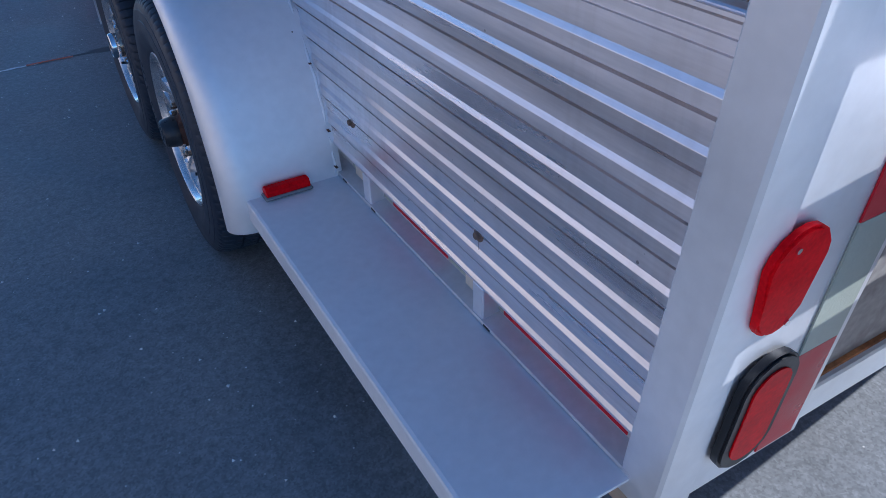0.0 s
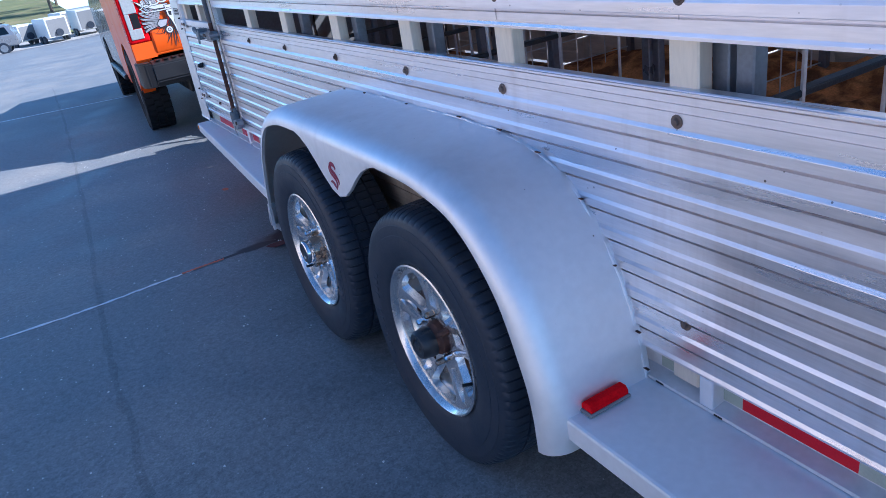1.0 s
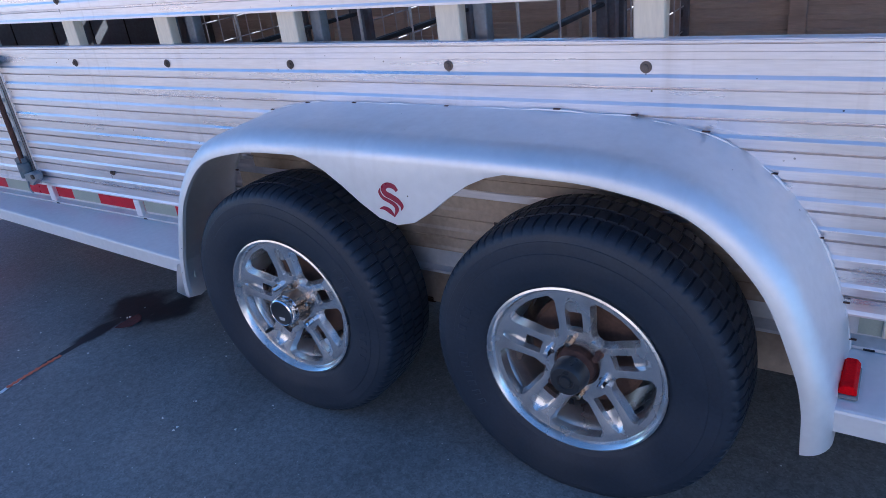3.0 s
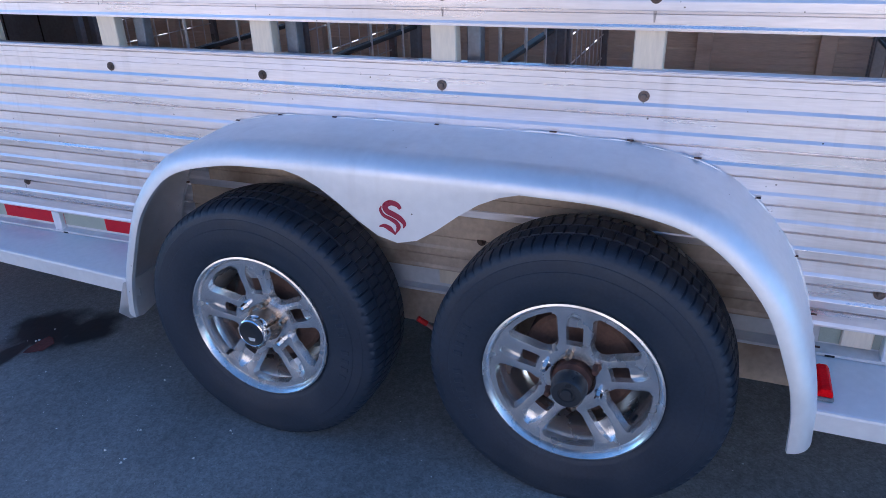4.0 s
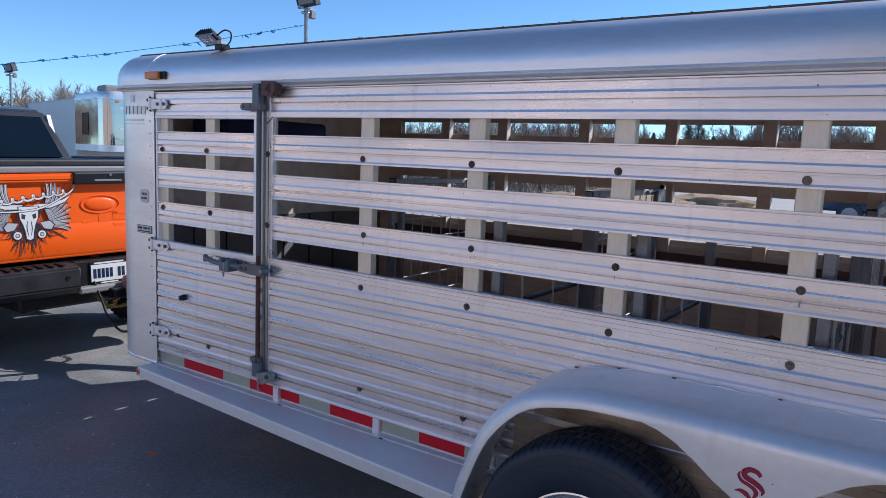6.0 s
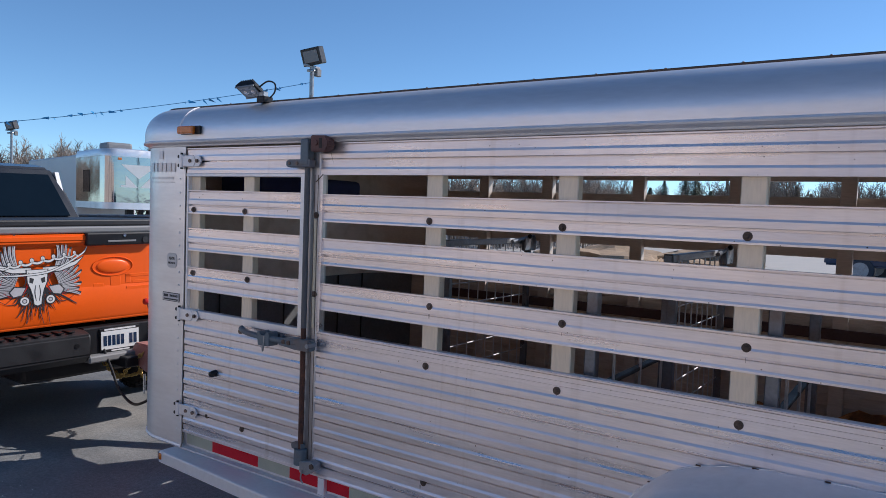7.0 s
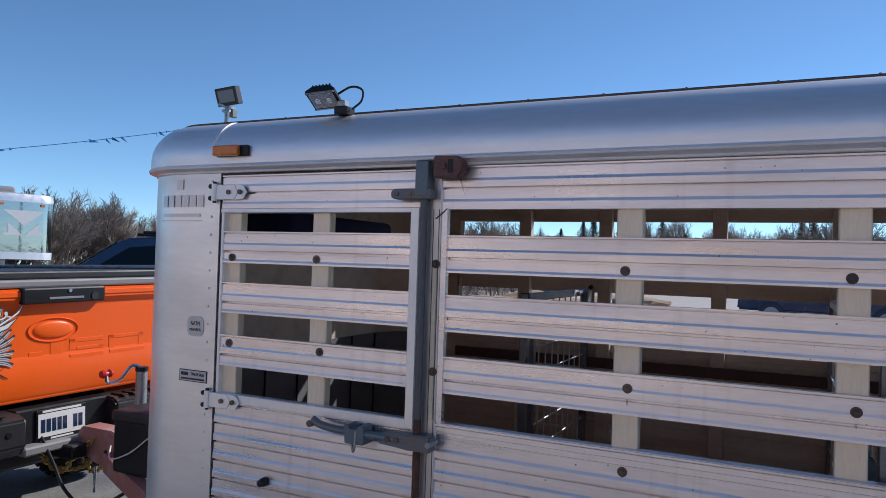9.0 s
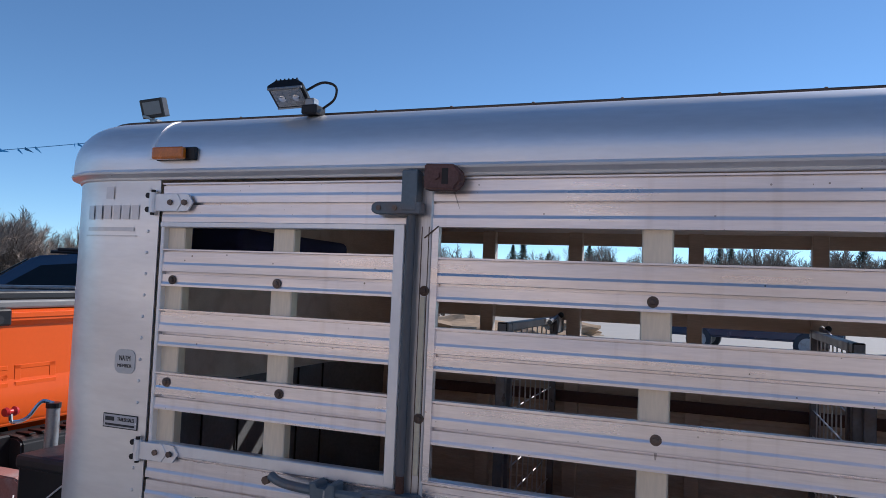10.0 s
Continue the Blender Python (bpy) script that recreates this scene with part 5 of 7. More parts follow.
    for y in (-0.030, 0.030):
        bm = bmesh.new()
        bmesh.ops.create_uvsphere(bm, u_segments=12, v_segments=6, radius=0.017, matrix=Matrix.Translation((0, y, -0.0200)) @ Matrix.Diagonal((1, 1, 0.35, 1)))
        bm.transform(m)
        part("reflector", bm, CHROME, lamp, "", True)
    for x in (-0.0535, 0.0535):
        bm = B(x - 0.004, x + 0.004, -0.074, 0.074, -0.0215, -0.014, bev=0.001)
        bm.transform(m)
        part("bezel", bm, STEEL, lamp)
    for i in range(6):
        bm = B(-0.05, 0.05, -0.045 + i * 0.018 - 0.003, -0.045 + i * 0.018 + 0.003, 0.024, 0.033)
        bm.transform(m)
        part("fin", bm, BLACK, lamp)
    part("bracket", B(0.03, 0.06, 3.02, 3.05, 2.04, 2.066, bev=0.003), STEEL, lamp)
    part("cable", tube(bmesh.new(), spline([(0.03, 3.05, 2.085), (0.03, 2.995, 2.106), (0.035, 2.955, 2.094), (0.04, 2.96, 2.06), (0.05, 3.00, 2.038)], 7), 0.0038, 6), BLACK, lamp)
    # pop-up vents on the roof
    for y in (2.83, 1.54):
        bm = prism(bmesh.new(), [(y - 0.02, 2.045), (y + 0.04, 2.045), (y + 0.055, 2.185), (y + 0.05, 2.198), (y - 0.10, 2.150), (y - 0.095, 2.140)], "x", 0.84, 1.16)
        bmesh.ops.bevel(bm, geom=list(bm.edges), offset=0.006, segments=1, affect="EDGES")
        part("roof_vent", bm, WHITE, trailer, "white pop-up roof vent")


lamps_and_labels()


def interior():
    # cross gates with mesh, hung from the far wall
    for y in (2.70, 1.50, 0.34, -0.85):
        g = part("pen_gate", box(bmesh.new(), 0.98, 2.02, y - 0.016, y + 0.016, 1.385, 1.418, 0.003), GATE, trailer, "grey tube pen gate with wire mesh")
        for x in (0.97, 1.06, 1.96):
            part("gate_upright", B(x - 0.016, x + 0.016, y - 0.018, y + 0.018, 0.42, 1.418, bev=0.003), GATE, g)
        part("gate_rail", B(0.98, 2.0, y - 0.014, y + 0.014, 0.46, 0.49, bev=0.003), GATE, g)
        for i in range(8):
            x = 1.17 + i * 0.1
            part("mesh_wire", rod(bmesh.new(), (x, y, 0.47), (x, y, 1.39), 0.0035, 5), WIRE, g)
        for i in range(7):
            z = 0.60 + i * 0.115
            part("mesh_wire", rod(bmesh.new(), (1.06, y + 0.005, z), (1.96, y + 0.005, z), 0.0035, 5), WIRE, g)
        part("gate_cap", B(0.955, 0.982, y - 0.019, y + 0.019, 1.382, 1.421, bev=0.003), BLACK, g, "black plastic end cap")
        bm = bmesh.new()
        bmesh.ops.create_uvsphere(bm, u_segments=14, v_segments=8, radius=0.015, matrix=Matrix.Translation((1.90, y - 0.045, 1.430)))
        part("latch_knob", bm, BLACK, g, "black latch knob", True)
        part("gate_label", B(1.66, 1.76, y - 0.0172, y - 0.0162, 1.390, 1.414), DECAL_PALE, g, "pale label on the rail")
        part("gate_latch", B(1.84, 1.99, y - 0.045, y - 0.018, 1.34, 1.425, bev=0.006), GATE, g)
        part("latch_arm", rod(bmesh.new(), (1.70, y - 0.03, 1.40), (1.98, y - 0.03, 1.43), 0.011, 8), GATE, g)
    # lower gates folded out from the near wall beside its posts
    for y in (-0.70, 0.37, 0.92, 1.47):
        g = part("pen_gate", box(bmesh.new(), 0.14, 0.96, y - 0.014, y + 0.014, 0.991, 1.006, 0.003), BLACK_TEX, trailer, "low grey tube pen gate with wire bars")
        for x, dy in ((0.085, 0.022), (0.085, -0.030), (0.955, 0.0)) if y < 0 else ((0.085, 0.0), (0.955, 0.0)):
            part("gate_upright", B(x - 0.019, x + 0.019, y + dy - 0.019, y + dy + 0.019, 0.412, 1.36, bev=0.003), GATE, g)
        for z in (0.47,):
            part("gate_rail", B(0.10, 0.955, y - 0.008, y + 0.011, z - 0.011, z + 0.011, bev=0.002), GATE, g)
        for x in (0.26, 0.54, 0.80):
            part("mesh_wire", rod(bmesh.new(), (x, y - 0.012, 0.46), (x, y - 0.012, 1.12), 0.0055, 6), WIRE, g)
    # navy blanket on a high shelf at the front
    part("front_shelf", B(0.45, 1.75, 3.55, 3.93, 1.60, 1.62, bev=0.003), ALU_IN, trailer)
    # bedding banked up against the far wall
    rows = []
    for i in range(71):
        y = -1.52 + i * 0.052
        rows.append([(x, y, 0.413 + max(0, (x - 1.05) / 0.98) ** 1.4 * 0.24 * (0.75 + 0.5 * noise.noise((x * 3, y * 2.2, 5))) * min(1, (71 - i) / 12) + 0.035 * noise.noise((x * 11, y * 11, 1)) * (1 if x > 1.1 else 0)) for x in [1.05 + 0.049 * j for j in range(21)]])
    part("bedding", sheet(bmesh.new(), rows), SHAVINGS, trailer, "orange-brown wood shavings banked along the wall", True)


interior()
bl = part("blanket", B(0.50, 1.35, 3.58, 3.90, 1.622, 1.735, bev=0.03, seg=3), NAVY, None, "", True)
tagged(bl, "folded navy blue blanket on the front shelf", "blanket")


# ---- hitch between trailer and truck ----
def hitch():
    for s in (-1, 1):
        bm = bmesh.new()
        prism(bm, [(1.05 + s * 0.62, 3.95), (1.05 + s * 0.03, 5.22), (1.05 + s * 0.10, 5.22), (1.05 + s * 0.72, 3.95)], "z", 0.27, 0.375)
        bmesh.ops.bevel(bm, geom=list(bm.edges), offset=0.006, segments=1, affect="EDGES")
        part("tongue_rail", bm, PRIMER, trailer, "faded red steel tongue rail")
    bm = prism(bmesh.new(), [(5.10, 0.26), (5.10, 0.43), (5.20, 0.50), (5.46, 0.50), (5.50, 0.44), (5.50, 0.36), (5.34, 0.30)], "x", 0.985, 1.115)
    bmesh.ops.bevel(bm, geom=list(bm.edges), offset=0.008, segments=2, affect="EDGES")
    c = part("coupler", bm, PRIMER, trailer, "faded red steel ball coupler")
    for z in (0.30, 0.34, 0.38):
        for y in (5.16, 5.20, 5.24):
            part("coupler_bolt", rod(bmesh.new(), (0.975, y, z), (0.987, y, z), 0.009, 8), RUST, c)
    part("safety_pin", rod(bmesh.new(), (0.965, 5.30, 0.14), (0.965, 5.30, 0.29), 0.008, 8), CHROME, c)
    # jack with cranked handle
    j = part("tongue_jack", rod(bmesh.new(), (1.06, 5.06, 0.20), (1.06, 5.06, 0.86), 0.032, 16), STEEL, trailer, "grey steel tongue jack", True)
    part("jack_cap", rod(bmesh.new(), (1.06, 5.06, 0.855), (1.06, 5.06, 0.88), 0.036, 16), BLACK, j)
    part("jack_crank", tube(bmesh.new(), spline([(1.06, 5.06, 0.875), (1.02, 5.10, 0.885), (0.97, 5.13, 0.81), (0.90, 5.14, 0.80), (0.885, 5.14, 0.84)], 6), 0.010, 8), CHROME, j)
    part("crank_knob", lathe(bmesh.new(), [(0.035, 0.0), (0.034, 0.020), (0.02, 0.024), (0.008, 0.014), (-0.008, 0.014), (-0.02, 0.024), (-0.034, 0.020), (-0.035, 0.0)], 14), RED_PAINT, j, "red plastic knob", True).location = (0.885, 5.14, 0.852)
    # battery box
    b = part("battery_box", B(0.745, 1.005, 4.57, 4.90, 0.376, 0.655, bev=0.015, seg=2), BLACK, trailer, "black plastic battery box with ribbed lid")
    part("lid", B(0.735, 1.015, 4.555, 4.915, 0.64, 0.705, bev=0.02, seg=2), BLACK_TEX, b)
    part("box_wire", tube(bmesh.new(), spline([(0.740, 4.62, 0.60), (0.725, 4.75, 0.50), (0.75, 4.92, 0.44), (0.90, 5.10, 0.45)], 7), 0.004, 6), WHITE, b)
    # safety chains of interlocking links
    for path in ([(1.02, 5.30, 0.40), (0.98, 5.42, 0.27), (0.93, 5.60, 0.25), (0.90, 5.72, 0.36)], [(1.06, 5.28, 0.36), (1.08, 5.42, 0.22), (1.12, 5.58, 0.22), (1.16, 5.72, 0.36)], [(0.98, 5.34, 0.44), (0.93, 5.44, 0.33), (0.90, 5.52, 0.24), (0.86, 5.66, 0.34)]):
        pts = spline(path, 7)
        ch = None
        for i in range(len(pts) - 1):
            a, b_ = pts[i], pts[i + 1]
            d = (b_ - a).normalized()
            u = d.orthogonal().normalized()
            if i % 2:
                u = d.cross(u)
            c0, L, W = (a + b_) / 2, (b_ - a).length * 0.78, 0.013
            loop = [c0 + d * (L * math.cos(t)) * (1.0) + u * W * math.sin(t) for t in [k * math.pi / 5 for k in range(11)]]
            link = part("chain_link", tube(bmesh.new(), loop, 0.0048, 6), BRASS_CHAIN, ch or trailer, "" if ch else "gold zinc safety chain")
            ch = ch or link
    part("trailer_cable", tube(bmesh.new(), spline([(0.855, 5.70, 0.54), (0.80, 5.56, 0.47), (0.77, 5.40, 0.34), (0.75, 5.27, 0.22), (0.75, 5.09, 0.146), (0.78, 4.93, 0.21), (0.84, 4.76, 0.32), (0.93, 4.56, 0.385), (0.98, 4.40, 0.37)], 8), 0.0095, 8), BLACK, trailer, "black trailer wiring cable", True)
    part("cable_plug", rod(bmesh.new(), (0.85, 5.76, 0.555), (0.855, 5.66, 0.53), 0.024, 12), BLACK, trailer)


hitch()


# ---- pickup truck ----
def truck():
    t = thing("pickup_truck", (0.935, 5.63, ground_z(5.80) + 0.012), "orange pickup truck with black bumper and tonneau cover", "pickup truck")
    t.rotation_euler = (radians(-1.6), radians(-1.0), radians(-3.2))
    # bed sides with wheel arch
    for s in (-1, 1):
        arch = [(1.15 + 0.50 * math.cos(radians(a)), 0.45 + 0.50 * math.sin(radians(a))) for a in range(180, -1, -12)]
        out = [(0.06, 0.70), (0.0, 0.80), (0.0, 1.52), (0.04, 1.56), (2.40, 1.56), (2.40, 0.55)] + [(y, z) for y, z in arch[::-1]] + [(0.42, 0.60)]
        bm = prism(bmesh.new(), out, "x", s * 0.86, s * 1.00)
        bmesh.ops.bevel(bm, geom=[e for e in bm.edges if abs(e.verts[0].co.x) > 0.99 and abs(e.verts[1].co.x) > 0.99], offset=0.02, segments=3, affect="EDGES")
        part("bed_side", bm, ORANGE, t, "orange bed side panel", True)
        lamp = part("tail_lamp", B(s * 0.815, s * 1.004, -0.030, 0.16, 0.965, 1.48, bev=0.022, seg=3), RED_LENS, t, "red and clear tail lamp")
        for z0, z1, x0 in ((1.225, 1.36, 0.862), (1.09, 1.225, 0.935), (1.00, 1.09, 0.862)):
            part("lamp_window", B(s * x0, s * 0.975, -0.037, -0.028, z0, z1, bev=0.004), LAMP_GLASS, lamp, "clear reversing window")
        part("lamp_window", B(s * 0.862, s * 0.930, -0.036, -0.028, 1.095, 1.220, bev=0.004), BLACK, lamp, "dark inset of the lamp")
        # quarter panel below the lamp, tucked in behind the bumper end
        bm = prism(bmesh.new(), [(-0.02, 0.82), (-0.02, 0.965), (0.05, 0.965), (0.05, 0.82)], "x", s * 0.80, s * 0.995)
        part("quarter_filler", bm, ORANGE, t)
    # tailgate
    g = part("tailgate", B(-0.808, 0.808, -0.02, 0.05, 0.83, 1.485, bev=0.012, seg=2), ORANGE, t, "orange tailgate with a printed graphic")
    bm = prism(bmesh.new(), [(-0.02, 1.485), (-0.055, 1.475), (-0.055, 1.43), (-0.02, 1.385)], "x", -0.80, 0.80)
    bmesh.ops.bevel(bm, geom=[e for e in bm.edges if abs(e.verts[0].co.x - e.verts[1].co.x) > 1], offset=0.01, segments=2, affect="EDGES")
    part("tailgate_lip", bm, ORANGE, g, "", True)
    bm = prism(bmesh.new(), [(-0.019, 1.10), (-0.034, 1.04), (-0.034, 0.88), (-0.019, 0.845)], "x", -0.79, 0.79)
    bmesh.ops.bevel(bm, geom=[e for e in bm.edges if abs(e.verts[0].co.x - e.verts[1].co.x) > 1], offset=0.008, segments=2, affect="EDGES")
    part("tailgate_swage", bm, ORANGE, g, "", True)
    part("tailgate_cap", B(-0.82, 0.82, -0.03, 0.10, 1.487, 1.535, bev=0.012, seg=2), GREY_PLASTIC, g, "grey plastic tailgate cap")
    h = part("tailgate_handle", B(-0.215, 0.31, -0.072, -0.02, 1.395, 1.490, bev=0.012, seg=2), BLACK, g, "glossy black tailgate handle with camera")
    part("camera_eye", rod(bmesh.new(), (0.235, -0.078, 1.43), (0.235, -0.07, 1.43), 0.024, 18), BLACK_TEX, h)
    part("handle_grip", B(-0.06, 0.16, -0.077, -0.071, 1.418, 1.432, bev=0.002), GREY_PLASTIC, h)
    part("lock", rod(bmesh.new(), (0.07, -0.078, 1.468), (0.07, -0.07, 1.468), 0.012, 12), CHROME, h)
    bm = bmesh.new()
    bmesh.ops.create_uvsphere(bm, u_segments=28, v_segments=12, radius=1, matrix=Matrix.Translation((0.0, -0.022, 1.235)) @ Matrix.Diagonal((0.125, 0.014, 0.052, 1)))
    part("oval_boss", bm, ORANGE, g, "raised oval in body colour", True)
    bm = bmesh.new()
    pts = [(0.0 + 0.155 * math.cos(a * math.pi / 16), -0.024, 1.235 + 0.070 * math.sin(a * math.pi / 16)) for a in range(33)]
    tube(bm, pts, 0.0035, 6)
    part("oval_ring", bm, ORANGE, g, "", True)
    # embossed shapes
    for x0, x1, z0, z1 in ((-0.18, -0.10, 1.082, 1.112), (-0.05, 0.03, 1.045, 1.165), (0.07, 0.30, 1.050, 1.075), (0.07, 0.30, 1.145, 1.170), (0.07, 0.11, 1.10, 1.17), (0.12, 0.30, 1.096, 1.118), (0.27, 0.30, 1.05, 1.118), (0.34, 0.60, 1.052, 1.076), (0.34, 0.60, 1.146, 1.170), (0.34, 0.38, 1.052, 1.17), (0.56, 0.60, 1.052, 1.17)):
        part("embossed_bar", B(x0 + 0.03, x1 + 0.03, -0.0315 if z1 < 1.08 else -0.0225, -0.018, z0, z1, bev=0.002), ORANGE, g)
    # printed graphic: horned skull between wings, all as plain shapes
    cx, cz, yy = -0.545, 1.185, -0.0375
    rnd = random.Random(12)
    def shape(pts, m, lay, name="graphic"):
        return part(name, prism(bmesh.new(), [(cx + x, cz + z) for x, z in pts], "y", yy - 0.0005 * lay, yy - 0.0005 * lay + 0.0004), m, g)
    def stroke(keys, w, m, lay, name, n=6):
        c = spline(keys, n)
        k = len(c)
        lo, hi = [], []
        for i, p in enumerate(c):
            d = (c[min(i + 1, k - 1)] - c[max(i - 1, 0)]).normalized()
            ww = w * (0.35 + 0.65 * math.sin(math.pi * (0.08 + 0.84 * i / (k - 1))))
            lo.append((cx + p.x - d.y * ww, yy - 0.0005 * lay, cz + p.y + d.x * ww))
            hi.append((cx + p.x + d.y * ww, yy - 0.0005 * lay, cz + p.y - d.x * ww))
        b = bmesh.new()
        sheet(b, [lo, hi])
        return part(name, b, m, g)
    for s in (-1, 1):
        for i in range(12):                     # wing feathers fanning upwards
            a = radians(84 - i * 8.5)
            L = 0.27 - 0.010 * i + rnd.uniform(-0.02, 0.02)
            bx, bz = s * (0.115 + 0.004 * i), 0.035 - 0.012 * i
            ex, ez = bx + s * L * math.cos(a) * 0.85, bz + L * math.sin(a)
            mx_, mz_ = (bx + ex) / 2 + s * 0.02, (bz + ez) / 2 - 0.006
            stroke([(bx, bz), (mx_, mz_), (ex, ez)], 0.0125, INK, 1, "feather")
            stroke([(bx, bz), (mx_, mz_), (ex - s * 0.006, ez - 0.014)], 0.0085, DECAL_GREY if i % 3 else DECAL_PALE, 2, "feather")
            stroke([(bx, bz), (mx_ + s * 0.003, mz_), (ex - s * 0.006, ez - 0.014)], 0.0016, INK, 3, "feather_line", 4)
        for i in range(16):                     # ink splashes
            a = radians(-5 - i * 8.5)
            L = 0.20 + rnd.uniform(-0.06, 0.07)
            stroke([(s * 0.04, -0.07), (s * (0.04 + L * 0.55 * math.cos(a)), -0.07 + L * 0.5 * math.sin(a) + rnd.uniform(-.015, .015)), (s * (0.04 + L * math.cos(a)), -0.07 + L * math.sin(a))], rnd.uniform(0.0025, 0.006), INK, 1, "splash", 4)
        for i in range(3):                      # scrollwork loops
            rr = 0.055 + 0.03 * i
            stroke([(s * (0.13 + 0.02 * i + rr * math.cos(q * 0.8)), -0.02 - 0.02 * i + rr * math.sin(q * 0.8)) for q in range(8)], 0.003, RED_PAINT if i == 1 else INK, 2, "scroll", 4)
        shape([(s * 0.07, -0.06), (s * 0.15, -0.05), (s * 0.185, -0.09), (s * 0.16, -0.13), (s * 0.10, -0.12)], INK, 3)
        shape([(s * 0.078, -0.066), (s * 0.146, -0.058), (s * 0.175, -0.09), (s * 0.154, -0.122), (s * 0.104, -0.112)], DECAL_GREY, 4)
        for rr, m, lay in ((0.034, INK, 5), (0.028, WHITE, 6), (0.016, INK, 7), (0.011, DECAL_GREY, 8)):
            shape([(s * 0.085 + rr * math.cos(q * math.pi / 8), -0.155 + rr * math.sin(q * math.pi / 8)) for q in range(16)], m, lay, "roundel")
        shape([(s * 0.03, 0.030), (s * 0.16, 0.035), (s * 0.27, 0.075), (s * 0.33, 0.145), (s * 0.25, 0.105), (s * 0.15, 0.080), (s * 0.04, 0.075)], INK, 3, "horn")
        shape([(s * 0.03, 0.037), (s * 0.16, 0.042), (s * 0.265, 0.081), (s * 0.312, 0.130), (s * 0.25, 0.098), (s * 0.15, 0.073), (s * 0.04, 0.068)], WHITE, 4, "horn")
    shape([(-0.075, 0.06), (0.075, 0.06), (0.070, -0.03), (0.048, -0.08), (0.035, -0.13), (0.028, -0.19), (0.0, -0.20), (-0.028, -0.19), (-0.035, -0.13), (-0.048, -0.08), (-0.070, -0.03)], INK, 5, "skull")
    shape([(-0.068, 0.055), (0.068, 0.055), (0.062, -0.03), (0.041, -0.08), (0.028, -0.13), (0.022, -0.182), (0.0, -0.192), (-0.022, -0.182), (-0.028, -0.13), (-0.041, -0.08), (-0.062, -0.03)], WHITE, 6, "skull")
    for s in (-1, 1):
        shape([(s * 0.022, -0.005), (s * 0.050, 0.005), (s * 0.052, -0.030), (s * 0.030, -0.038)], INK, 7, "skull_mark")
        stroke([(s * 0.012, -0.05), (s * 0.018, -0.10), (s * 0.010, -0.16)], 0.0035, INK, 7, "skull_mark", 5)
        stroke([(s * 0.06, 0.04), (s * 0.035, 0.02), (s * 0.012, 0.03)], 0.0025, INK, 7, "skull_mark", 5)
    # flowing script as a looping ribbon of strokes
    def script(lay, m, w):
        loops = []
        for i in range(97):                     # running loops, no letters
            q = i / 96
            tall = 0.034 if i < 14 else 0.019
            a = q * 2 * math.pi * 8
            loops.append((-0.285 + 0.575 * q + 0.020 * math.sin(a), 0.058 + 0.085 * q + tall * (1 - math.cos(a)) * 0.9))
        stroke(loops, w, m, lay, "script_line", 2)
        stroke([(-0.30, 0.03), (-0.10, 0.022), (0.10, 0.045), (0.30, 0.150), (0.345, 0.205)], w * 0.8, m, lay, "script_bar")
    script(9, INK, 0.0115)
    script(10, WHITE, 0.0068)
    # bumper
    bm = prism(bmesh.new(), [(0.02, 0.80), (-0.16, 0.79), (-0.20, 0.765), (-0.20, 0.62), (-0.15, 0.565), (0.02, 0.565)], "x", -0.90, -0.26)
    bmesh.ops.bevel(bm, geom=list(bm.edges), offset=0.012, segments=2, affect="EDGES")
    b = part("bumper", bm, BLACK_TEX, t, "textured black step bumper", True)
    bm = prism(bmesh.new(), [(0.02, 0.80), (-0.16, 0.79), (-0.20, 0.765), (-0.20, 0.62), (-0.15, 0.565), (0.02, 0.565)], "x", 0.30, 0.90)
    bmesh.ops.bevel(bm, geom=list(bm.edges), offset=0.012, segments=2, affect="EDGES")
    part("bumper_end", bm, BLACK_TEX, b, "", True)
    for sx in (-1, 1):
        bm = prism(bmesh.new(), [(sx * 0.89, -0.20), (sx * 0.955, -0.175), (sx * 1.0, -0.11), (sx * 1.012, 0.0), (sx * 1.012, 0.22), (sx * 0.96, 0.22), (sx * 0.89, 0.02)], "z", 0.57, 0.795)
        bmesh.ops.bevel(bm, geom=list(bm.edges), offset=0.014, segments=2, affect="EDGES")
        part("bumper_corner", bm, BLACK_TEX, b, "", True)
    part("bumper_centre", B(-0.27, 0.31, -0.10, 0.02, 0.60, 0.80, bev=0.01), BLACK, b)
    part("bumper_bar", B(-0.27, 0.31, -0.19, -0.05, 0.555, 0.605, bev=0.01), GREY_PLASTIC, b)
    for s in (-1, 1):
        for i in range(7):
            part("step_rib", B(s * (0.36 + i * 0.075), s * (0.40 + i * 0.075), -0.175, -0.06, 0.795, 0.804, bev=0.002), BLACK, b)
        part("sensor", rod(bmesh.new(), (s * 0.36, -0.205, 0.70), (s * 0.36, -0.195, 0.70), 0.016, 14), BLACK, b)
    pl = part("number_plate", B(-0.155, 0.155, -0.112, -0.100, 0.605, 0.785, bev=0.004), BLACK, t, "number plate in a black frame with unreadable bars")
    part("plate_face", B(-0.145, 0.145, -0.1145, -0.111, 0.628, 0.762), WHITE, pl)
    for i in range(8):
        if i != 5:
            part("plate_bar", B(-0.128 + i * 0.033, -0.104 + i * 0.033, -0.1165, -0.114, 0.655, 0.730), NAVY_PAINT, pl)
    part("plate_bar", B(-0.12, 0.12, -0.1145, -0.111, 0.768, 0.780), WHITE, pl)
    part("plate_bar", B(-0.07, 0.07, -0.1145, -0.111, 0.611, 0.621), WHITE, pl)
    part("hitch_receiver", B(-0.05, 0.05, -0.28, 0.3, 0.50, 0.58, bev=0.008), BLACK, t)
    # cab
    bm = bmesh.new()
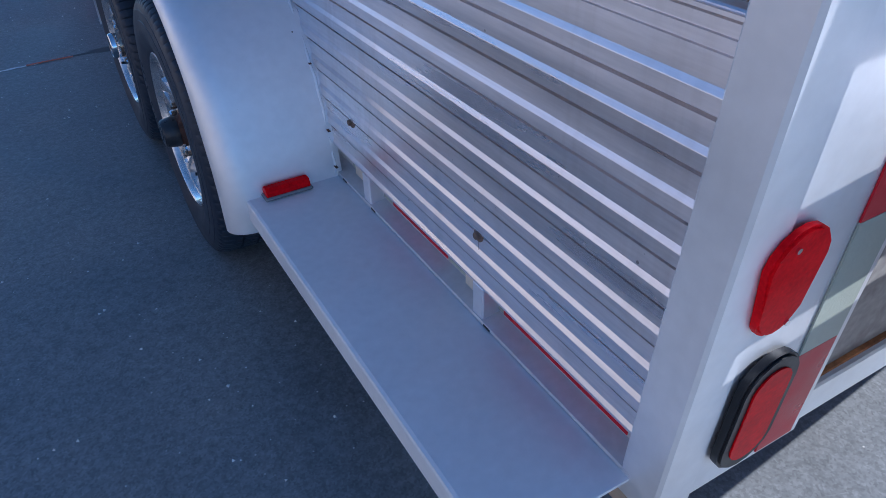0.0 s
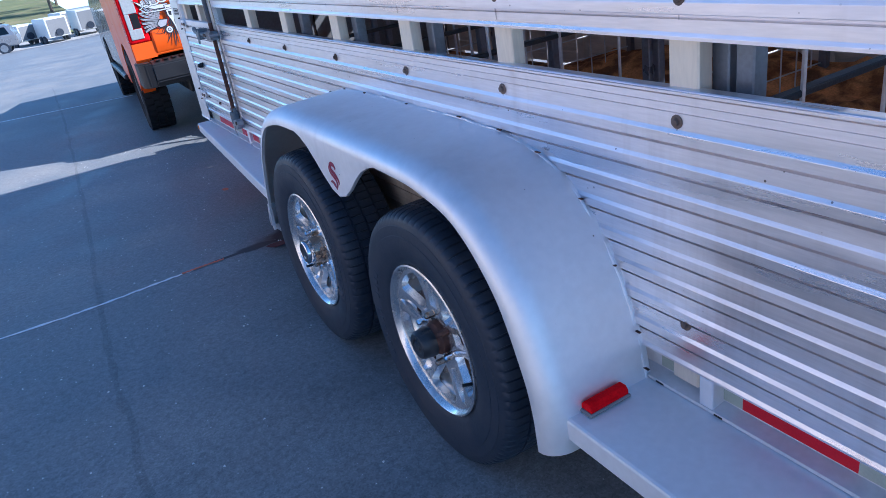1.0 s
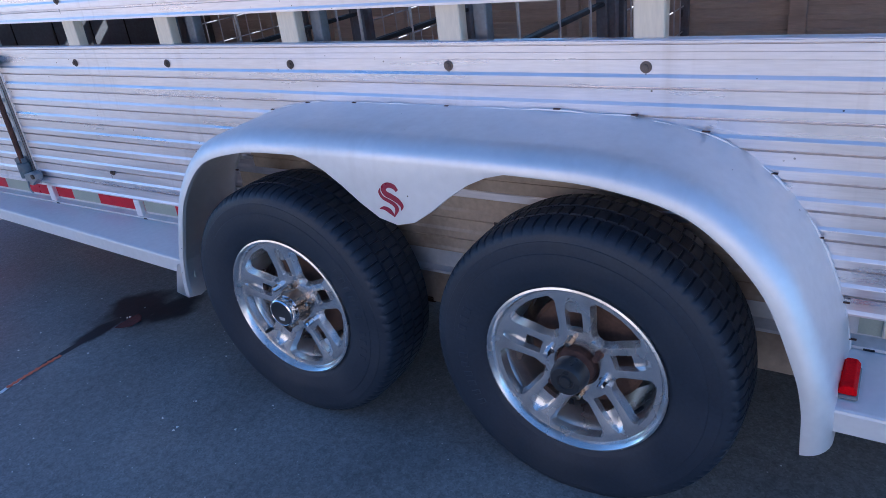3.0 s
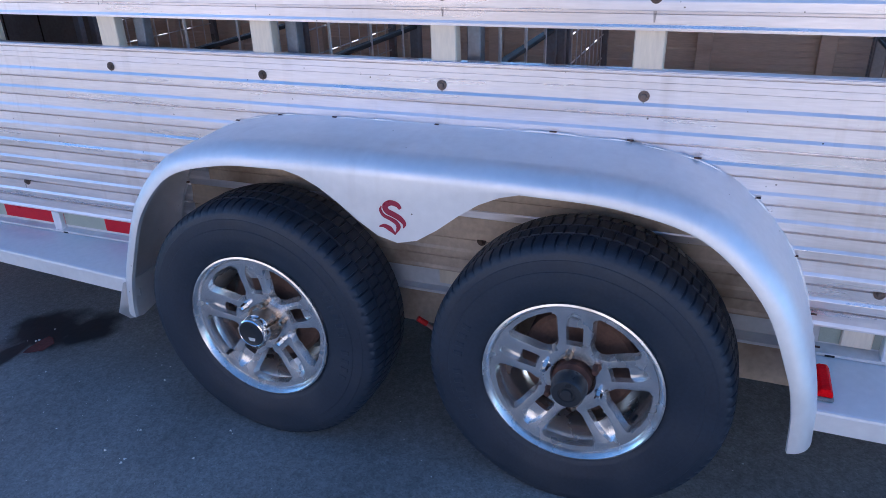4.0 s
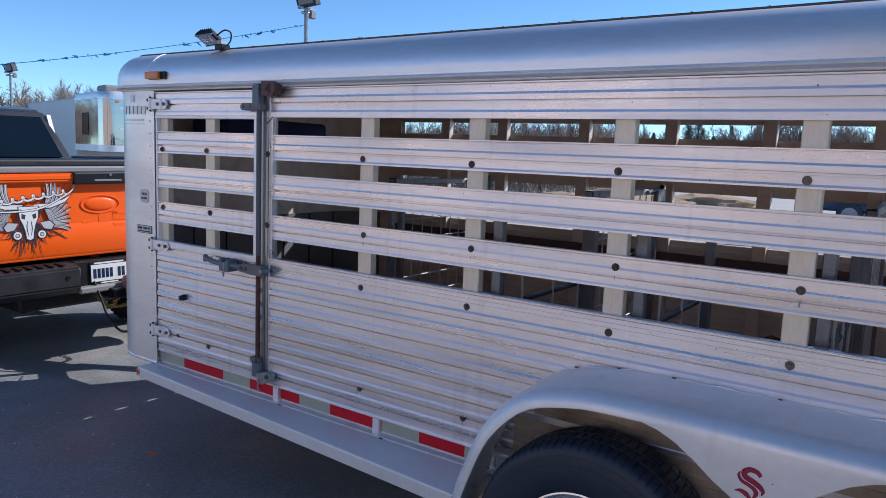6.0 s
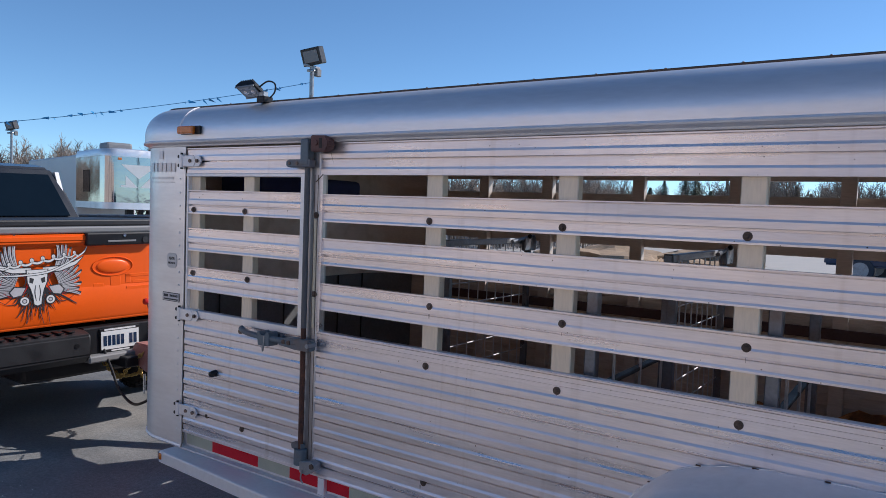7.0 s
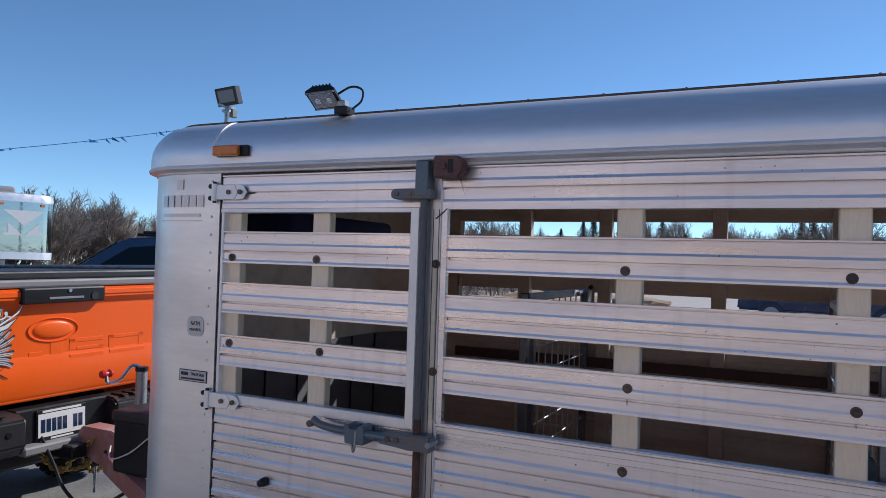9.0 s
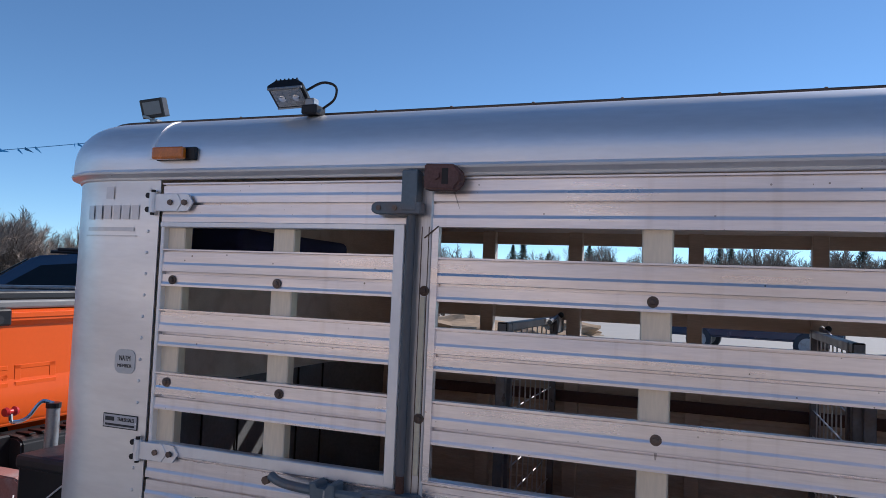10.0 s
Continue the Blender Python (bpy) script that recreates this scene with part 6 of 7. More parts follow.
    low = [(2.42, 0.55), (2.42, 1.58), (4.95, 1.52), (5.95, 1.38), (6.02, 1.05), (6.0, 0.62), (5.45, 0.6)]
    arch = [(4.88 + 0.48 * math.cos(radians(a)), 0.44 + 0.48 * math.sin(radians(a))) for a in range(12, 169, 12)]
    prism(bm, low + arch, "x", -0.99, 0.99)
    bmesh.ops.bevel(bm, geom=[e for e in bm.edges if abs(abs(e.verts[0].co.x) - 0.99) < 1e-3 and abs(e.verts[0].co.x - e.verts[1].co.x) < 1e-3], offset=0.04, segments=3, affect="EDGES")
    cab = part("cab", bm, CAB_PAINT, t, "dark grey cab and bonnet", True)
    bm = bmesh.new()
    ring = lambda y0, y1, hw, z: [(-hw, y0, z), (hw, y0, z), (hw, y1, z), (-hw, y1, z)]
    sections = [ring(2.44, 4.95, 0.95, 1.56), ring(2.56, 4.62, 0.86, 1.85), ring(2.70, 4.25, 0.76, 2.10), ring(2.84, 4.05, 0.68, 2.14)]
    vs = [[bm.verts.new(p) for p in r] for r in sections]
    for a, b_ in zip(vs, vs[1:]):
        for i in range(4):
            bm.faces.new((a[i], a[(i + 1) % 4], b_[(i + 1) % 4], b_[i]))
    bm.faces.new(vs[-1])
    bm.faces.new(vs[0][::-1])
    bmesh.ops.bevel(bm, geom=list(bm.edges), offset=0.025, segments=2, affect="EDGES")
    part("cab_roof", bm, BLACK_PAINT, cab, "black cab roof and pillars", True)
    def pane(pts, name="cab_window"):
        b2 = bmesh.new()
        b2.faces.new([b2.verts.new(p) for p in pts])
        b2.normal_update()
        bmesh.ops.solidify(b2, geom=list(b2.faces), thickness=0.006)
        return part(name, b2, GLASS_DARK, cab, "dark tinted glass")
    pane([(-0.84, 2.435, 1.60), (0.84, 2.435, 1.60), (0.72, 2.652, 2.03), (-0.72, 2.652, 2.03)])
    for s in (-1, 1):
        pane([(s * 0.948, 2.75, 1.62), (s * 0.948, 3.45, 1.62), (s * 0.792, 3.50, 2.03), (s * 0.792, 2.95, 2.03)])
        pane([(s * 0.948, 3.55, 1.62), (s * 0.948, 4.45, 1.62), (s * 0.792, 4.15, 2.03), (s * 0.792, 3.58, 2.03)])
        m = part("mirror", B(s * 1.02, s * 1.22, 4.20, 4.32, 1.55, 1.80, bev=0.03, seg=2), BLACK, cab)
        part("side_step", B(s * 0.92, s * 1.04, 2.0, 4.3, 0.48, 0.54, bev=0.015), BLACK, t)
        part("c_pillar_trim", prism(bmesh.new(), [(2.46, 1.60), (2.53, 1.60), (2.74, 2.06), (2.68, 2.06)], "x", s * 0.80, s * 0.84), DECAL_PALE, cab)
    part("tonneau_cover", B(-0.84, 0.84, 0.06, 2.40, 1.535, 1.585, bev=0.012, seg=2), BLACK_TEX, t, "black tonneau cover")
    for s in (-1, 1):
        part("bed_rail", B(s * 0.84, s * 0.995, 0.05, 2.40, 1.558, 1.585, bev=0.008), GREY_PLASTIC, t)
        part("cargo_rail", rod(bmesh.new(), (s * 0.90, 0.15, 1.60), (s * 0.90, 2.35, 1.60), 0.015, 10), STEEL, t)
    part("roof_rack_light", B(-0.30, 0.30, 2.92, 3.3, 2.142, 2.20, bev=0.02), BLACK, t)
    for y in (1.15, 4.88):
        for s in (-1, 1):
            bm = bmesh.new()
            lathe(bm, [(-0.10, 0.24), (-0.135, 0.30), (-0.13, 0.38), (-0.11, 0.418), (0.11, 0.418), (0.13, 0.38), (0.135, 0.30), (0.10, 0.24)], 40)
            for i in range(36):
                a = 2 * math.pi * i / 36
                for x0, x1, o in ((-0.128, -0.045, 0), (-0.038, 0.038, 0.5), (0.045, 0.128, 0)):
                    c = a + o * 2 * math.pi / 36
                    q = []
                    for rr in (0.40, 0.436):
                        for x in (x0, x1):
                            for d in (-0.058, 0.058):
                                q.append(bm.verts.new((x, rr * math.cos(c + d), rr * math.sin(c + d))))
                    for f in ((4, 5, 7, 6), (0, 1, 5, 4), (2, 3, 7, 6), (0, 2, 6, 4), (1, 3, 7, 5)):
                        bm.faces.new([q[k] for k in f])
            w = part("wheel", bm, TRUCK_RUBBER, t, "chunky all-terrain tyre on a dark rim")
            w.location = (s * 0.87, y, 0.43)
            bm = lathe(bmesh.new(), [(s * 0.10, 0.245), (s * 0.11, 0.235), (s * 0.03, 0.20), (s * 0.05, 0.06), (s * 0.06, 0.0)], 30)
            part("rim", bm, GREY_PLASTIC, w, "", True)
    part("chassis", B(-0.6, 0.6, 0.1, 5.6, 0.42, 0.62, bev=0.02), BLACK, t)


truck()


# ---- distance ----
POLISHED = mat("polished_sheet", (0.42, 0.42, 0.43), 0.07, 1.0, 0.05, 2, 30, 0.02, rough_var=0.03, wave=0.06)


def nose_trailer():
    """Polished gooseneck trailer parked beyond the truck."""
    t = thing("horse_trailer", (11.5, 22.0, ground_z(22.0)), "white horse trailer with polished gooseneck nose", "trailer")
    t.rotation_euler = (0, 0, radians(-14))
    t.scale = (0.95, 0.95, 0.97)
    z0 = 2.12
    w, L, r = 1.06, 3.2, 0.45
    plan = [(-w, L)] + [(-w + r - r * math.cos(radians(a)), r - r * math.sin(radians(a))) for a in range(0, 91, 15)] + [(w - r + r * math.sin(radians(a)), r - r * math.cos(radians(a))) for a in range(0, 91, 15)] + [(w, L)]
    bm = bmesh.new()
    sheet(bm, [[(x, y, z) for x, y in plan] for z in (z0, z0 + 1.55)], 0.01)
    n = part("nose", bm, POLISHED, t, "polished curved nose sheet", True)
    bm = bmesh.new()
    sheet(bm, [[(x * s, y + (1 - s) * 0.8, z) for x, y in plan] for s, z in ((1.015, z0 + 1.54), (1.015, z0 + 1.66), (0.96, z0 + 1.78), (0.5, z0 + 1.83), (0.02, z0 + 1.85))])
    part("nose_roof", bm, ALU_ROOF, t, "", True)
    bm = bmesh.new()
    sheet(bm, [[(x * 1.02, y - 0.01, z) for x, y in plan] for z in (z0 - 0.2, z0 + 0.02)], 0.02)
    part("nose_band", bm, ALU_SMOOTH, t, "", True)
    part("nose_floor", prism(bmesh.new(), plan, "z", z0 - 0.21, z0 - 0.16), BLACK, t)
    part("box_body", B(-w, w, L, L + 7.5, 0.5, z0 + 1.66, bev=0.05), DECAL_PALE, t, "white trailer body")
    part("side_window", B(-w - 0.01, -w + 0.01, 1.5, 2.3, z0 + 0.35, z0 + 1.1, bev=0.02), GLASS_DARK, t)
    part("roof_unit", B(-0.5, 0.4, 1.6, 2.5, z0 + 1.83, z0 + 2.1, bev=0.08, seg=2), GREY_PLASTIC, t, "grey roof air conditioner")
    part("roof_vent", B(0.0, 0.5, 3.2, 3.7, z0 + 1.8, z0 + 2.0, bev=0.04), BLACK, t)
    part("gooseneck", B(-0.12, 0.12, 0.55, 0.8, 0.6, z0 - 0.15, bev=0.02), BLACK, t)
    for y in (6.2, 7.1):
        for s in (-1, 1):
            wob = part("wheel", lathe(bmesh.new(), [(-0.12, 0.0), (-0.12, 0.38), (0.12, 0.38), (0.12, 0.0)], 24), RUBBER, t)
            wob.location = (s * 0.95, y, 0.38)
    def sign(pts):
        part("nose_sign", prism(bmesh.new(), [(x + 0.05, z0 + z) for x, z in pts], "y", -0.012, -0.004), WHITE, n, "white angular sign shape")
    sign([(-0.55, 1.28), (0.62, 1.28), (0.04, 0.82)])
    sign([(-0.40, 0.92), (-0.40, 0.60), (-0.55, 0.60), (-0.55, 0.53), (0.0, 0.53)])
    sign([(0.48, 0.92), (0.08, 0.53), (0.62, 0.53), (0.62, 0.60), (0.48, 0.60)])
    for x in (-0.55, 0.62):
        part("marker_lamp", B(x - 0.06, x + 0.06, -0.04, -0.01, z0 + 1.42, z0 + 1.5, bev=0.01), AMBER, t)


nose_trailer()


def car(name, at, yaw, paint, label, size=1.0):
    """A parked sport utility vehicle: body, cabin with glass, wheels."""
    t = thing(name, at, label, "car")
    t.rotation_euler = (0, 0, radians(yaw))
    body = [(-2.35, 0.45), (-2.38, 0.95), (-2.30, 1.12), (0.75, 1.10), (1.0, 1.06), (2.15, 0.95), (2.35, 0.80), (2.38, 0.45)]
    bm = prism(bmesh.new(), body, "y", -0.93, 0.93)
    bmesh.ops.bevel(bm, geom=list(bm.edges), offset=0.06, segments=3, affect="EDGES")
    b = part("body", bm, paint, t, "", True)
    cabin = [(-2.28, 1.08), (-2.05, 1.62), (-1.8, 1.73), (-0.5, 1.76), (0.1, 1.70), (0.95, 1.08)]
    bm = bmesh.new()
    lo = [bm.verts.new((x, -0.88 + 0.16 * (z - 1.08) / 0.68, z)) for x, z in cabin]
    hi = [bm.verts.new((x, 0.88 - 0.16 * (z - 1.08) / 0.68, z)) for x, z in cabin]
    k = len(cabin)
    for i in range(k):
        bm.faces.new((lo[i], lo[(i + 1) % k], hi[(i + 1) % k], hi[i]))
    bm.faces.new(lo)
    bm.faces.new(hi[::-1])
    bmesh.ops.bevel(bm, geom=list(bm.edges), offset=0.035, segments=2, affect="EDGES")
    part("cabin", bm, paint, t, "", True)
    for s in (-1, 1):
        for q in ([(-2.0, 1.16), (-1.85, 1.60), (-1.22, 1.64), (-1.22, 1.16)], [(-1.12, 1.16), (-1.12, 1.64), (-0.40, 1.64), (-0.40, 1.16)], [(-0.30, 1.16), (-0.30, 1.64), (0.05, 1.60), (0.70, 1.16)]):
            bm = bmesh.new()
            bm.faces.new([bm.verts.new((x, s * (0.886 - 0.16 * (z - 1.08) / 0.68), z)) for x, z in q])
            bm.normal_update()
            bmesh.ops.solidify(bm, geom=list(bm.faces), thickness=0.012)
            part("window", bm, GLASS_DARK, t)
        part("roof_bar", rod(bmesh.new(), (-1.8, s * 0.62, 1.80), (-0.1, s * 0.62, 1.78), 0.02, 8), BLACK, t)
        for x in (-1.45, 1.42):
            w = part("wheel", lathe(bmesh.new(), [(-0.11, 0.0), (-0.11, 0.2), (-0.11, 0.34), (-0.09, 0.36), (0.09, 0.36), (0.11, 0.34), (0.11, 0.0)], 28), RUBBER, t)
            w.location = (x, s * 0.84, 0.36)
            w.rotation_euler = (0, 0, radians(90))
            part("rim", lathe(bmesh.new(), [(-0.115, 0.0), (-0.115, 0.22), (0.115, 0.22), (0.115, 0.0)], 24), STEEL, w)
    bm = bmesh.new()
    bm.faces.new([bm.verts.new(p) for p in ((0.16, -0.66, 1.66), (0.16, 0.66, 1.66), (0.92, 0.80, 1.13), (0.92, -0.80, 1.13))])
    bm.normal_update()
    bmesh.ops.solidify(bm, geom=list(bm.faces), thickness=0.012)
    part("windscreen", bm, GLASS_DARK, t)
    return t


car("suv", (5.6, 10.5, ground_z(10.5)), 142, NAVY_PAINT, "dark blue sport utility vehicle parked beyond the truck").scale = (1.2, 1.2, 1.2)


def row_trailer(at, yaw, h, L, paint, label):
    t = thing("cargo_trailer", at, label, "trailer", "trailers along the grass")
    t.rotation_euler = (0, 0, radians(yaw))
    t.scale = (0.76, 0.76, 0.76)
    part("box", B(-1.05, 1.05, -L / 2, L / 2, 0.5, h, bev=0.06, seg=2), paint, t)
    part("rear_panel", B(-0.9, 0.9, -L / 2 - 0.02, -L / 2, 0.6, h - 0.15, bev=0.01), GREY_PLASTIC, t)
    part("spare_wheel", lathe(bmesh.new(), [(-0.1, 0.0), (-0.1, 0.34), (0.1, 0.34), (0.1, 0.0)], 20), RUBBER, t).matrix_basis = pose(0, -L / 2 - 0.1, 0.9, 0, 0, 90)
    for s in (-1, 1):
        for y in (-0.45, 0.45):
            w = part("wheel", lathe(bmesh.new(), [(-0.1, 0.0), (-0.1, 0.36), (0.1, 0.36), (0.1, 0.0)], 20), RUBBER, t)
            w.location = (s * 1.08, y, 0.36)
    part("drawbar", B(-0.06, 0.06, L / 2, L / 2 + 1.2, 0.45, 0.55), BLACK, t)


for x, y, yaw, h, L, m, lab in ((2.0, 61.0, 16, 2.3, 3.4, WHITE, "white enclosed cargo trailer parked at the grass edge"), (4.5, 63.0, 8, 2.45, 3.8, DECAL_PALE, "pale grey enclosed cargo trailer parked at the grass edge"), (3.5, 67.0, 20, 2.3, 3.0, WHITE, "white enclosed cargo trailer parked behind another"), (-0.1, 63.0, 30, 2.0, 3.0, WHITE, "small white cargo trailer parked at the grass edge"), (-4.8, 65.0, 25, 2.4, 4.0, DECAL_PALE, "pale grey cargo trailer parked at the grass edge")):
    row_trailer((x, y, far_z(y)), yaw, h, L, m, lab)
car("parked_car", (-2.7, 54.0, far_z(54)), 172, SILVER_PAINT, "pale grey parked car at the edge of the lot")

bm = sheet(bmesh.new(), [[(x, y, far_z(60) + dz) for x in (-60, -20, 0, 5.5)] for y, dz in ((67.5, 0.02), (76, 0.40), (92, 1.1), (135, 2.6))])
tagged(part("grass", bm, GRASS), "sunlit winter grass bank behind the lot", "grass", kind="structure")
bm = sheet(bmesh.new(), [[(x, y, far_z(y) + 0.014) for x in (-40, -12, 0, 5.5)] for y in (52.5, 55, 60, 67.6)])
tagged(part("gravel_strip", bm, CONCRETE), "pale gravel strip at the lot edge", "gravel", kind="structure")
bm = sheet(bmesh.new(), [[(x, y, ground_z(y) + 0.012) for x in (14, 30, 52)] for y in (-30, -10, 5, 14, 26)])
tagged(part("concrete_yard", bm, CONCRETE), "pale sunlit concrete yard", "concrete", kind="structure")


def dirt_pile(at, s):
    bm = bmesh.new()
    bmesh.ops.create_icosphere(bm, subdivisions=4, radius=1)
    for v in bm.verts:
        k = noise.noise(v.co * 2.2 + Vector(at)) * 0.35 + noise.noise(v.co * 6) * 0.12
        v.co = Vector((v.co.x * 3.2 * (1 + k), v.co.y * 2.6 * (1 + k), max(0, v.co.z) * 0.75 * (1 + k)))
    ob = part("dirt_mound", bm, DIRT)
    ob.location = at
    ob.scale = (s, s, s)
    tagged(ob, "brown heap of dirt and rubble in the yard", "dirt mound")


dirt_pile((24.5, 11.2, ground_z(11)), 1.0)
dirt_pile((28.0, 8.0, ground_z(8)), 0.8)
car("parked_car", (21.5, 0.6, ground_z(0.6)), 80, NAVY_PAINT, "dark blue car parked in the concrete yard")
car("parked_car", (22.5, -5.6, ground_z(-5.6)), 84, WHITE, "white car parked in the concrete yard")


# bare trees and pines
def limb(bm, p, q, r, n, r2):
    """An open tapered stick."""
    d = (q - p).normalized()
    a = d.orthogonal().normalized()
    b = d.cross(a)
    lo, hi = [], []
    for k in range(n):
        o = math.cos(2 * math.pi * k / n) * a + math.sin(2 * math.pi * k / n) * b
        lo.append(bm.verts.new(p + o * r))
        hi.append(bm.verts.new(q + o * r2))
    for k in range(n):
        bm.faces.new((lo[k], lo[(k + 1) % n], hi[(k + 1) % n], hi[k]))


def tree_meshes(seed, h):
    rnd = random.Random(seed)
    wood, twig = bmesh.new(), bmesh.new()
    def grow(p, d, L, r, level):
        q = p + d * L
        limb(wood if level < 3 else twig, p, q, r, 6 if level < 2 else 3, r * 0.65)
        if level == 4:
            return
        n = (6, 5, 5, 6)[level]
        for i in range(n):
            f = 0.35 + 0.65 * (i + rnd.random()) / n
            a = rnd.uniform(0, 6.283)
            side = d.orthogonal().normalized()
            side = Matrix.Rotation(a, 3, d) @ side
            nd = (d * rnd.uniform(0.55, 1.0) + side * rnd.uniform(0.45, 0.85) + Vector((0, 0, 0.25))).normalized()
            grow(p + d * (L * f), nd, L * rnd.uniform(0.48, 0.68), r * (0.5 if level < 2 else 0.56), level + 1)
        if level < 3:
            grow(q, (d + Vector((rnd.uniform(-.25, .25), rnd.uniform(-.25, .25), 0.1))).normalized(), L * 0.6, r * 0.6, level + 1)
    grow(Vector((0, 0, -0.2)), Vector((0, 0, 1)), h * 0.42, h * 0.017, 0)
    return wood, twig


def make_tree(seed, h, at, s):
    t = thing("bare_tree", at, "leafless deciduous tree with fine grey-brown twigs", "tree", "trees behind the lot")
    t.scale = (s, s, s)
    a, b = tree_meshes(seed, h)
    part("trunk", a, BARK, t)
    part("crown", b, TWIGS, t, "dense bare twigs")
    return t


def make_pine(seed, h, at):
    rnd = random.Random(seed)
    t = thing("pine_tree", at, "dark green conifer with ragged outline", "tree", "conifers behind the yard")
    part("trunk", rod(bmesh.new(), (0, 0, -0.2), (0, 0, h), h * 0.02, 8, 0.02), BARK, t)
    bm = bmesh.new()
    for i in range(3800):
        f = rnd.random() ** 0.8
        z = h * (0.12 + 0.88 * f)
        R = h * 0.23 * (1 - f) ** 0.9 * rnd.uniform(0.1, 1.5) * (0.8 + 0.35 * math.sin(f * 23 + seed)) + 0.05
        a = rnd.uniform(0, 6.283)
        c = Vector((R * math.cos(a), R * math.sin(a), z - 0.25 * R))
        u = Vector((math.cos(a), math.sin(a), -0.35)) * rnd.uniform(0.12, 0.36) * (1.15 - 0.8 * f)
        v = Vector((-math.sin(a), math.cos(a), rnd.uniform(-.3, .3))) * rnd.uniform(0.02, 0.07)
        bm.faces.new([bm.verts.new(c - u * 0.5), bm.verts.new(c + v), bm.verts.new(c + u), bm.verts.new(c - v)])
    part("crown", bm, PINE, t, "dark green needles")
    return t


rnd = random.Random(77)
protos = [make_tree(i + 1, 8.0, (0, 0, 0), 1.0) for i in range(4)]
spots = []
for i in range(170):                                  # belt behind truck and yard
    az = radians(14 + i * 0.325 + rnd.uniform(-0.5, 0.5))
    D = rnd.uniform(44, 66)
    spots.append((D * math.sin(az) - 2, D * math.cos(az) + 1, (rnd.uniform(0.78, 1.02) if i < 80 else rnd.uniform(0.62, 0.85)) * D / 58))
for i in range(110):                                  # row beyond the yard
    az = radians(62 + i * 0.395 + rnd.uniform(-0.5, 0.5))
    D = rnd.uniform(60, 84)
    spots.append((D * math.sin(az) - 2, D * math.cos(az) + 1, rnd.uniform(0.60, 0.90)))
for i in range(12):                                  # behind the grass bank
    spots.append((rnd.uniform(-14, 16), rnd.uniform(88, 106), rnd.uniform(1.1, 1.4)))
for i, (x, y, s) in enumerate(spots):
    z = -1.6 if y > 84 and x < 17 else ground_z(y)
    m = pose(x, y, z, 0, 0, rnd.uniform(0, 360))
    if i < 4:
        protos[i].scale = (s, s, s)
        protos[i].location = (x, y, z)
        protos[i].rotation_euler = (0, 0, rnd.uniform(0, 6))
    else:
        protos[i % 4].scale, keep = (s, s, s), tuple(protos[i % 4].scale)
        copy_thing(protos[i % 4], m)
        protos[i % 4].scale = keep
brush = bmesh.new()
for i in range(9000):
    az = radians(rnd.uniform(12, 104))
    D = rnd.uniform(42, 64) if az < 1.2 else rnd.uniform(56, 70)
    x, y = D * math.sin(az) - 2, D * math.cos(az) + 1
    h = rnd.uniform(0.5, 2.6)
    z = ground_z(y)
    d = Vector((rnd.uniform(-0.5, 0.5), rnd.uniform(-0.5, 0.5), 1)) * h
    w = Vector((rnd.uniform(-1, 1), rnd.uniform(-1, 1), 0)) * 0.03
    p = Vector((x, y, z - 0.05))
    brush.faces.new([brush.verts.new(p - w), brush.verts.new(p + w), brush.verts.new(p + d)])
tagged(part("brush", brush, TWIGS), "brown leafless brush below the trees", "brush", kind="stuff")
pine = None
for i in range(36):
    az = radians(rnd.uniform(57, 104))
    D = rnd.uniform(56, 82)
    x, y = D * math.sin(az) - 2, D * math.cos(az) + 1
    if i % 2 == 0:
        pine = make_pine(5 + i, rnd.uniform(3.4, 7.0), (x, y, ground_z(y)))
    else:
        copy_thing(pine, pose(x, y, ground_z(y), 0, 0, rnd.uniform(0, 360)))


WORN_LAMP = mat("weathered_lamp_housing", (0.035, 0.035, 0.036), 0.45, 0.3, 0.2, 6, 60, 0.05)


def pole_lamp(at, h):
    t = thing("pole_lamp", at, "floodlight on a slim grey lot pole", "lamp post", "lot floodlights")
    part("pole", rod(bmesh.new(), (0, 0, 0), (0, 0, h), 0.06, 10), STEEL, t)
    part("arm", rod(bmesh.new(), (-0.25, -0.1, h - 0.18), (0.1, 0.0, h - 0.12), 0.04, 8), STEEL, t)
    bm = B(-0.28, 0.28, -0.17, 0.17, -0.20, 0.26, bev=0.02)
    bm.transform(pose(0, -0.05, h + 0.22, 14, -10, -72))
    hd = part("lamp_head", bm, WORN_LAMP, t)
    part("cross_arm", B(-0.30, 0.30, -0.03, 0.03, h - 0.05, h + 0.01, bev=0.008), STEEL, t)
    part("ballast", B(0.12, 0.30, -0.08, 0.06, h - 0.26, h - 0.06, bev=0.015), GREY_PLASTIC, t)
    bm = B(-0.21, 0.21, -0.185, -0.165, -0.12, 0.19, bev=0.005)
    bm.transform(pose(0, -0.05, h + 0.22, 14, -10, -72))
    part("lamp_glass", bm, GREY_PLASTIC, hd)
    part("sensor", rod(bmesh.new(), (0, -0.05, h + 0.35), (0, -0.05, h + 0.45), 0.04, 8), WHITE, t)


pole_lamp((12.2, 14.9, ground_z(14.9)), 5.40 - ground_z(14.9))
pole_lamp((16.6, 41.5, ground_z(41.5)), 5.0 - ground_z(41.5))


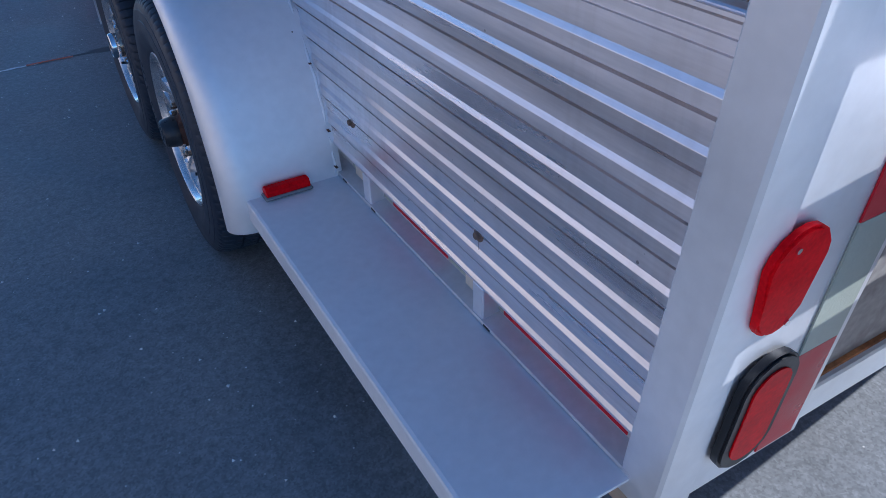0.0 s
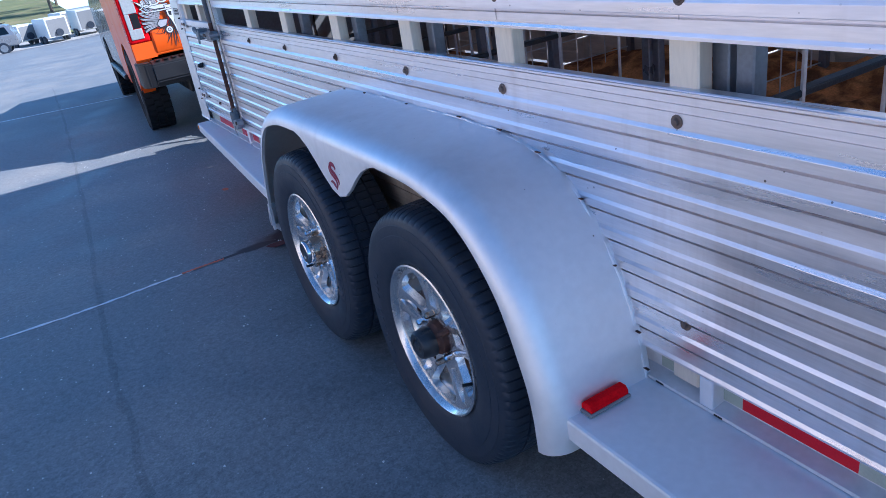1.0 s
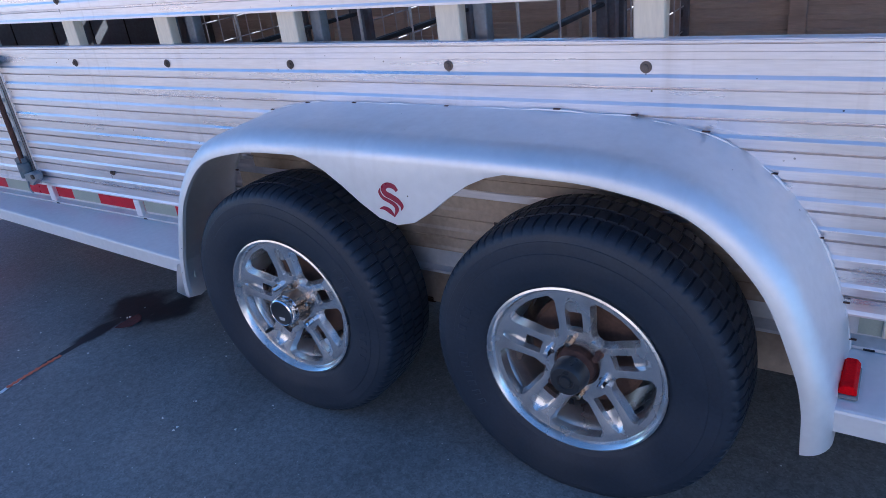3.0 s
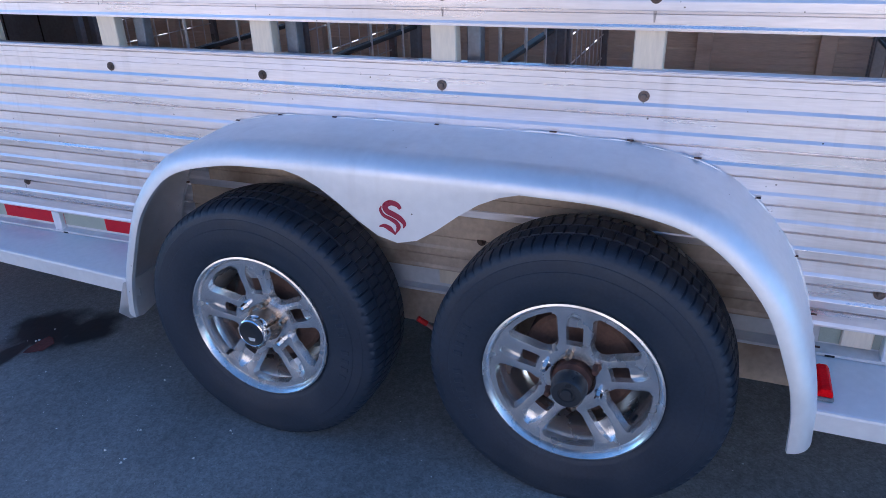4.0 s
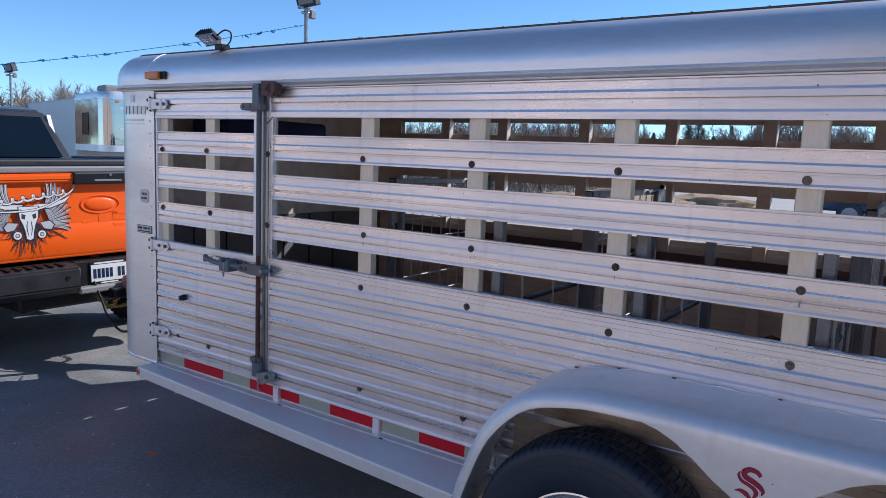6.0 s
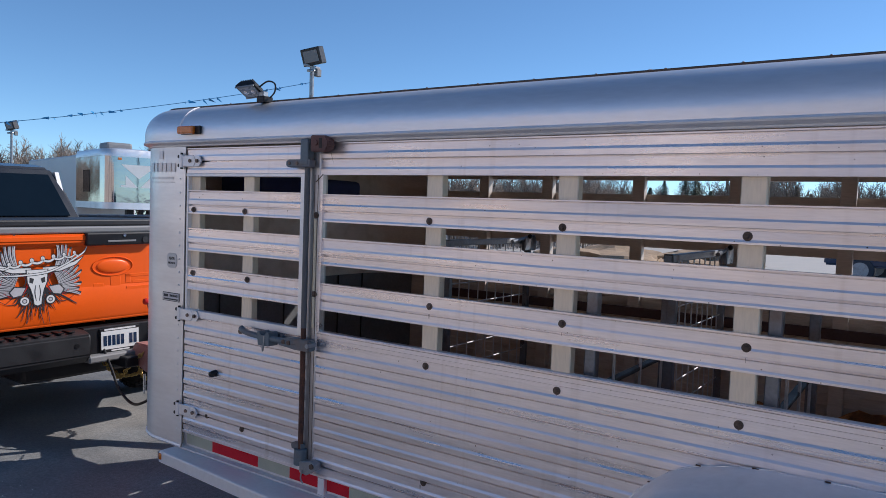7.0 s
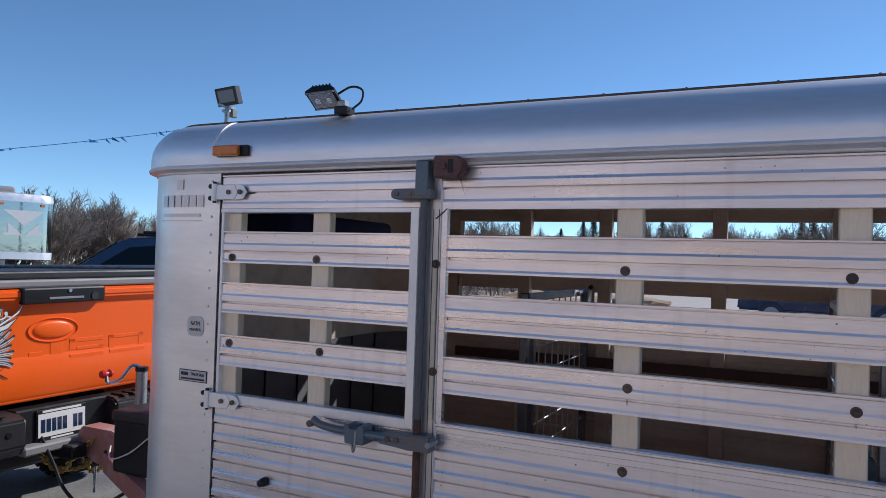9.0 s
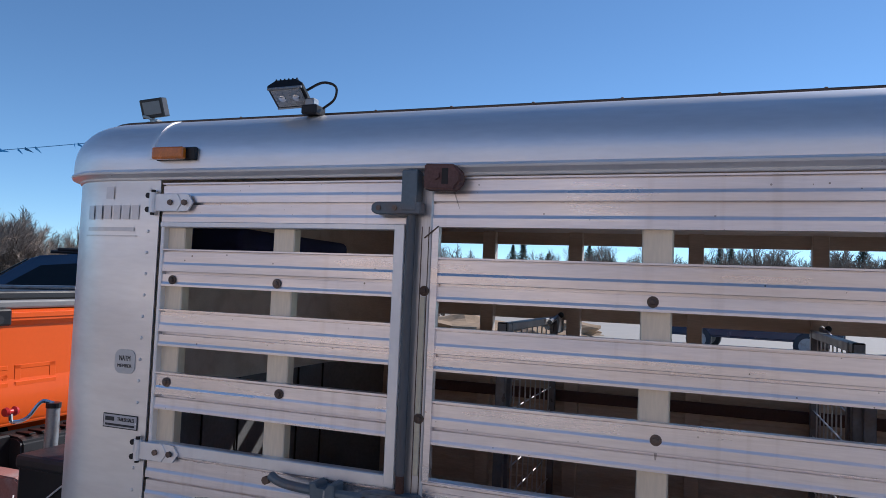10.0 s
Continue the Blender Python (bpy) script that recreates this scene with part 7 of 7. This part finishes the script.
def bunting():
    a, b = Vector((12.2, 14.9, 4.95)), Vector((16.0, 41.0, 4.8))
    b = a + (Vector((6.5, 17.9, 3.72)) - a) * 2.2
    pts = []
    for i in range(41):
        f = i / 40
        p = a.lerp(b, f)
        p.z -= 0.35 * 4 * f * (1 - f)
        pts.append(p)
    t = part("bunting", tube(bmesh.new(), pts, 0.008, 5), BUNTING_BLUE, None, "")
    tagged(t, "string of tattered blue foil pennants", "bunting")
    r2 = random.Random(8)
    for i in range(60):
        f = r2.random()
        p = a.lerp(b, f)
        p.z -= 0.35 * 4 * f * (1 - f)
        bm = bmesh.new()
        d = Vector((r2.uniform(-0.18, 0.18), r2.uniform(-0.18, 0.18), r2.uniform(-0.12, 0.03)))
        w = Vector((0, 0, 0.035))
        bm.faces.new([bm.verts.new(p - w), bm.verts.new(p + w), bm.verts.new(p + d * 0.6 + w * 0.6), bm.verts.new(p + d)])
        part("pennant", bm, BUNTING_BLUE, t)


bunting()


def fence():
    t = thing("rail_fence", (14.5, 24.5, ground_z(24.5)), "dark rail fence beyond the parked trailer", "fence")
    for i in range(5):
        part("post", B(i * 1.6 - 0.05, i * 1.6 + 0.05, -0.05, 0.05, 0, 1.45), WOOD, t)
    for z in (0.5, 0.9, 1.35):
        part("rail", B(-0.1, 6.5, -0.02, 0.02, z - 0.05, z + 0.05), WOOD, t)


fence()
# unseen wall added behind the camera to bounce sunlight; it closes the lot
STUCCO = [mat("tan_stucco", (0.60, 0.49, 0.415), 0.85, 0.0, 0.06, 0.7, 30, 0.05), mat("cream_stucco", (0.77, 0.64, 0.54), 0.85, 0.0, 0.06, 0.7, 30, 0.05), mat("brown_stucco", (0.45, 0.36, 0.295), 0.85, 0.0, 0.06, 0.7, 30, 0.05)]
bounce = thing("building_wall", (-11, 0, 0), "unseen plain bounce wall in tan, cream and brown sections", "wall", kind="structure")
# plain sections, some set forward; tones vary to streak the reflections
for y0, y1, ahead, k in ((-22, -9, 0, 0), (-9, -7.6, 0.4, 1), (-7.6, -2.2, 0, 0), (-2.2, -0.6, 0.4, 1), (-0.6, 3.6, 0, 2), (3.6, 5.0, 0.4, 1), (5.0, 8.6, 0, 0), (8.6, 10.2, 0.4, 1), (10.2, 14.5, 0, 2), (14.5, 16.2, 0.4, 1), (16.2, 28, 0, 0)):
    part("wall_section", B(-0.3, ahead, y0, y1, -1.2, 4.3), STUCCO[k], bounce)
